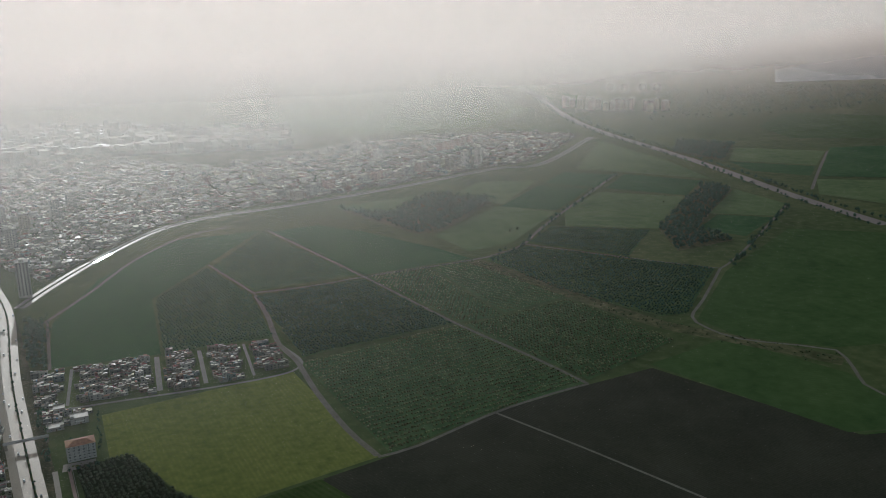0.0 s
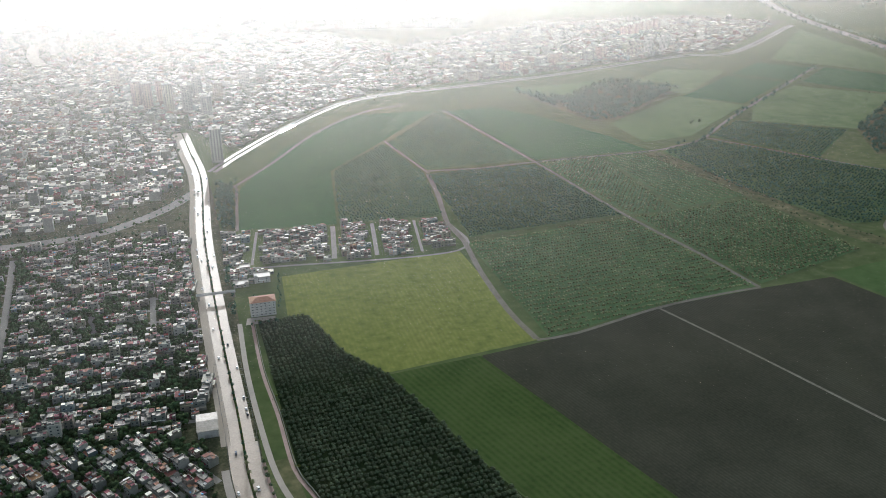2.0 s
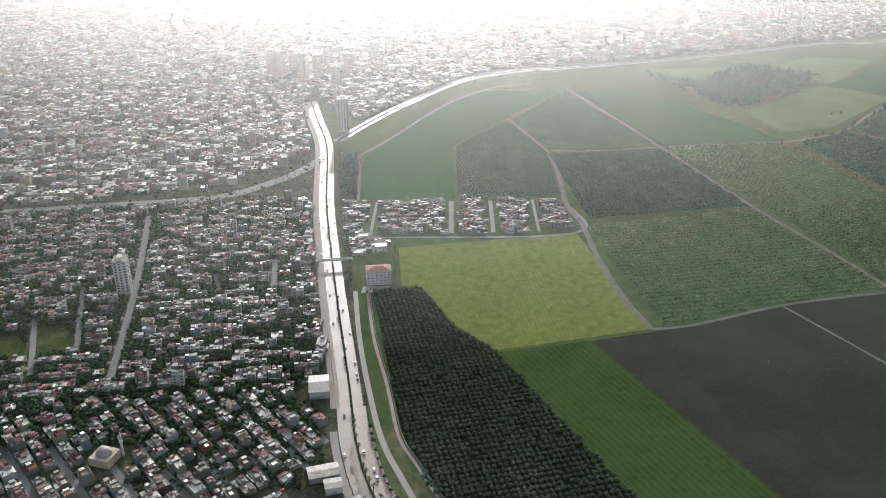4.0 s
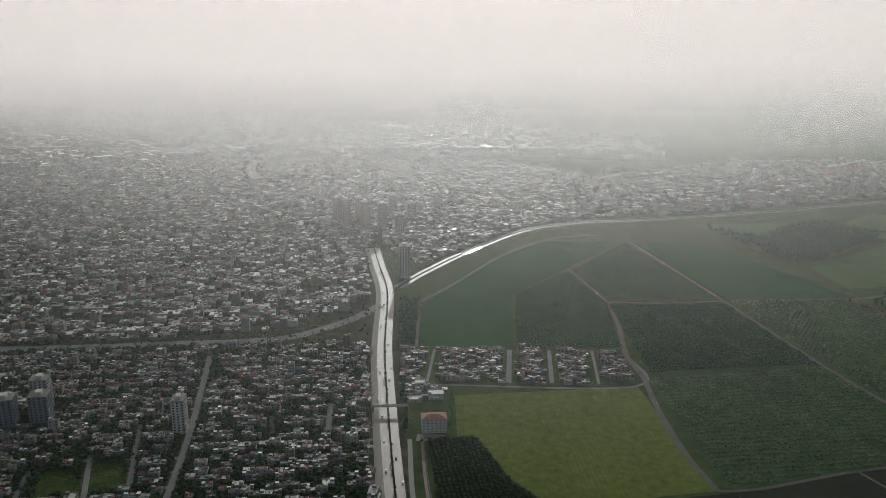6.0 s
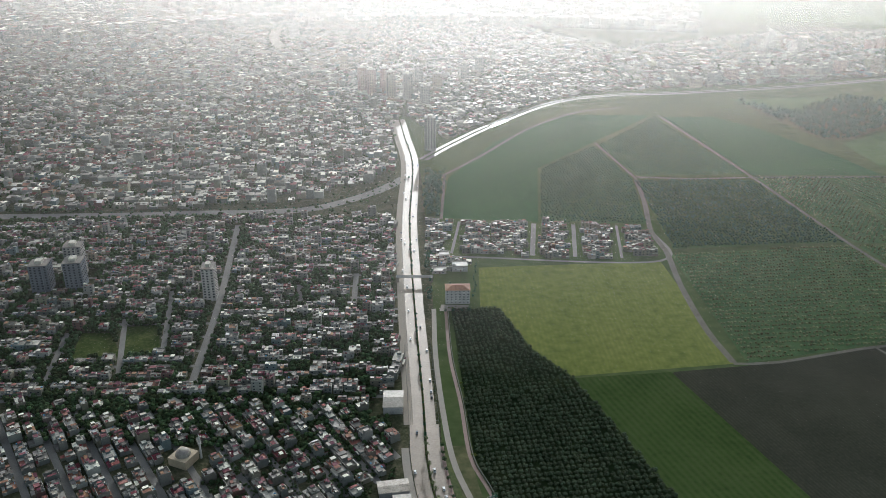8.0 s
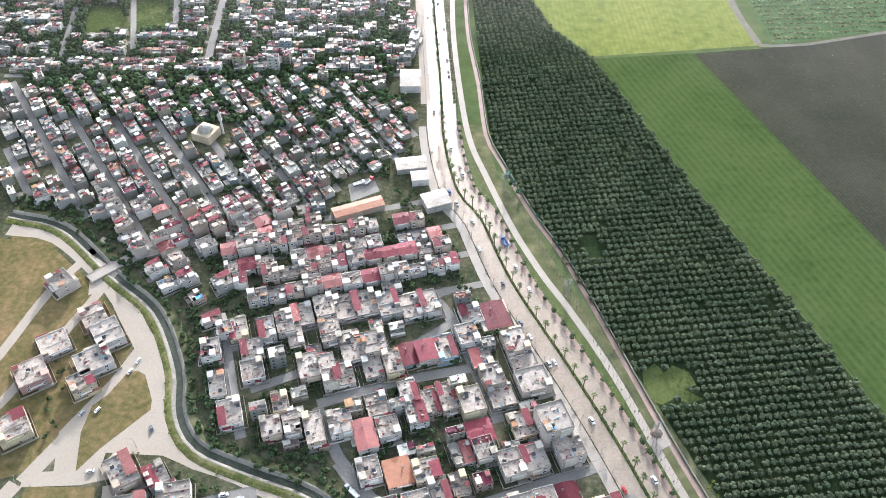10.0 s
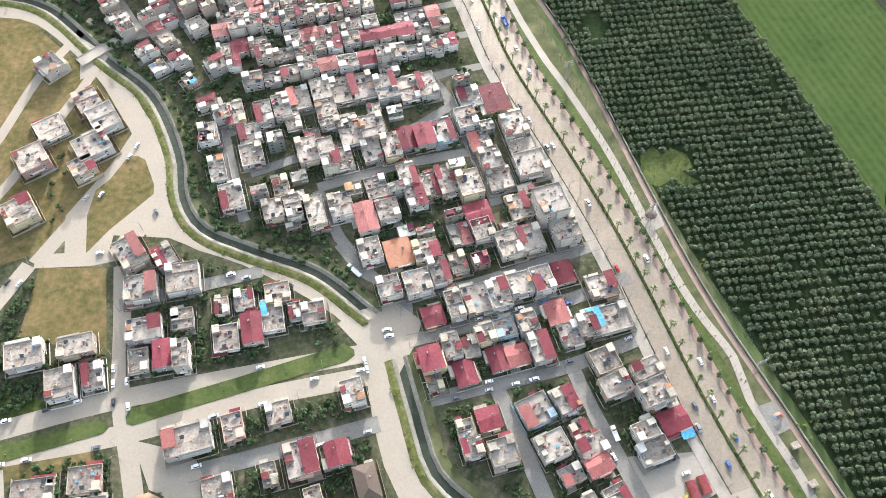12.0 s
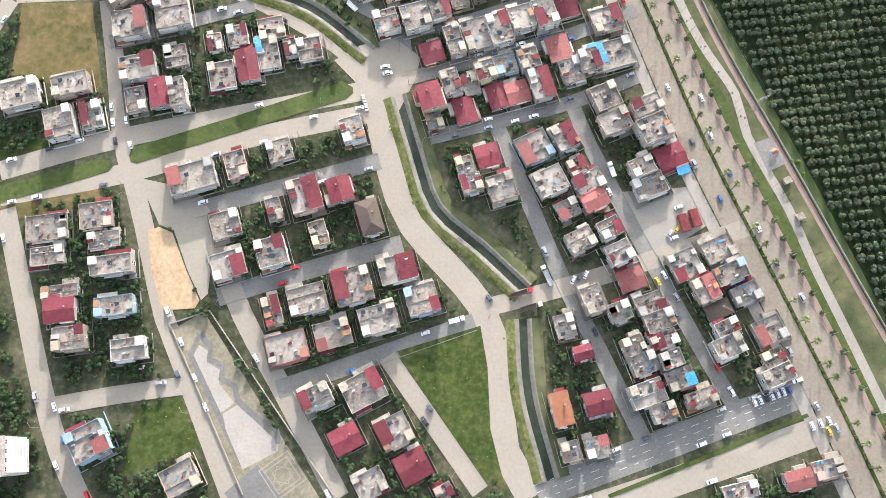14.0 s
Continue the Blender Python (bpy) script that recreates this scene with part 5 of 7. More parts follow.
house_block(21, [(-115, 104, 15, 14, 'g'), (-92, 113, 8, 13, 'g'), (-78, 122, 16, 18, 'q'), (-61, 126, 12, 13, 'r'), (-45, 113, 11, 18, 'h'), (-69, 103, 9, 13, 'g'), (-111, 84, 17, 14, 'm'), (-91, 92, 15, 15, 'm')])
house_block(20, [(-87, 63, 9, 15, 'm'), (-71, 70, 19, 14, 'g'), (-50, 78, 19, 17, 'm'), (-36, 63, 19, 14, 'w'), (-29, 88, 19, 14, 'q'), (-16, 74, 16, 15, 'm'), (-57, 54, 18, 14, 'm'), (-78, 46, 20, 15, 'w')])
house_block(32, [(-62, 24, 15, 11, 'm'), (-40, 29, 20, 16, 'm'), (-24, 11, 16, 15, 'm'), (-46, 6, 14, 12, 'r'), (-33, -13, 15, 12, 'w'), (-14, -4, 15, 14, 'r'), (1, -14, 9, 7, 'm'), (-165, -4, 18, 16, 'm'), (-120, -17, 17, 14, 'w')])
house_block(21, [(-21, 203, 12, 12, 'k'), (-10, 211, 8, 16, 'g'), (2, 215, 15, 17, 'w'), (13, 219, 11, 16, 'm'), (24, 226, 12, 13, 'w'), (36, 230, 11, 15, 'm'), (46, 234, 12, 13, 'r'), (68, 228, 15, 13, 'm'), (-20, 179, 12, 14, 'r'), (-10, 187, 10, 14, 'w'), (-0, 186, 9, 12, 'm'), (-2, 172, 11, 14, 'r'), (7, 195, 11, 11, 'm'), (14, 181, 10, 14, 'k'), (24, 184, 12, 12, 'r'), (36, 190, 12, 17, 'q')])
house_block(21, [(17, 199, 12, 12, 'g'), (29, 203, 11, 12, 'g'), (44, 210, 11, 13, 'r'), (51, 198, 12, 14, 'g'), (60, 205, 11, 12, 'm'), (71, 208, 22, 15, 'b'), (-17, 166, 9, 11, 'g'), (0, 143, 9, 10, 'g'), (11, 149, 12, 12, 'r'), (4, 134, 11, 10, 'm'), (19, 133, 14, 14, 'w')])
house_block(30, [(34, 155, 17, 16, 'm'), (49, 162, 12, 14, 'q'), (43, 138, 16, 14, 'w'), (56, 146, 10, 10, 'm'), (62, 139, 15, 11, 'm'), (52, 124, 12, 10, 'm'), (65, 130, 13, 10, 'r'), (59, 109, 14, 11, 'g'), (73, 116, 12, 10, 'm'), (78, 104, 13, 11, 'w')])
house_block(27, [(69, 185, 14, 14, 'g'), (74, 172, 16, 12, 'w'), (90, 182, 16, 10, 'm'), (94, 170, 16, 14, 'g'), (102, 155, 15, 12, 'r'), (88, 149, 13, 10, 'g'), (92, 139, 17, 12, 'g')])
house_block(24, [(66, 80, 11, 14, 'g'), (84, 91, 13, 11, 'r'), (79, 75, 11, 10, 'w'), (93, 80, 15, 10, 'm'), (98, 72, 15, 10, 'g'), (86, 59, 11, 10, 'g'), (100, 63, 14, 8, 'q'), (91, 51, 13, 11, 'w'), (104, 54, 11, 9, 'g'), (108, 45, 14, 10, 'b'), (93, 37, 17, 12, 'w'), (101, 29, 12, 9, 'g'), (118, 37, 15, 8, 'g')])
house_block(28, [(110, 100, 15, 15, 'm'), (126, 109, 16, 12, 'g'), (132, 98, 17, 10, 'g'), (120, 89, 12, 13, 'q'), (139, 88, 14, 10, 'w'), (126, 79, 13, 8, 'h'), (150, 71, 15, 13, 'm'), (131, 62, 15, 11, 'w'), (130, 71, 12, 8, 'g'), (152, 58, 12, 9, 'g'), (154, 50, 16, 9, 'g')])
house_block(18, [(53, 66, 10, 12, 'w'), (62, 54, 9, 7, 'r'), (53, 27, 9, 16, 'o'), (70, 31, 13, 11, 'r'), (58, 8, 9, 10, 'w'), (70, 11, 12, 10, 'm'), (136, -4, 17, 8, 'g'), (163, 3, 13, 9, 'r'), (176, 9, 15, 9, 'w')])
house_block(38, [(-244, 333, 15, 18, 'g'), (-231, 321, 17, 20, 'w'), (-260, 310, 18, 18, 'g'), (-265, 288, 18, 19, 'g'), (-232, 300, 21, 18, 'w'), (-233, 284, 15, 14, 'm'), (-260, 251, 18, 18, 'm'), (-190, 229, 15, 21, 'm'), (-171, 228, 12, 15, 'q')])
house_block(21, [(-165, 314, 12, 15, 'w'), (-154, 288, 9, 18, 'w'), (-142, 270, 13, 18, 'm'), (-152, 330, 11, 17, 'm'), (-140, 315, 13, 14, 'm'), (-136, 300, 13, 15, 'g'), (-115, 279, 9, 13, 'g'), (-117, 263, 11, 13, 'w'), (-106, 266, 9, 15, 'g'), (-93, 264, 10, 20, 'g'), (-135, 332, 10, 17, 'm'), (-125, 338, 10, 17, 'g'), (-115, 344, 13, 17, 'm')])
house_block(21, [(-116, 327, 9, 15, 'g'), (-103, 353, 12, 17, 'g'), (-96, 334, 12, 18, 'g'), (-90, 353, 12, 20, 'g'), (-80, 320, 13, 18, 'w'), (-68, 327, 14, 16, 'w'), (-66, 308, 11, 15, 'w'), (-55, 313, 10, 17, 'g'), (-46, 319, 11, 16, 'r'), (-36, 323, 11, 15, 'r'), (-25, 326, 12, 18, 'm'), (-104, 306, 12, 18, 'w'), (-92, 305, 9, 21, 'm'), (-82, 301, 11, 15, 'm')])
house_block(21, [(-79, 269, 13, 15, 'w'), (-64, 262, 11, 19, 'r'), (-52, 268, 12, 13, 'g'), (-60, 282, 12, 15, 'g'), (-43, 292, 10, 16, 'm'), (-37, 278, 11, 14, 'q'), (-30, 286, 9, 17, 'm'), (-20, 291, 11, 19, 'm'), (-7, 290, 13, 17, 'g'), (4, 308, 12, 15, 'w'), (-3, 320, 12, 14, 'q'), (-12, 338, 12, 15, 'g'), (4, 354, 15, 21, 'k'), (22, 320, 15, 16, 'g'), (28, 307, 18, 16, 'w')])
house_block(21, [(10, 294, 14, 15, 'g'), (-78, 357, 15, 20, 'm'), (-63, 358, 13, 19, 'm'), (-49, 357, 12, 19, 'g'), (-38, 362, 11, 18, 'm'), (-11, 353, 13, 15, 'm'), (17, 335, 14, 17, 'g'), (-59, 241, 12, 14, 'g'), (-43, 240, 14, 16, 'o'), (-28, 243, 14, 13, 'm'), (-46, 219, 12, 12, 'w'), (-31, 223, 14, 14, 'g'), (-20, 231, 10, 16, 'm'), (-10, 236, 9, 13, 'g')])
house_block(22, [(-1, 269, 14, 14, 'r'), (-10, 254, 11, 14, 'q'), (2, 259, 11, 13, 'g'), (17, 251, 12, 16, 'g'), (29, 255, 13, 15, 'm'), (22, 275, 12, 16, 'm'), (40, 282, 16, 18, 't'), (48, 264, 14, 15, 'g')])

# ---- dense quarters further on ----
VARIANTS = []
for k in range(16):
    rng = random.Random(500 + k)
    style = "gwmgqrwgmgkwrgmg"[k]
    ob = make_house(rng, (9, 10, 11, 12, 8, 13)[k % 6], (10, 11, 9, 12)[k % 4], (2, 1, 2, 3, 2)[k % 5], style, False, True)
    w, d, st = (9, 10, 11, 12, 8, 13)[k % 6], (10, 11, 9, 12)[k % 4], (2, 1, 2, 3, 2)[k % 5]
    for s in range(min(st, 2)):
        for u in (-0.25, 0.25):
            part("window", WINDOWS[k % 3], None, ob, "", pose(u * w, -d / 2, 3.0 * (st - 1 - s) + 1.2))
    VARIANTS.append((ob, w, d))


def row_spots(poly, turn, pitch, rng, front=(9.0, 13.0), back=11.0, gap=0.06):
    """Plots of back-to-back rows of houses that fill an outline, rows running at the given angle."""
    c, s = math.cos(radians(turn)), math.sin(radians(turn))
    uv = [(x * c + y * s, -x * s + y * c) for x, y in poly]
    u0, u1, v0, v1 = min(p[0] for p in uv), max(p[0] for p in uv), min(p[1] for p in uv), max(p[1] for p in uv)
    v = v0
    while v < v1:
        for side in (-1, 1):
            u = u0 + rng.uniform(0, 8)
            while u < u1:
                w = rng.uniform(*front)
                vv = v + side * (back / 2 + 0.2) + rng.uniform(-0.8, 0.8)
                uc = u + w / 2
                x, y = uc * c - vv * s, uc * s + vv * c
                if rng.random() > gap and inside(x, y, poly) and is_free(x, y, 4.0):
                    yield x, y, w - rng.uniform(0.2, 1.5), back - rng.uniform(0.2, 2.0), turn + (0 if side < 0 else 180), rng
                u += w + (rng.uniform(4, 7) if rng.random() < 0.07 else 0.0)
        v += pitch


def row_streets(poly, turn, pitch, back, width, material, label):
    """Surfaces of the lanes between the rows."""
    c, s = math.cos(radians(turn)), math.sin(radians(turn))
    uv = [(x * c + y * s, -x * s + y * c) for x, y in poly]
    u0, u1, v0, v1 = min(p[0] for p in uv), max(p[0] for p in uv), min(p[1] for p in uv), max(p[1] for p in uv)
    v = v0 + pitch / 2
    while v < v1:
        run, u = [], u0
        while u < u1 + 8:
            x, y = u * c - v * s, u * s + v * c
            if inside(x, y, poly) and not inside(x, y, GREEN_Z1) and not inside(x, y, GREEN_Z2):
                run.append((x, y))
            elif len(run) > 2:
                sweep("street", run, [(-width / 2, 0.06), (width / 2, 0.06)], material, label, "road")
                run = []
            else:
                run = []
            u += 8.0
        v += pitch


class Town:
    """Many small houses joined into one mesh."""

    def __init__(self):
        self.g = Geo()

    def add(self, x, y, w, d, turn, rng, storeys=None, rich=1, drape=False):
        g = self.g
        i0 = len(g.v)
        st = storeys or rng.choices((1, 2, 3, 4), (9, 4, 0.5, 0.1))[0]
        h = 3.0 * st + rng.uniform(0.0, 0.7)
        wm = rng.choices(range(8), (4, 3, 4, 5, 2, 2, 1, 1))[0]
        roof = lambda: rng.choices((8, 9, 10, 11, 12, 14, 15, 16), (44, 20, 4, 5, 5, 2, 8, 9))[0]
        co, si = math.cos(radians(turn)), math.sin(radians(turn))
        at = lambda a, b: (x + a * co - b * si, y + a * si + b * co)

        def block(a, b, ww, dd, z, hh, top, wall=wm):
            qx, qy = at(a, b)
            g.box((qx, qy, z), (ww, dd, hh), turn, wall)
            g.m[-5] = top
        if rich < 2:
            block(0, 0, w, d, 0, h, roof())
            if rich:
                sw, sd = w * rng.uniform(0.25, 0.45), d * rng.uniform(0.25, 0.5)
                block(rng.choice((-1, 1)) * (w - sw) / 2 * 0.94, rng.choice((-1, 1)) * (d - sd) / 2 * 0.94, sw, sd, h, 2.4, roof())
                block(rng.uniform(-0.3, 0.3) * w, rng.uniform(-0.3, 0.3) * d, w * 0.25, d * 0.2, h, 1.2, roof())
        else:
            cut = rng.uniform(0.55, 1.0)                       # main house, with lower annexes on the rest of the plot
            md, s = d * cut, rng.choice((-1, 1))
            mb = s * (d - md) / 2
            block(0, mb, w, md, 0, h, roof())
            if cut < 0.9:
                k, lo = rng.uniform(0.3, 0.7) * w, 2.7 + 3.0 * (st > 2) * rng.randrange(2)
                block(-(w - k) / 2, -s * md / 2, k, d - md, 0, lo, roof(), rng.randrange(6))
                if rng.random() < 0.6:
                    block(k / 2, -s * md / 2, w - k - 0.1, (d - md) * rng.uniform(0.5, 0.95), 0, 2.4, roof(), rng.randrange(6))
            ph = rng.uniform(0.4, 0.9)
            for a, b, ww, dd in ((0, mb - md / 2 + 0.1, w, 0.2), (0, mb + md / 2 - 0.1, w, 0.2), (-w / 2 + 0.1, mb, 0.2, md - 0.4), (w / 2 - 0.1, mb, 0.2, md - 0.4)):
                if rng.random() < 0.8:
                    block(a, b, ww, dd, h + 0.01, ph, rng.choice((wm, 9)))
            sw, sd = min(3.4, w * 0.35), md * rng.uniform(0.3, 0.5)
            e = rng.choice((-1, 1))
            block(e * (w - sw) / 2 * 0.95, mb + rng.uniform(-0.4, 0.4) * (md - sd), sw, sd, h, 2.0, roof())
            for _ in range(rng.choice((0, 1, 1, 2))):            # sheds and sheets on the roof
                rw, rd = w * rng.uniform(0.22, 0.5), md * rng.uniform(0.25, 0.7)
                block(-e * (w - rw) / 2 * 0.95, mb + rng.uniform(-0.5, 0.5) * (md - rd), rw, rd, h, rng.uniform(0.8, 1.8), rng.choices((10, 11, 12, 15, 16, 9, 14), (6, 4, 4, 4, 8, 5, 1))[0])
            for _ in range(rng.randint(3, 8)):
                qx, qy = at(rng.uniform(-0.45, 0.45) * w, mb + rng.uniform(-0.45, 0.45) * md)
                g.box((qx, qy, h), (rng.uniform(0.3, 1.8), rng.uniform(0.3, 1.2), rng.uniform(0.2, 1.1)), turn + rng.choice((0, 0, 30)), rng.choices((9, 16, 15, 10, 3, 8, 17), (5, 5, 3, 2, 3, 3, 1))[0])
            south = -1 if co > 0 else 1
            edge = south * d / 2 if s == south else mb + south * md / 2
            for f in range(st):
                for u in (-0.28, 0.28):
                    q = [at(u * w + c, edge + south * 0.05) for c in (-0.7, 0.7)]
                    z = 3.0 * f + 1.1
                    p = [(*q[0], z), (*q[1], z), (*q[1], z + 1.3), (*q[0], z + 1.3)]
                    g.face(p if south < 0 else p[::-1], 13)
        if drape:
            g.v[i0:] = [far(*p) for p in g.v[i0:]]

    def finish(self, label):
        mats = TOWN_WALLS + [M_TOWN_GREY, M_TOWN_PALE, M_ROOF_RED, M_ROOF_WINE, M_ROOF_TILE, M_GLASS, M_ROOF_METAL, M_ROOF_RUST, M_SHEET, M_ROOF_BLUE]
        return tagged(new("town_houses", self.g.mesh("town_houses", mats)), label, "houses", "", "stuff")


# sites kept clear for the larger buildings
for x, y, r in ((-286, 789, 12), (-468, 795, 14), (-434, 808, 14), (-440, 830, 12), (-226, 523, 14), (-31, 795, 20), (-75, 605, 17), (-92, 446, 12), (-105, 440, 10), (-80, 455, 12), (-62, 490, 17), (-41, 458, 14), (-98, 470, 14), (-96, 1304, 14), (-85, 838, 14)):
    take_spot(x, y, r)

Z_GAP = [(-185, 402), (-152, 352), (-60, 374), (0, 362), (24, 350), (8, 392), (-20, 440), (-35, 500), (-120, 460)]
Z_EDGE = [(-67, 612), (-86, 800), (-112, 1010), (-130, 1010), (-104, 800), (-84, 612)]
spots = []
rng = random.Random(11)
spots += list(row_spots(Z_GAP, 19, 29, rng, (9, 13), 11))
near_count = len(spots)
spots += list(row_spots(Z_NEAR, -52, 27, rng, (7.5, 11.5), 10.8, 0.06))
spots += list(row_spots(Z_MID, 5, 26, rng, (7.5, 12.5), 10.0, 0.2))
spots += list(row_spots(Z_EDGE, 84, 24, rng, (10, 16), 11, 0.15))
spots += list(row_spots(ESTATE, 2, 19, rng, (8, 11.5), 8.6, 0.06))
row_streets(Z_NEAR, -52, 27, 10.5, 5.5, M_ASPHALT, "narrow grey lane between rows of houses")
row_streets(Z_MID, 5, 26, 10.0, 4.5, M_ASPHALT, "narrow grey lane between rows of houses")
row_streets(Z_GAP, 19, 29, 11, 5.5, M_ASPHALT, "narrow grey lane between rows of houses")
spots.sort(key=lambda s: s[1])
town = Town()
for n, (x, y, w, d, turn, r) in enumerate(spots):
    if not is_free(x, y, 3.0):
        continue
    if n < 92:
        src, vw, vd = VARIANTS[n if n < 16 else r.randrange(16)]
        ob = src if n < 16 else copy_thing(src, Matrix())
        ob.matrix_basis = pose(x, y, 0, 0, 0, turn if math.cos(radians(turn)) > 0 else turn + 180)
        ob.scale = (w / vw, d / vd, 1)
        ob.location = (x, y, 0)
        ob["group"] = "houses of the dense quarter"
    else:
        town.add(x, y, w, d, turn, r, None, 2)
    take_spot(x, y, 3.0)
# plots between the houses of the quarter below, built up to the boulevard
INFILL = [(-150, 338), (-136, 262), (-96, 256), (-56, 232), (-30, 212), (98, 232), (76, 262), (52, 306), (22, 350), (0, 392), (-60, 372)]
c21, s21 = math.cos(radians(21)), math.sin(radians(21))
rng = random.Random(64)
for v in range(150, 420, 2):
    for u in range(-60, 220, 2):
        x, y = u * c21 - v * s21, u * s21 + v * c21
        if inside(x, y, INFILL) and is_free(x, y, 5.2) and rng.random() < 0.8:
            town.add(x, y, rng.uniform(8.0, 10.0), rng.uniform(8.0, 10.0), 21 + rng.gauss(0, 1.5), rng, rng.choice((1, 1, 2, 2, 3)), 2)
            take_spot(x, y, 5.0)
town.finish("dense quarter of low flat-roofed concrete houses")
# the town beyond the avenue, and the far suburbs
town = Town()
rng = random.Random(23)
LINES = ((6, [(-1000, 1000), (-530, 985), (-380, 1035), (-230, 1075), (-140, 1190), (-170, 1480), (-600, 1480), (-1000, 1480)]),
         (24, [(-70, 1350), (10, 1490), (110, 1630), (240, 1695), (620, 1790), (900, 1895), (1060, 1925), (1360, 2230), (1150, 2330), (760, 2330), (300, 2100), (-160, 1700), (-150, 1480)]),
         (-12, [(-1000, 1480), (-170, 1480), (-160, 1700), (300, 2100), (0, 2420), (-1450, 2420)]))
for turn, poly in LINES:
    for x, y, w, d, tt, r in row_spots(poly, turn, 30, rng, (9, 16), 12, 0.24):
        st = r.choices((1, 2, 3, 4, 6), (7, 5, 1, 0.25, 0.08))[0]
        town.add(x, y, w, d, tt, r, st, 1)
for _ in range(46000):
    dd = 2380 + 3200 * rng.random() ** 2.0
    a = rng.uniform(-0.62, 0.22)
    if dd > 3800 and rng.random() < 0.4:
        continue
    x, y = dd * math.sin(a), dd * math.cos(a)
    if inside(x, y, FAR_GREEN_A) or noise.noise(Vector((x * 0.0011, y * 0.0011, 3.0))) < -0.3:
        continue
    town.add(x, y, rng.uniform(10, 26), rng.uniform(9, 18), rng.choice((-12, 20, 75)), rng, rng.choices((1, 2, 3, 5, 9), (3, 5, 4, 1, 0.5))[0], 0, True)
town.finish("far town of pale flat-roofed houses in haze")


# ---- tall blocks ----
def tower(x, y, w, d, floors, turn, mat, label, bands=True, top=True):
    h = 3.0 * floors
    k = 1.0
    px, py, pz = far(x, y, 0)
    if math.hypot(x, y) > NEAR_R:
        k = px / x
    ob = thing("apartment_tower", label, "tower", pose(px, py, pz, 0, 0, turn) @ Matrix.Scale(k, 4), "tall apartment blocks")
    g = Geo()
    g.box((0, 0, 0), (w, d, h))
    g.box((0, 0, 0), (w * 0.4, d + 2.4, h - 1.5))
    part("body", g, mat, ob)
    g = Geo()
    g.box((0, 0, h), (w + 0.6, d + 0.6, 0.5), 0, 0, 1.0, True)
    g.box((0, 0, h + 0.5), (w * 0.35, d * 0.45, 3.2))
    part("roof", g, M_TOWN_GREY, ob)
    if bands:
        g = Geo()
        for s, ln, off in ((0, w, d / 2), (90, d, w / 2), (180, w, d / 2), (270, d, w / 2)):
            n = max(2, int(ln / 4))
            for i in range(n):
                u = (i + 0.5) / n * ln - ln / 2
                if s in (0, 180) and abs(u) < w * 0.2:
                    off2 = off + 1.25
                else:
                    off2 = off + 0.05
                c, q = math.cos(radians(s)), math.sin(radians(s))
                g.box((u * c + off2 * q, u * q - off2 * c, 0.9), (1.9, 0.08, 1.5), s)
        me = g.mesh("window_row", M_GLASS)
        for f in range(1, floors):
            part("window_row", me, None, ob, "", pose(0, 0, 3.0 * f))
    return ob


tower(-286, 789, 13, 17, 12, 8, WALLS[1], "white twelve-storey apartment tower among low houses")
tower(-468, 797, 19, 18, 10, 10, M_TOWERBLUE, "dark grey-blue and white apartment tower", True)
tower(-436, 806, 19, 18, 10, 10, M_TOWERBLUE, "dark grey-blue and white apartment tower", True)
tower(-447, 832, 18, 17, 12, 10, WALLS[3], "tall plain grey apartment tower", True)
tower(-96, 1304, 17, 20, 17, 5, WALLS[3], "tall grey tower beside the boulevard")
for x, y, f, m in ((-252, 1650, 16, 4), (-232, 1634, 16, 4), (-192, 1606, 17, 2), (-160, 1604, 16, 3), (-124, 1564, 12, 3), (-314, 1815, 13, 2), (-210, 1662, 15, 4), (-150, 1720, 13, 3), (-60, 1760, 12, 3), (-30, 1830, 11, 3), (-110, 1690, 10, 2)):
    tower(x, y, 17, 17, f, 12, WALLS[m], "brownish apartment tower in a cluster in haze")
for x, y, f, m in ((853, 1905, 14, 1), (900, 1924, 15, 1), (806, 1888, 12, 2), (655, 2145, 13, 1), (690, 2080, 9, 1), (715, 2095, 11, 3)):
    tower(x, y, 16, 16, f, 20, WALLS[m], "pale apartment tower in haze by the ring road")
for k in range(9):
    tower(400 + 42 * k, 1738 + 17 * k + (k % 3) * 12, 26, 13, 6 + k % 3, 22, WALLS[(2, 3, 4)[k % 3]], "row of mid-rise flats beside the ring road")
for k in range(6):
    tower(880 + 24 * k, 2120 + 18 * k, 20, 14, 9, 35, WALLS[4], "pinkish apartment block in haze")
for k in range(22):
    rr_ = random.Random(k)
    tower(1640 + 15 * k + rr_.uniform(-8, 8), 2760 - 9 * k + rr_.uniform(-50, 50), 15, 15, rr_.randint(9, 13), 25, WALLS[(4, 2, 4, 5)[k % 4]], "pinkish apartment block across the far motorway", False)
for x, y, f in ((-560, 2700, 13), (-610, 2740, 16), (-520, 2760, 12), (-760, 2500, 10), (-735, 2510, 10), (-705, 2515, 10), (-640, 2380, 12), (-500, 2180, 11), (2110, 3200, 9), (2170, 3180, 9), (2240, 3150, 9), (2300, 3130, 9)):
    tower(x, y, 24, 18, f, 10, WALLS[3], "far grey apartment block in haze", False)

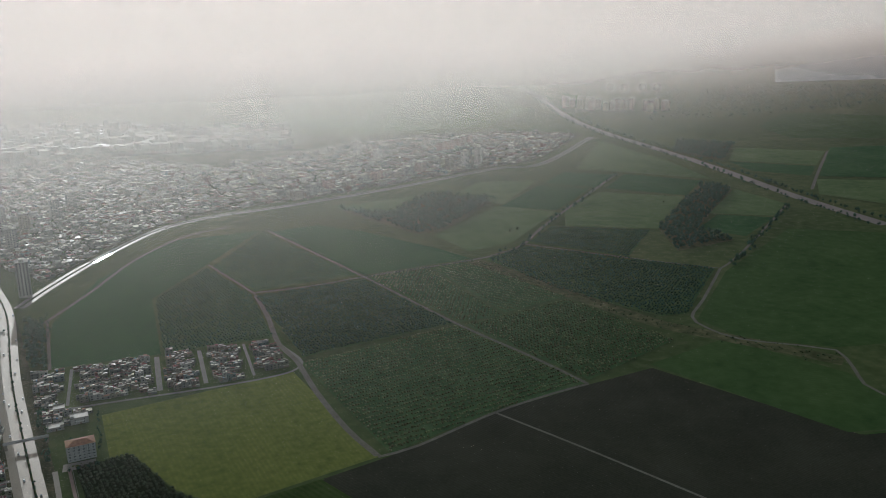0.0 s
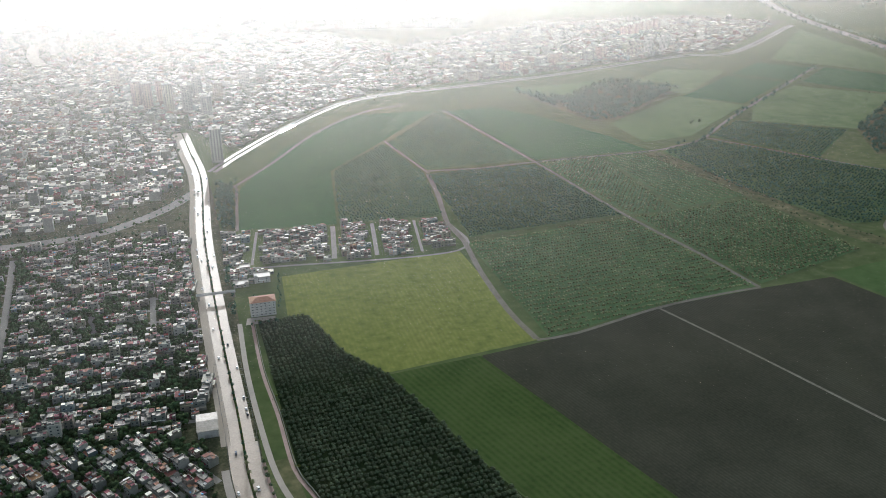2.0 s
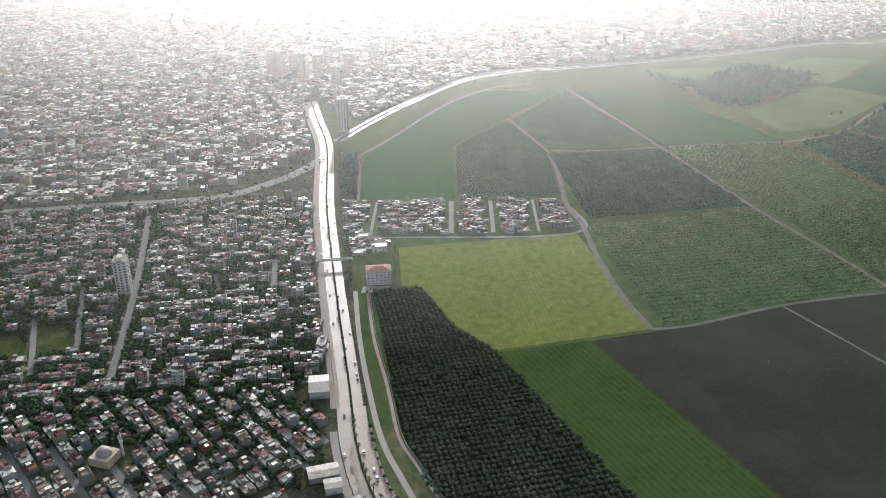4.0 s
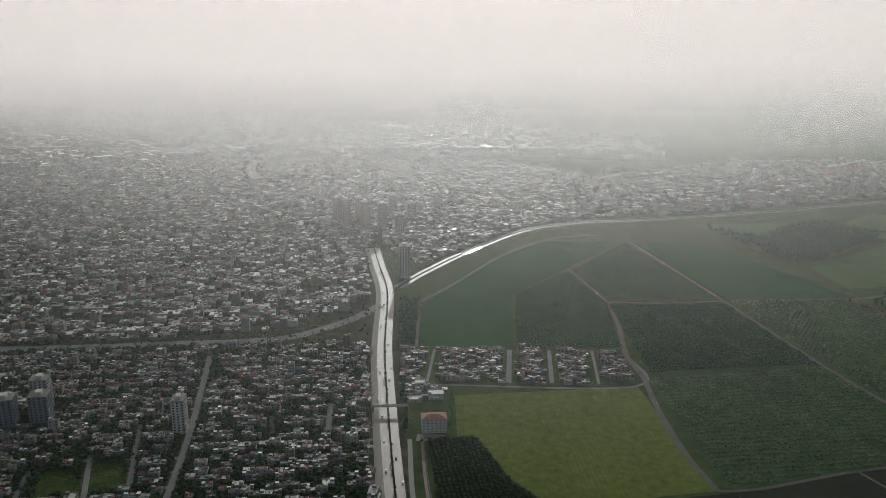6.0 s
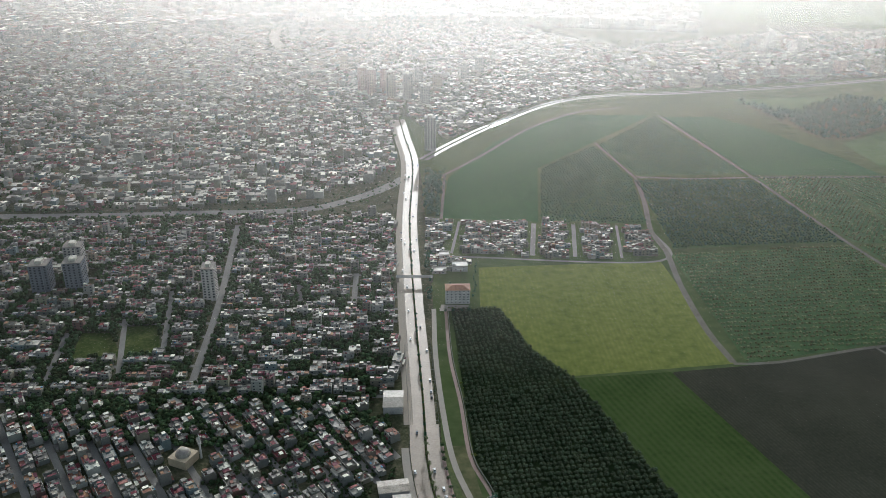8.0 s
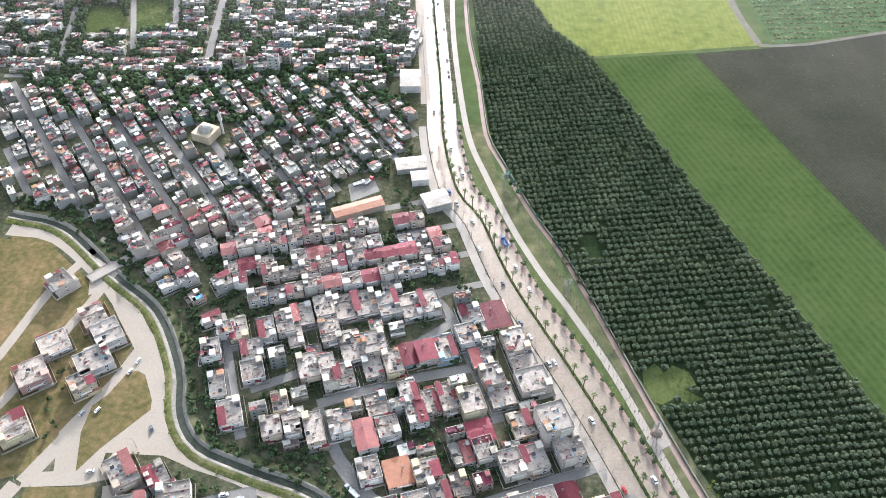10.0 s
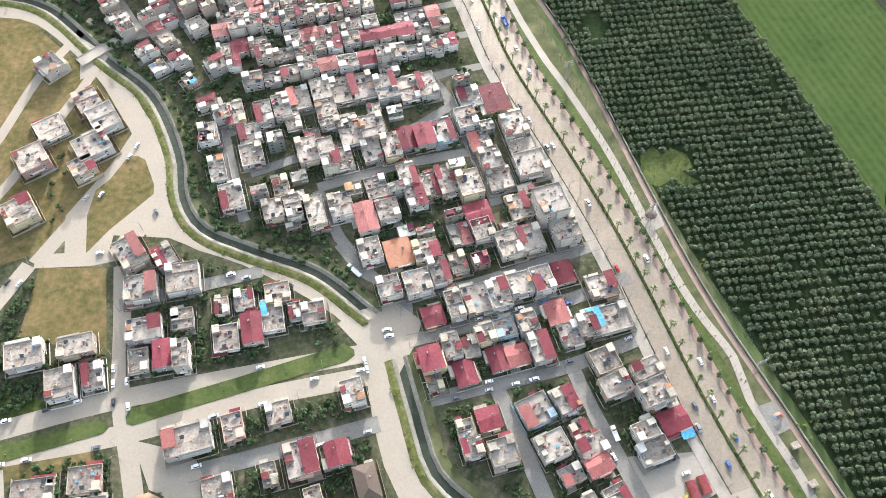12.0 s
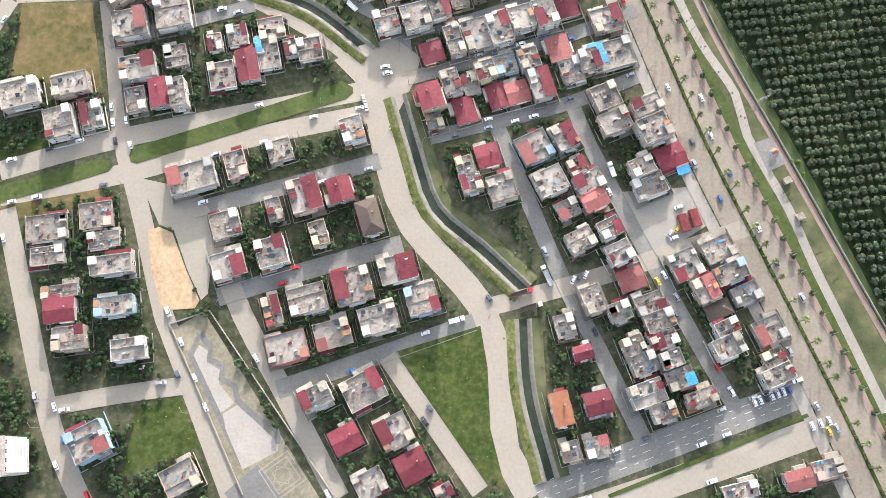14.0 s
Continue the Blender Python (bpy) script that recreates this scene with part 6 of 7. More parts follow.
# ---- trees ----
def clump(rng, r, squash=0.8):
    """An uneven tuft: a low-poly blob with pushed-out corners."""
    t = (1 + 5 ** 0.5) / 2
    base = [(-1, t, 0), (1, t, 0), (-1, -t, 0), (1, -t, 0), (0, -1, t), (0, 1, t), (0, -1, -t), (0, 1, -t), (t, 0, -1), (t, 0, 1), (-t, 0, -1), (-t, 0, 1)]
    f = [(0, 11, 5), (0, 5, 1), (0, 1, 7), (0, 7, 10), (0, 10, 11), (1, 5, 9), (5, 11, 4), (11, 10, 2), (10, 7, 6), (7, 1, 8), (3, 9, 4), (3, 4, 2), (3, 2, 6), (3, 6, 8), (3, 8, 9), (4, 9, 5), (2, 4, 11), (6, 2, 10), (8, 6, 7), (9, 8, 1)]
    v = [Vector(p).normalized() * r * rng.uniform(0.8, 1.15) for p in base]
    return [(p.x, p.y, p.z * squash) for p in v], f


def crown_arrays(rng, radius, height, clumps, leaves, base=0.5, leaf=1.0):
    """Vertices and triangles of one crown: several tufts and loose sprays of leaves round them."""
    V, F = [], []
    for k in range(clumps):
        a, q = rng.uniform(0, 6.28), radius * 0.62 * math.sqrt(rng.random())
        c = (q * math.cos(a), q * math.sin(a), base + height * rng.uniform(0.25, 0.75))
        v, f = clump(rng, radius * (0.75 if clumps == 1 else 0.55))
        F += [tuple(i + len(V) for i in t) for t in f]
        V += [(c[0] + p[0], c[1] + p[1], max(0.15, c[2] + p[2])) for p in v]
    for k in range(leaves):
        d = Vector((rng.gauss(0, 1), rng.gauss(0, 1), rng.gauss(0.35, 0.8))).normalized()
        p = Vector((d.x * radius, d.y * radius, base + height * 0.5 + d.z * height * 0.55)) * rng.uniform(0.85, 1.08)
        e, g_ = d.orthogonal().normalized() * radius * 0.32 * leaf, d * radius * 0.22 * leaf
        h_ = d.cross(e).normalized() * radius * 0.26 * leaf
        F.append((len(V), len(V) + 1, len(V) + 2))
        V += [tuple(p - e - h_), tuple(p + e - h_ * 0.4 + g_), tuple(p + h_ + g_ * rng.uniform(-1, 1))]
    return np.array(V), np.array(F)


def forest(name, spots, kinds, material, label, category="trees", drape=False):
    """Joins one crown per spot (x, y, size) into one mesh."""
    r = np.random.RandomState(5)
    vs, fs, n = [], [], 0
    for x, y, s in spots:
        V, F = kinds[r.randint(len(kinds))]
        a = r.uniform(0, 6.28)
        c, q = math.cos(a), math.sin(a)
        w = np.stack([(V[:, 0] * c - V[:, 1] * q) * s + x, (V[:, 0] * q + V[:, 1] * c) * s + y, V[:, 2] * s * r.uniform(0.85, 1.15)], 1)
        if drape:
            w = np.array([far(*p) for p in w])
        vs.append(w)
        fs.append(F + n)
        n += len(V)
    me = bpy.data.meshes.new(name)
    me.from_pydata(np.concatenate(vs).tolist(), [], np.concatenate(fs).tolist())
    me.materials.append(material)
    return tagged(new(name, me), label, category, "", "stuff")


def rows_in(poly, turn, row, space, rng, jitter=0.25, miss=0.03):
    c, s = math.cos(radians(turn)), math.sin(radians(turn))
    uv = [(x * c + y * s, -x * s + y * c) for x, y in poly]
    u0, u1, v0, v1 = min(p[0] for p in uv), max(p[0] for p in uv), min(p[1] for p in uv), max(p[1] for p in uv)
    v = v0
    while v < v1:
        u = u0
        while u < u1:
            uu, vv = u + rng.gauss(0, jitter), v + rng.gauss(0, jitter)
            x, y = uu * c - vv * s, uu * s + vv * c
            if rng.random() > miss and inside(x, y, poly):
                yield x, y
            u += space
        v += row


rng = random.Random(3)
K_NEAR = [crown_arrays(rng, 1.9, 2.6, 6, 44, 0.4, 0.36) for _ in range(6)]
K_MID = [crown_arrays(rng, 1.9, 2.6, 3, 14, 0.4, 0.6) for _ in range(6)]
K_FAR = [crown_arrays(rng, 2.1, 2.8, 1, 5, 0.4, 0.6) for _ in range(5)]
K_TALL = [crown_arrays(rng, 3.0, 8.0, 6, 26, 1.5) for _ in range(5)]
K_CYPRESS = [crown_arrays(rng, 1.3, 10.0, 6, 20, 0.8) for _ in range(4)]

GLADE = [(70, 412), (78, 424), (66, 438), (58, 428)]
GLADE_S = [(94, 303), (93, 322), (101, 330), (106, 324), (112, 329), (121, 325), (124, 316), (117, 312), (127, 306), (119, 302), (110, 305), (103, 300)]
spots = [(x, y, rng.uniform(1.02, 1.3)) for x, y in rows_in(ORCHARD, 10.6, 5.7, 4.5, rng, 0.22, 0.02)
         if y > -40 and x < 300 and not inside(x, y, GLADE) and not inside(x, y, GLADE_S)]
patch("grass_glade", GLADE_S, M_GLADE, "bright yellow-green weeds in a gap of the orchard", "grass", 0.075)
forest("grass_tufts", [(x, y, rng.uniform(0.1, 0.3)) for x, y in rows_in(GLADE_S, 10, 2.0, 2.0, rng, 0.8, 0.4)], K_MID, M_WEED, "tall weeds in a gap of the orchard", "grass")
forest("orchard_trees", [s for s in spots if s[1] < 640], K_NEAR, M_LEAF, "rows of round dark green citrus trees", "orchard")
forest("orchard_trees", [s for s in spots if s[1] >= 640], K_MID, M_LEAF, "rows of round dark green citrus trees", "orchard")
for pts, turn, row, space, mat, size, lab in (
        (CROP_A, 8, 4.6, 4.0, M_LEAF_DARK, 0.95, "dense dark green grove in rows"),
        (CROP_B, 8, 8.0, 3.4, M_LEAF_PALE, 0.85, "pale green orchard rows with bare soil between"),
        (CROP_C, -30, 6.8, 5.0, M_LEAF_PALE, 0.95, "uneven pale green orchard"),
        (CROP_C2, -62, 9.0, 3.6, M_LEAF_PALE, 0.8, "widely spaced hedge-like orchard rows"),
        (CROP_C3, 12, 6.4, 5.0, M_LEAF_PALE, 1.0, "mottled olive green orchard"),
        (CROP_E, 10, 6.2, 4.5, M_LEAF_DARK, 0.8, "dark green young orchard rows"),
        (CROP_F, 10, 5.6, 4.2, M_LEAF_DARK, 0.85, "dark green young orchard rows"),
        (ORCHARD_NE, -50, 7.0, 4.4, M_LEAF_DARK, 1.05, "dark orchard rows beside a dirt track"),
        (ORCHARD_NF, -48, 6.0, 5.0, M_LEAF_DARK, 1.0, "dark dense orchard")):
    forest("orchard_trees", [(x, y, size * rng.uniform(0.8, 1.2)) for x, y in rows_in(pts, turn, row, space, rng, 0.2, 0.03)], K_FAR, mat, lab, "orchard")

# woods, hedges and tree lines of the plain
for pts, gap in ((WOOD_A, 7.0), (WOOD_B, 8.0), (WOOD_D, 8.0)):
    forest("wood", [(x, y, rng.uniform(0.7, 1.3)) for x, y in rows_in(pts, rng.uniform(0, 90), gap, gap, rng, 2.5, 0.25)], K_TALL, M_LEAF_DARK, "dark wood of mixed trees", "wood")
line_spots = []
for pts, off, gap in ((HIGHWAY, -24, 9), (HIGHWAY, 24, 10), (TRACK_G[3:], 6, 9), (TRACK_D[4:], 5, 14)):
    ln = offset_line(smooth(pts, gap), off)
    line_spots += [(x + rng.gauss(0, 4), y + rng.gauss(0, 4), rng.uniform(0.5, 1.2)) for x, y in ln if rng.random() < 0.85]
forest("tree_line", line_spots, K_TALL, M_LEAF_DARK, "dark trees lining the motorway and farm tracks", "trees", True)
forest("hedge_row", [(x + rng.gauss(0, 0.5), y + rng.gauss(0, 0.5), rng.uniform(0.5, 0.9)) for pts, off in ((TRACK_D[:4], 4), (TRACK_G[:3], 4), (TRACK_C[:2], -5)) for x, y in offset_line(smooth(pts, 6), off)], K_FAR, M_LEAF_DARK, "low hedge along a farm track", "hedge")
forest("far_wood", [(x, y, rng.uniform(1.6, 3.2)) for pts in (WOOD_C, FAR_WOOD) for x, y in rows_in(pts, 20, 30, 30, rng, 9, 0.3)], K_FAR, M_LEAF_DARK, "far dark woods in haze", "wood", True)
scrub = [(x + rng.gauss(0, 9), y + rng.gauss(0, 9), rng.uniform(0.4, 1.0)) for x, y in smooth([(560, 1212), (592, 1120), (632, 985), (672, 870), (722, 800), (800, 690)], 3.0)]
forest("scrub", scrub, K_FAR, M_BUSH, "scrub along a ditch", "bushes")
forest("scrub", [(x, y, rng.uniform(0.4, 1.1)) for x, y in ((690, 1340), (700, 1352), (708, 1344), (1010, 1500), (1080, 1420), (1120, 1470), (900, 1440))], K_TALL, M_BUSH, "single dark trees in the fields", "trees")

# greenery in the quarter and the town
yard, town_trees = [], []
rng = random.Random(8)
for _ in range(46000):
    x, y = rng.uniform(-260, 200), rng.uniform(-50, 560)
    if x > 185 - y * 0.47 or not is_free(x, y, 1.0):
        continue
    if x < -150 - 0.1 * y and y > 215 and rng.random() < 0.9:
        continue
    if noise.noise(Vector((x * 0.03, y * 0.03, 1.0))) > -0.35 and rng.random() < (0.75 if y < 215 else 0.45):
        yard.append((x, y, rng.uniform(0.4, 1.15)))
forest("garden_trees", yard, K_NEAR, M_BUSH, "small dark green garden trees and shrubs between houses", "trees")
for _ in range(5200):
    y = 560 + 1800 * rng.random()
    x = rng.uniform(-0.62 * y - 60, 40 if y < 1500 else 900)
    if y > 1480 and x > -60 + (y - 1480) * 2.0:
        continue
    if x > -75 - (y - 560) * 0.1 and y < 1480:
        continue
    if is_free(x, y, 3.0) or y > 1000:
        town_trees.append((x, y, rng.uniform(0.6, 1.7)))
for _ in range(40000):
    x, y = rng.uniform(-600, -70), rng.uniform(540, 1010)
    if x > -0.68 * y and x < -75 - (y - 560) * 0.1 and is_free(x, y, 0.5):
        town_trees.append((x, y, rng.uniform(0.7, 1.6)))
for _ in range(26000):
    y = 1000 + 1400 * rng.random()
    x = rng.uniform(-0.62 * y - 60, 1300)
    if any(inside(x, y, poly) for _, poly in LINES) and is_free(x, y, 3.0) and noise.noise(Vector((x * 0.006, y * 0.006, 5.0))) > -0.25:
        town_trees.append((x, y, rng.uniform(0.7, 1.6)))
forest("town_trees", town_trees, K_FAR, M_BUSH, "dark trees scattered between the houses of the town", "trees")
bank = []
for pts in (CANAL_N, CANAL_M, CANAL_S):
    for x, y in offset_line(smooth(pts, 0.7), 6.3):
        if noise.noise(Vector((x * 0.05, y * 0.05, 2.0))) > -0.2:
            bank.append((x + rng.gauss(0, 1.1), y + rng.gauss(0, 1.1), rng.uniform(0.12, 0.45)))
    for x, y in offset_line(smooth(pts, 2.5), -8.5):
        if rng.random() < 0.6:
            bank.append((x + rng.gauss(0, 1.5), y + rng.gauss(0, 1.5), rng.uniform(0.15, 0.55)))
forest("bank_weeds", bank, K_MID, M_WEED, "yellow-green weeds and shrubs on the canal banks", "weeds")
thicket = []
for x, y in offset_line(smooth(CANAL_N, 2.0), -7.5) + offset_line(smooth(CANAL_N, 2.2), -11.5) + offset_line(smooth(CANAL_N, 2.2), -15.5) + offset_line(smooth(CANAL_N, 2.5), -20.0):
    if (is_free(x, y, 1.0) or min(math.hypot(x - a, y - b) for a, b in CANAL_CELLS) < 9) and x < -60 and rng.random() < 0.8:
        thicket.append((x + rng.gauss(0, 2), y + rng.gauss(0, 2), rng.uniform(0.7, 1.3)))
forest("thicket", thicket, K_NEAR, M_BUSH, "dark thicket of trees beside the canal", "trees")
for pts in (ISLAND_A, ISLAND_B, PARK, LOT_NW, PARK_NW, LOT_GREEN):
    tufts = [(x, y, rng.uniform(0.08, 0.3)) for x, y in rows_in(pts, 30, 4, 4, rng, 1.5, 0.6)]
    if tufts:
        forest("grass_tufts", tufts, K_MID, M_WEED, "weeds and tufts in the grass", "grass")
avenue_trees = [(x, y, rng.uniform(0.6, 1.0)) for o in (-7.5, 7.5) for x, y in offset_line(smooth(AVENUE_W, 11), o)]
forest("avenue_trees", avenue_trees, K_FAR, M_LEAF_DARK, "small round trees along the avenue", "trees")
forest("median_hedge", [(x + rng.gauss(0, 0.2), y, rng.uniform(0.3, 0.55)) for x, y in smooth(BOUL, 3.2)], K_MID, M_BUSH, "low planted hedge on the boulevard's median", "hedge")
forest("median_trees", [(x + rng.gauss(0, 0.3), y + rng.gauss(0, 2), rng.uniform(0.28, 0.55)) for x, y in smooth([p for p in BOUL if 560 < p[1] < 1330], 9.0) if rng.random() < 0.8], K_TALL, M_LEAF_DARK, "small dark trees on the boulevard's median", "trees")
GROVE = [(-82, 1022), (-64, 1020), (-66, 1100), (-70, 1185), (-92, 1190), (-90, 1100)]
forest("grove", [(x, y, rng.uniform(0.7, 1.2)) for x, y in rows_in(GROVE, 5, 6.0, 6.0, rng, 1.5, 0.1)], K_TALL, M_LEAF_DARK, "dark grove of trees beside the boulevard", "trees")
forest("cypress_trees", [(x, y, rng.uniform(0.9, 1.3)) for x, y in ((-15, 800), (-14, 812), (-13, 826), (-15, 840), (-14, 856), (-14, 868), (-64, 1120), (-62, 1135), (-66, 1150), (-64, 1165), (-68, 1180), (-66, 1195), (-72, 1105), (-338, 1040), (-342, 1043), (-350, 1040), (-333, 1044))], K_CYPRESS, M_LEAF_DARK, "tall dark cypress trees", "trees")
forest("roadside_trees", [(-68, 892, 1.1), (-69, 880, 0.9), (-68, 868, 1.0), (-67, 905, 0.8), (-61, 806, 1.2), (-60, 796, 0.9), (8, 490, 1.0), (12, 482, 0.9), (16, 474, 0.7), (-34, 772, 0.5), (-26, 772, 0.55), (-18, 773, 0.6), (-42, 772, 0.45), (-62, 838, 0.6), (-40, 830, 0.5), (30, 452, 0.4), (44, 424, 0.5), (-62, 860, 0.7), (-60, 880, 0.6), (-64, 900, 0.6), (-66, 930, 0.6), (-70, 960, 0.6)], K_TALL, M_LEAF_DARK, "dark broad trees beside the footpath and school", "trees")
rocks = [(x + rng.gauss(0, 3), y + rng.gauss(0, 3), rng.uniform(0.35, 0.8)) for x, y in offset_line([p for p in ORCHARD_EDGE_W], -1.0) for _ in range(6)]
forest("scrub", rocks, K_MID, M_WEED, "weeds along the orchard wall", "weeds")


# palms on the boulevard's median
def palm_mesh(seed):
    r = random.Random(seed)
    t, c = Geo(), Geo()
    pts = [(0, 0, 0), (0.08, 0.03, 2.6), (0.1, 0.1, 5.2), (0.05, 0.12, 7.6)]
    for a, b, r0, r1 in zip(pts, pts[1:], (0.28, 0.22, 0.19), (0.22, 0.19, 0.24)):
        t.tube(a, b, r0, r1, 7)
    for k in range(22):
        a, up = 2.4 * k, r.uniform(0.0, 1.0)
        dx, dy = math.cos(a), math.sin(a)
        ln = r.uniform(1.7, 2.4)
        prev = None
        for s in range(4):
            q = s / 3
            o, z = ln * q * (0.65 + 0.35 * (1 - up)), 7.6 + up * 1.3 * math.sin(q * 2.2) - (1.1 - up) * 1.4 * q * q
            w = 0.32 * (1 - q) ** 0.6 * (0.5 if s == 0 else 1) + 0.03
            cur = ((dx * o - dy * w + 0.05, dy * o + dx * w + 0.12, z - 0.12), (dx * o + 0.05, dy * o + 0.12, z), (dx * o + dy * w + 0.05, dy * o - dx * w + 0.12, z - 0.12))
            if prev:
                c.face((prev[0], prev[1], cur[1], cur[0]))
                c.face((prev[1], prev[2], cur[2], cur[1]))
            prev = cur
    return t.mesh("trunk", M_BARK), c.mesh("crown", M_PALM)


PALMS = []
for k in range(3):
    tm, cm = palm_mesh(k)
    ob = thing("palm_tree", "slender fan palm with a shaggy green crown on the median", "palm", None, "palms along the boulevard")
    part("trunk", tm, None, ob)
    part("crown", cm, None, ob)
    PALMS.append(ob)
n = 0
rng = random.Random(4)
for x, y in smooth([p for p in BOUL if p[1] < 560], 9.2):
    m = pose(x + rng.gauss(0, 0.2), y + rng.gauss(0, 0.8), 0.2, 0, 0, rng.uniform(0, 360)) @ Matrix.Scale(rng.uniform(1.05, 1.4), 4)
    if n < 3:
        PALMS[n].matrix_basis = m
    else:
        k = copy_thing(PALMS[n % 3], m)
        k.matrix_basis = m
    n += 1

# clipped round bushes along the reddish paving
BUSH = []
for k in range(3):
    r = random.Random(40 + k)
    V, F = crown_arrays(r, 1.0, 1.3, 5, 30, 0.35)
    me = bpy.data.meshes.new("crown")
    me.from_pydata(V.tolist(), [], F.tolist())
    me.materials.append(M_BUSH)
    g = Geo()
    g.tube((0, 0, 0), (0, 0, 0.9), 0.08, 0.06, 6)
    ob = thing("round_bush", "small clipped round tree beside the pavement", "bush", None, "clipped bushes along the boulevard")
    part("stem", g, M_BARK, ob)
    part("crown", me, None, ob)
    BUSH.append(ob)
for n, (x, y) in enumerate(offset_line(smooth(LOWER, 6.3), 12.8)):
    m = pose(x, y, 0.24, 0, 0, 40 * n) @ Matrix.Scale(rng.uniform(1.35, 1.85), 4)
    if n < 3:
        BUSH[n].matrix_basis = m
    else:
        copy_thing(BUSH[n % 3], m).matrix_basis = m
# young bare trees on the lawn beside the brick path
me = Geo()
me.tube((0, 0, 0), (0.05, 0, 4.6), 0.09, 0.04, 5)
for k in range(5):
    a = 1.3 * k
    me.tube((0.03, 0, 2.6 + 0.4 * k), (0.03 + 0.7 * math.cos(a), 0.7 * math.sin(a), 3.4 + 0.45 * k), 0.035, 0.012, 4)
sap_mesh = me.mesh("trunk", M_BARK)
V, F = crown_arrays(random.Random(77), 0.55, 1.6, 1, 14, 3.0)
sap_crown = bpy.data.meshes.new("crown")
sap_crown.from_pydata(V.tolist(), [], F.tolist())
sap_crown.materials.append(M_BUSH)
for o in (4.5, 8.5):
    for n, (x, y) in enumerate(offset_line(smooth(BRICKWALK[4:] + [(235, 25)], 5.0), o - 1.5 if o < 5 else -3.0 + o)):
        if y < 430 and not (150 < y < 172):
            ob = thing("young_tree", "thin young bare tree planted in the park strip", "tree", pose(x - 6.2, y + rng.gauss(0, 0.6), 0.1, 0, 0, 50 * n), "young trees in the park strip")
            part("trunk", sap_mesh, None, ob)
            if n % 3 == 0:
                part("crown", sap_crown, None, ob)

# ---- larger single buildings ----
def gable_hall(name, label, x, y, w, d, h, turn, wall, roofm, rise=1.6, category="hall"):
    ob = thing(name, label, category, pose(x, y, 0, 0, 0, turn))
    g = Geo()
    g.box((0, 0, 0), (w, d, h))
    part("body", g, wall, ob)
    g = Geo()
    gable(g, w, d, h + 0.02, rise)
    part("roof", g, roofm, ob)
    g = Geo()
    g.box((0, -d / 2 - 0.05, 0.05), (3.4, 0.14, 3.2))
    part("door", g, M_METAL, ob)
    return ob


school = thing("school_building", "pale five-storey block under a dull red-brown hipped roof", "building", pose(-31, 798, 0, 0, 0, 5))
g = Geo()
g.box((0, 0, 0), (25, 15, 15.5))
part("body", g, WALLS[1], school)
g = Geo()
hip(g, 25, 15, 15.52, 2.6)
part("roof", g, M_ROOF_RUST, school)
for f in range(5):
    for k in range(6):
        part("window", WINDOWS[0], None, school, "", pose(-10.4 + 4.16 * k, -7.5, 3.0 * f + 1.2))
patch("yard", [(-48, 774), (-20, 776), (-19, 789), (-47, 788)], M_CONCRETE, "concrete school yard", "yard", 0.06)
for hx, hy, hw, hd, hs in ((-31.8, 873.2, 17, 13, 2), (-52.6, 906.4, 15, 11, 1), (-54.2, 864.5, 16, 11, 1)):
    make_house(random.Random(int(hx * 7 + hy)), hw, hd, hs, 'w', True, False).matrix_basis = pose(hx, hy, 0, 0, 0, 4)
gable_hall("white_hall", "large white hall beside the boulevard", -76, 606, 16, 24, 7, 5, WALLS[1], M_ROOF_WHITE)
gable_hall("workshop", "long workshop under a rusty orange sheet roof", -96, 448, 36, 10, 5, 27, WALLS[2], M_ROOF_ORANGE, 1.2, "workshop")
gable_hall("market_hall", "grey sheet-roofed open hall by the boulevard", -64, 499, 22, 13, 5, 14, M_METAL, M_ROOF_GREY, 0.8)
gable_hall("white_hall", "white sheet-roofed building by the boulevard", -56, 484, 12, 10, 6, 12, WALLS[1], M_ROOF_WHITE, 0.6)
gable_hall("white_hall", "white flat-gabled store by the boulevard", -42, 460, 18, 15, 6, 25, WALLS[3], M_ROOF_WHITE, 0.8)
patch("yard", [(-108, 476), (-91, 487), (-84, 471), (-103, 458)], M_ASPHALT, "asphalt works yard with lorries", "yard", 0.06)
mosque = thing("mosque", "small mosque with a pale dome and minaret", "mosque", pose(-226, 523, 0, 0, 0, -20))
g = Geo()
g.box((0, 0, 0), (16, 16, 7))
part("body", g, WALLS[5], mosque)
g = Geo()
for a in range(5):
    r0, r1, z0, z1 = (6 * math.cos(a * 0.314), 6 * math.cos((a + 1) * 0.314), 7.02 + 5 * math.sin(a * 0.314), 7.02 + 5 * math.sin((a + 1) * 0.314))
    g.tube((0, 0, z0), (0, 0, z1), r0, max(0.05, r1), 20, 0, a == 4)
part("dome", g, M_ROOF_WHITE, mosque)
g = Geo()
g.tube((9, 9, 0), (9, 9, 18), 0.9, 0.8, 10)
g.tube((9, 9, 13), (9, 9, 13.8), 1.4, 1.4, 10)
g.tube((9, 9, 18), (9, 9, 22), 0.8, 0.05, 10)
part("minaret", g, WALLS[1], mosque)
bridge = thing("footbridge", "steel footbridge over the boulevard", "bridge", pose(-79, 838, 0, 0, 0, 5))
g = Geo()
g.box((0, 0, 5.6), (40, 3, 0.5), 0, 0, 1.0, True)
part("deck", g, M_METAL, bridge)
for s in (-1, 1):
    g = Geo()
    g.box((0, s * 1.45, 6.1), (40, 0.1, 1.2))
    part("railing", g, M_METAL, bridge)
    g = Geo()
    g.box((s * 18, 0, 0), (3, 3, 5.6))
    part("stair_tower", g, M_CONCRETE, bridge)
flats = thing("apartment_block", "long white apartment block with rows of balconies", "building", pose(-203, -14, 0, 0, 0, 10))
g = Geo()
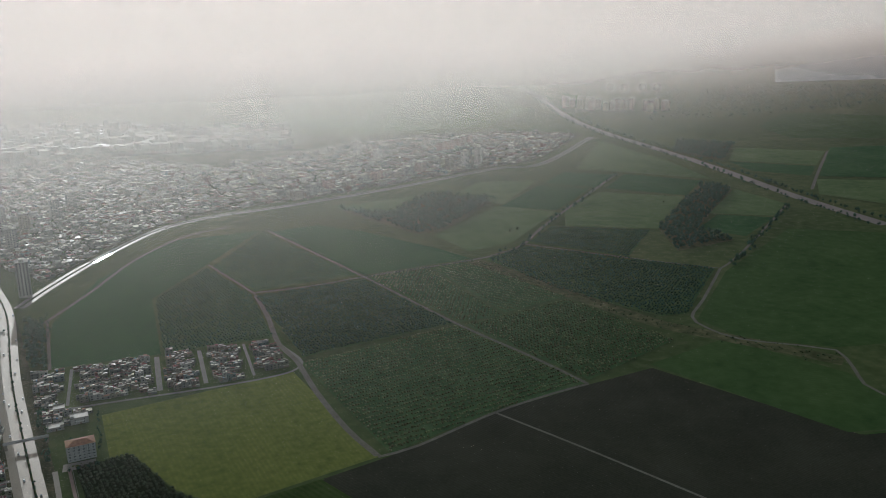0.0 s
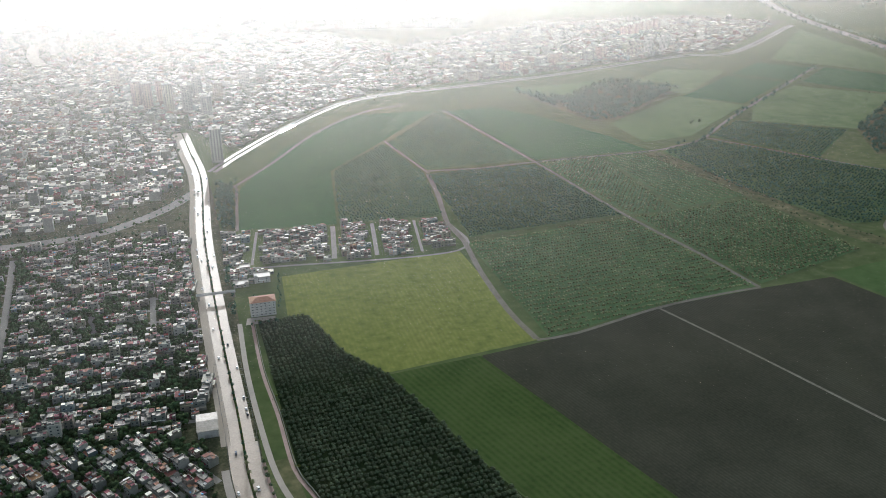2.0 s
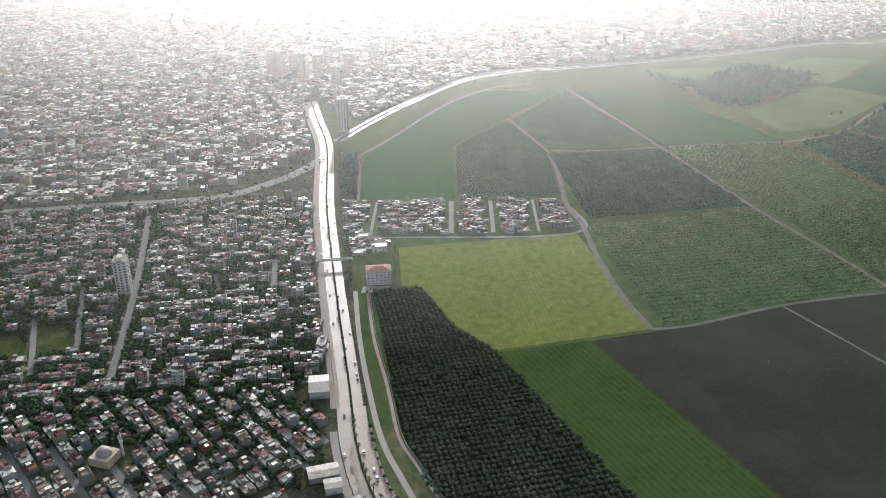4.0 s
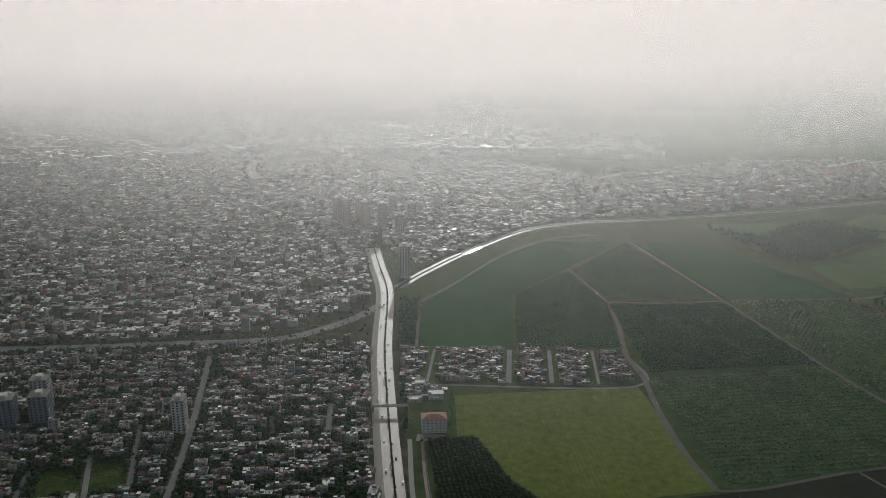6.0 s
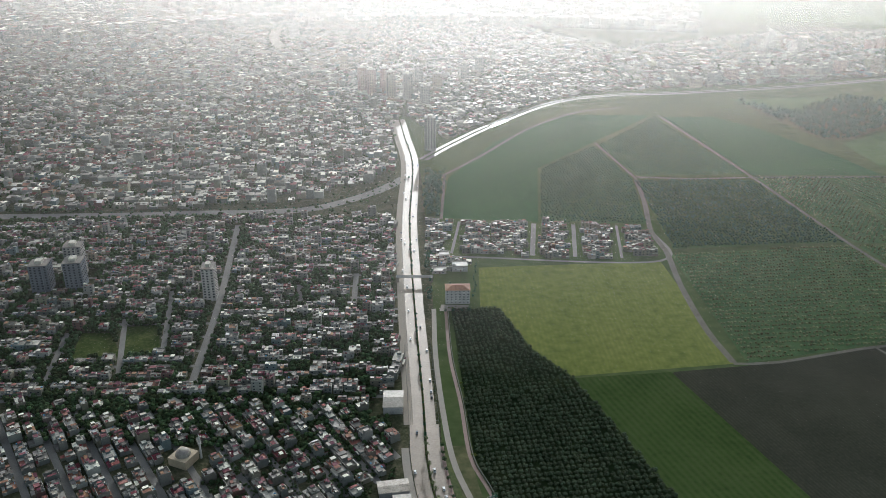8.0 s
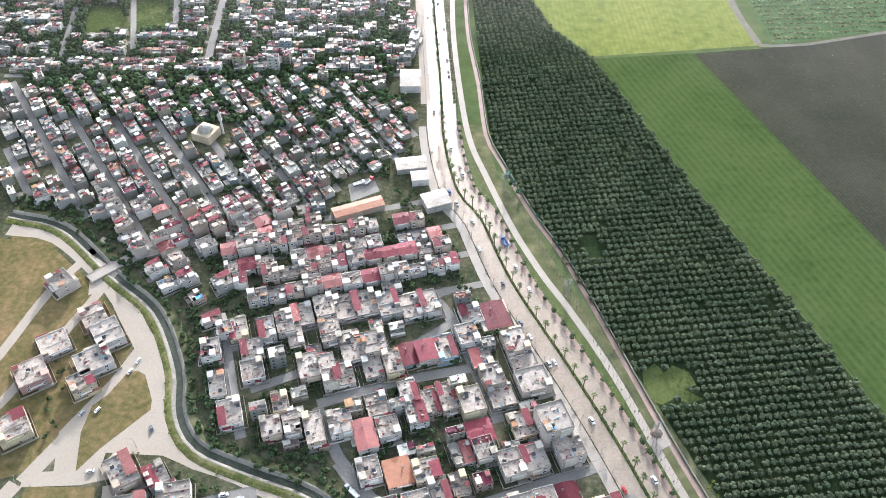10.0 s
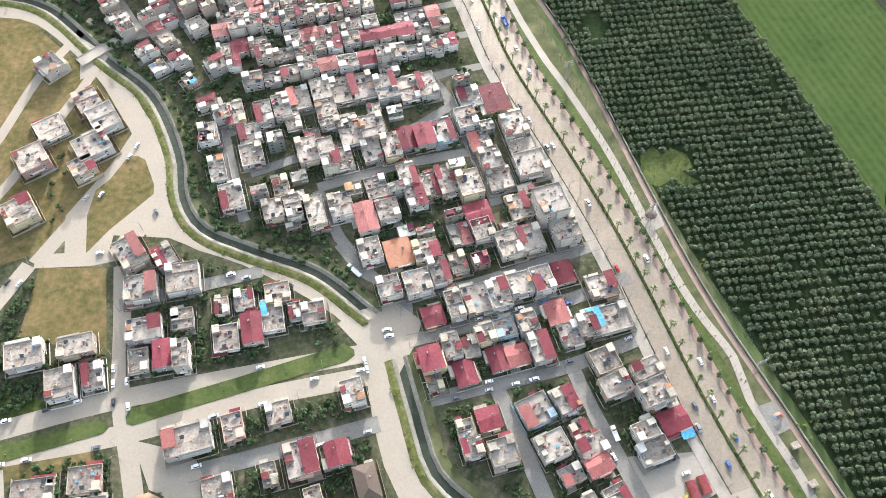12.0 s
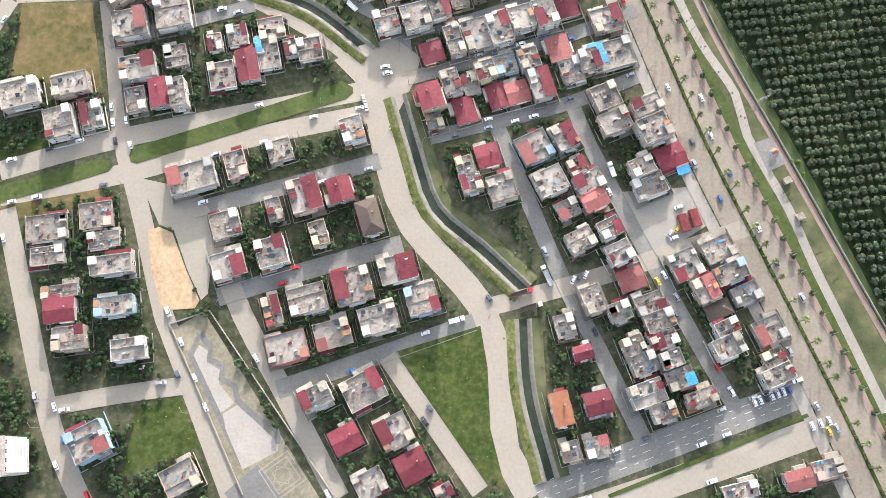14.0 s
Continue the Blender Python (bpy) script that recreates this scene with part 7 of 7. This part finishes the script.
g.box((0, 0, 0), (18, 17, 24))
part("body", g, WALLS[1], flats)
g = Geo()
g.box((0, 0, 24), (18.6, 17.6, 0.4), 0, 0, 1.0, True)
g.box((0, 0, 24.4), (6, 5, 2.8))
part("roof", g, M_ROOF_GREY, flats)
balc = Geo()
balc.box((9.7, 0, 0), (1.4, 15, 0.2), 0, 0, 1.0, True)
balc.box((10.35, 0, 0.2), (0.12, 15, 0.9))
balc = balc.mesh("balcony", M_FRAME)
for f in range(1, 8):
    part("balcony", balc, None, flats, "", pose(0, 0, 3.0 * f))
    for k in range(4):
        part("window", WINDOWS[2], None, flats, "", pose(0, 0, 0, 0, 0, 90) @ pose(-6 + 4 * k, -9.0, 3.0 * f + 0.5))
sheds = [(110.5, 122.5), (116, 125.5)]
for x, y in sheds:
    ob = thing("vaulted_shed", "small shed with a round red sheet roof", "shed", pose(x, y, 0, 0, 0, 20), "red vaulted sheds")
    g = Geo()
    g.box((0, 0, 0), (4.6, 8.5, 2.2))
    part("body", g, M_WALLSTONE, ob)
    g = Geo()
    for k in range(8):
        a, b = math.pi * k / 8, math.pi * (k + 1) / 8
        p = [(2.5 * math.cos(t), s * 4.5, 2.22 + 1.6 * math.sin(t)) for t, s in ((a, -1), (a, 1), (b, 1), (b, -1))]
        g.face(p)
        g.face([(0, -4.5, 2.2), p[0], p[3]])
        g.face([(0, 4.5, 2.2), p[2], p[1]])
    part("roof", g, M_ROOF_RED, ob)
tarp = thing("canopy", "bright blue canopy beside a house", "canopy", pose(109.5, 151, 0, 0, 0, 22))
g = Geo()
g.face([(-3.4, -3, 2.6), (3.4, -3, 2.6), (3.4, 3, 3.4), (-3.4, 3, 3.4)])
part("cover", g, M_ROOF_BLUE, tarp)
for u, v in ((-1, -1), (1, -1), (1, 1), (-1, 1)):
    g = Geo()
    g.tube((u * 3.1, v * 2.7, 0), (u * 3.1, v * 2.7, 2.95 + 0.36 * v), 0.06, 0.06, 6)
    part("post", g, M_METAL, tarp)

# plaza with paved figures
patch("plaza", PLAZA, M_PLAZA, "dry planted ground of a walled plaza", "plaza", 0.16)
patch("plaza_bed", [(-121.6, 44.9), (-123.7, 39.6), (-107.0, 13.8), (-101.1, 18.8), (-109.8, 27.5), (-110.2, 34.0), (-116.7, 36.8), (-117.0, 42.4)], M_SHEET_PAVE, "pale paved bed inside the zigzag path", "plaza", 0.185)
patch("plaza_floor", [(-106.0, 13.4), (-99.6, 18.0), (-78.0, 1.8), (-78.0, -2.0), (-93.5, -11.4), (-103.7, 6.3)], M_SHEET_PAVE, "white paved floor of the plaza", "plaza", 0.225)
sweep("plaza_path", [(-121.9, 50.2), (-125.2, 39.9), (-106.0, 9.5), (-94.3, -8.8)], [(-1.3, 0.205), (1.3, 0.205)], M_DARKPAVE, "grey path along the plaza wall", "path")
sweep("plaza_path", [(-121.9, 50.2), (-115.8, 44.4), (-116.0, 38.7), (-109.0, 35.9), (-109.1, 29.8), (-102.1, 26.6), (-99.9, 20.3), (-87.5, 11.1), (-79.6, 7.6), (-78.0, 1.4)], [(-1.4, 0.245), (1.4, 0.245)], M_DARKPAVE, "grey zigzag path across the plaza", "path")
star = sweep("plaza_square", [(-87.5, -9.5), (-72, -25)], [(-1.0, 0.265), (18.5, 0.265)], M_DARKPAVE, "grey paved square with a white star figure", "plaza")
sc, sa = (-74.5, -12.5), 40.0
for half, turn, wd in ((8.2, sa, 0.5), (6.3, sa, 0.5), (3.6, sa, 0.4), (3.6, sa + 45, 0.4)):
    g = Geo()
    for k in range(4):
        t = radians(turn + 90 * k)
        n_, s_ = (math.cos(t), math.sin(t)), (-math.sin(t), math.cos(t))
        g.face([(sc[0] + n_[0] * r + s_[0] * q, sc[1] + n_[1] * r + s_[1] * q, 0.285) for r, q in ((half, -half), (half, half), (half - wd, half - wd), (half - wd, -half + wd))][::-1])
    part("white_band", g, M_CONCRETE, star)
for a, b in (((-137.2, 53.9), (-91.8, -22.6)), ((-119.0, 62), (-50.0, -19.7)), ((-137.2, 53.9), (-119.0, 62))):
    ln = math.hypot(b[0] - a[0], b[1] - a[1])
    ob = sweep("boundary_wall", [a, b], [(-0.25, 0.0), (-0.25, 1.1), (0.25, 1.1), (0.25, 0.0)], M_CONCRETE, "low white wall round the plaza", "wall")
patch("playground", [(146, 168), (155, 172), (162, 158), (153, 153)], M_ASPHALT, "dark rubber playground floor", "playground", 0.24)
play = thing("play_frame", "orange and red climbing frame with a slide", "play frame", pose(155, 163, 0.245, 0, 0, 30))
for k, (u, v) in enumerate(((-1.2, -1.2), (1.2, -1.2), (1.2, 1.2), (-1.2, 1.2))):
    g = Geo()
    g.tube((u, v, 0), (u, v, 3.0), 0.08, 0.08, 6)
    part("post", g, M_METAL, play)
g = Geo()
g.box((0, 0, 1.5), (2.6, 2.6, 0.12), 0, 0, 1.0, True)
part("platform", g, M_ROOF_BLUE, play)
g = Geo()
gable(g, 2.6, 2.6, 3.0, 0.8, 0.2)
part("roof", g, M_ROOF_ORANGE, play)
g = Geo()
g.face([(1.3, -0.5, 1.55), (1.3, 0.5, 1.55), (4.2, 0.5, 0.15), (4.2, -0.5, 0.15)][::-1])
part("slide", g, M_ROOF_TILE, play)
for x, y in ((162, 148.5), (168, 130)):
    ob = thing("kiosk", "small pale kiosk with a flat roof beside the footpath", "kiosk", pose(x, y, 0.15, 0, 0, 28), "park kiosks")
    g = Geo()
    g.box((0, 0, 0), (3.2, 2.6, 2.6))
    part("body", g, WALLS[2], ob)
    g = Geo()
    g.box((0, 0, 2.6), (4.0, 3.4, 0.2), 0, 0, 1.0, True)
    part("roof", g, M_ROOF_GREY, ob)


# ---- vehicles ----
def car_meshes(l, w, h):
    b, c, gl = Geo(), Geo(), Geo()
    prof = [(-l / 2, 0.35), (-l / 2 + 0.05, 0.75), (-l * 0.2, 0.85), (l * 0.28, 0.9), (l / 2 - 0.05, 0.8), (l / 2, 0.4)]
    for (x0, z0), (x1, z1) in zip(prof, prof[1:]):
        b.face([(x0, -w / 2, z0), (x0, w / 2, z0), (x1, w / 2, z1), (x1, -w / 2, z1)][::-1])
    for s in (-1, 1):
        q = [(x, s * w / 2, z) for x, z in prof] + [(l / 2, s * w / 2, 0.3), (-l / 2, s * w / 2, 0.3)]
        b.face(q if s < 0 else q[::-1])
    c.box((-l * 0.03, 0, 0.86), (l * 0.56, w * 0.9, h - 0.9), 0, 0, 0.8)
    gl.box((-l * 0.03, 0, 0.9), (l * 0.575, w * 0.915, (h - 0.9) * 0.72), 0, 0, 0.86)
    return b, c, gl


wheel = Geo()
wheel.tube((0, -0.1, 0), (0, 0.1, 0), 0.32, 0.32, 10)
wheel_mesh = wheel.mesh("wheel", M_TYRE)
CARS = {}
PAINT_NAME = ("white", "white", "grey", "black", "dark blue-grey", "red", "blue", "yellow")


def car(x, y, heading, paint, van=False):
    key = (paint, van)
    if key not in CARS:
        l, w, h = (5.2, 1.95, 2.2) if van else (4.4, 1.75, 1.45)
        b, c, gl = car_meshes(l, w, h)
        ob = thing("van" if van else "car", f"{PAINT_NAME[paint]} {'van' if van else 'saloon car'} standing on the street", "van" if van else "car", None, "vehicles in the streets")
        body = part("body", b, PAINTS[paint], ob)
        part("cabin", c, PAINTS[paint], ob)
        part("windows", gl, M_GLASS, ob)
        for u in (-0.3, 0.3):
            for v in (-0.46, 0.46):
                part("wheel", wheel_mesh, None, ob, "", pose(u * l, v * w, 0.32))
        CARS[key] = ob
        ob.matrix_basis = pose(x, y, 0.2, 0, 0, heading)
        return ob
    return copy_thing(CARS[key], pose(x, y, 0.2, 0, 0, heading))


rng = random.Random(77)
pick = lambda: rng.choices(range(8), (8, 5, 4, 3, 3, 1.2, 1, 0.6))[0]
total = 0
for line, w, ob in STREETS:
    if min(p[1] for p in line) > 420 or total > 95:
        continue
    for side in (-1, 1):
        for i, ((x, y), (x2, y2)) in enumerate(zip(offset_line(line, side * (w / 2 - 1.3)), offset_line(line, side * (w / 2 - 1.3))[1:])):
            if rng.random() < 0.24 and y < 330:
                f = rng.random()
                if any(inside(x + (x2 - x) * f, y + (y2 - y) * f, pts) for pts in (ISLAND_A, ISLAND_B, CROSS_ISLAND, SAND_ISLE, PARK)):
                    continue
                if min(math.hypot(x - a, y - b) for a, b in CANAL_CELLS) < 12:
                    continue
                car(x + (x2 - x) * f, y + (y2 - y) * f, math.degrees(math.atan2(y2 - y, x2 - x)) + 180 * rng.randint(0, 1), pick(), rng.random() < 0.15)
                total += 1
for i, ((x, y), (x2, y2)) in enumerate(zip(BOUL, BOUL[1:])):
    for off in (-10.5, -6.5, 4.0, 7.6):
        if rng.random() < 0.13 and y < 1250:
            h = math.degrees(math.atan2(y2 - y, x2 - x))
            px, py = offset_line([(x, y), (x2, y2)], off)[0]
            car(px, py, h + (180 if off < 0 else 0), pick(), rng.random() < 0.2)
for k in range(7):
    car(145 + 2.75 * k, 37.2 + 1.2 * k, 114, (0, 0, 3, 0, 1, 0, 6)[k])
for x, y, h, p, v in ((-45, 196, 15, 0, True), (-43.5, 192.6, 15, 0, True), (92, 136, 60, 3, False), (95, 134.5, 60, 4, False), (100, 138, 70, 4, False), (103, 139, 70, 3, False), (108, 131, 25, 0, False), (104, 117, 60, 2, False), (107.5, 119.5, 60, 7, False), (106, 115, 25, 0, False), (57, 90, 70, 1, False), (60, 91.5, 70, 4, False), (63, 93, 70, 0, False), (172, 28, 110, 0, False), (176, 29.5, 110, 0, False), (180, 31, 110, 1, False), (-108, 170, 18, 0, False), (-139, 60, 118, 0, True), (-148, 32, 20, 0, False)):
    car(x, y, h, p, v)


def lorry(x, y, heading, bedmat, cabmat, label, l=9.0):
    ob = thing("lorry", label, "lorry", pose(x, y, 0.2, 0, 0, heading), "lorries")
    g = Geo()
    g.box((l / 2 - 1.0, 0, 0.5), (2.0, 2.3, 2.3), 0, 0, 0.92)
    part("cab", g, cabmat, ob)
    g = Geo()
    g.box((-1.2, 0, 0.95), (l - 2.6, 2.4, 0.2), 0, 0, 1.0, True)
    for s in (-1, 1):
        g.box((-1.2, s * 1.15, 1.15), (l - 2.6, 0.1, 0.9))
    g.box((-1.2 - (l - 2.7) / 2, 0, 1.15), (0.1, 2.2, 0.9))
    part("bed", g, bedmat, ob)
    for u in (l / 2 - 1.2, -l / 2 + 1.2, -l / 2 + 2.4):
        for v in (-1.0, 1.0):
            part("wheel", wheel_mesh, None, ob, "", pose(u, v, 0.45) @ Matrix.Scale(1.4, 4))


lorry(44, 91, 118, M_METAL, PAINTS[0], "white lorry with a grey flat bed", 11)
lorry(32, 81.5, 22, M_ROOF_DARK, PAINTS[5], "lorry with a red cab and dark bed", 11)
lorry(37, 75, 22, M_ROOF_DARK, PAINTS[0], "white lorry with an empty dark bed", 11)
lorry(1.3, 66, 20, PAINTS[0], PAINTS[0], "white lorry beside the park lawn", 8)
lorry(-66.7, 230, 140, PAINTS[0], PAINTS[2], "white lorry parked beside the canal", 10)
lorry(74, 148, 112, PAINTS[0], PAINTS[0], "white lorry parked in a street", 8)
lorry(-100, 477, 30, PAINTS[0], PAINTS[0], "white lorry in a works yard", 9)
lorry(-93, 480, 60, M_METAL, PAINTS[5], "lorry with a red cab in a works yard", 9)
lorry(8, 425, 115, PAINTS[6], PAINTS[6], "blue bus-like lorry on the boulevard", 9)


# ---- street furniture ----
def lamp_meshes():
    p, a = Geo(), Geo()
    p.tube((0, 0, 0), (0, 0, 9.0), 0.12, 0.07, 8)
    a.tube((0, 0, 9.0), (2.0, 0, 9.5), 0.06, 0.05, 6)
    a.box((2.2, 0, 9.42), (0.9, 0.3, 0.14), 0, 0, 1.0, True)
    return p.mesh("pole", M_POLE), a.mesh("arm", M_POLE)


pole_mesh, arm_mesh = lamp_meshes()
lampspots = [(p, 11.9, 180) for p in smooth([q for q in BOUL if q[1] < 700], 34.0)]
for n, ((x, y), off, tt) in enumerate(lampspots):
    for side in (11.9, -13.6):
        px, py = x + (0.9 * side), y + 0.42 * side
        ob = thing("street_lamp", "grey steel street lamp with a single arm", "street lamp", pose(px, py, 0.22, 0, 0, 205 if side > 0 else 25), "street lamps")
        part("pole", pole_mesh, None, ob)
        part("arm", arm_mesh, None, ob)
for line, w, sob in STREETS[:24]:
    if max(p[1] for p in line) < 300:
        for x, y in smooth(offset_line(line, w / 2 + 0.8), 40.0)[::4]:
            ob = thing("street_lamp", "grey steel street lamp with a single arm", "street lamp", pose(x, y, 0, 0, 0, rng.uniform(0, 360)), "street lamps")
            part("pole", pole_mesh, None, ob)
            part("arm", arm_mesh, None, ob)


def lattice(x, y, h, foot, label, name="power_pylon", arms=True):
    ob = thing(name, label, "pylon", pose(x, y, 0, 0, 0, 25))
    g = Geo()
    n = 6
    for k in range(n):
        z0, z1 = h * k / n, h * (k + 1) / n
        r0, r1 = foot * (1 - 0.8 * k / n), foot * (1 - 0.8 * (k + 1) / n)
        for a, b in ((-1, -1), (1, -1), (1, 1), (-1, 1)):
            g.tube((a * r0, b * r0, z0), (a * r1, b * r1, z1), 0.11, 0.1, 4)
            c, d = (-b, a)
            g.tube((a * r0, b * r0, z0), (c * r1, d * r1, z1), 0.06, 0.06, 4)
    part("frame", g, M_POLE, ob)
    if arms:
        for z in (h * 0.78, h * 0.9, h):
            g = Geo()
            g.box((0, 0, z), (6.0, 0.25, 0.25), 0, 0, 1.0, True)
            part("cross_arm", g, M_POLE, ob)
    return ob


lattice(-132, 486, 34, 2.2, "tall lattice mast among houses", "lattice_mast", False)
PY = [(6, 478), (49, 378), (96, 276), (146, 186)]
for x, y in PY:
    lattice(x, y, 17, 0.9, "slim steel power pylon beside the footpath")
cab = thing("power_line", "thin power cables between pylons", "cable")
for (x0, y0), (x1, y1) in zip(PY, PY[1:]):
    for z in (13.3, 15.3, 17.0):
        for s in (-2.8, 2.8):
            g = Geo()
            prev = None
            for k in range(9):
                q = k / 8
                p = (x0 + (x1 - x0) * q + s * 0.9, y0 + (y1 - y0) * q + s * 0.42, z - 2.0 * 4 * q * (1 - q))
                if prev:
                    g.tube(prev, p, 0.025, 0.025, 3, 0, False)
                prev = p
            part("cable", g, M_POLE, cab)

# round pavilion in the park strip
patch("paving", [(91.5, 275.1), (101.1, 288.0), (105.1, 273.7), (96.4, 267.1)], M_CONCRETE, "small paved square under a park pavilion", "paving", 0.245)
gazebo = thing("park_pavilion", "open park pavilion with a dark brown eight-sided roof", "pavilion", pose(97.2, 278.6, 0.25))
g = Geo()
for i in range(8):
    a0, a1 = math.pi / 4 * i, math.pi / 4 * (i + 1)
    p0, p1 = (3.6 * math.cos(a0), 3.6 * math.sin(a0), 2.7), (3.6 * math.cos(a1), 3.6 * math.sin(a1), 2.7)
    g.face([p0, p1, (0, 0, 4.3)])
    g.face([p1, p0, (0, 0, 2.6)])
roof = part("roof", g, M_ROOF_DARK, gazebo)
g = Geo()
g.tube((0, 0, 4.25), (0, 0, 4.8), 0.18, 0.05, 6)
part("finial", g, M_METAL, roof)
for i in range(8):
    g = Geo()
    a0 = math.pi / 4 * i
    g.tube((3.1 * math.cos(a0), 3.1 * math.sin(a0), 0), (3.1 * math.cos(a0), 3.1 * math.sin(a0), 2.75), 0.09, 0.08, 6)
    part("post", g, M_DOOR, gazebo)
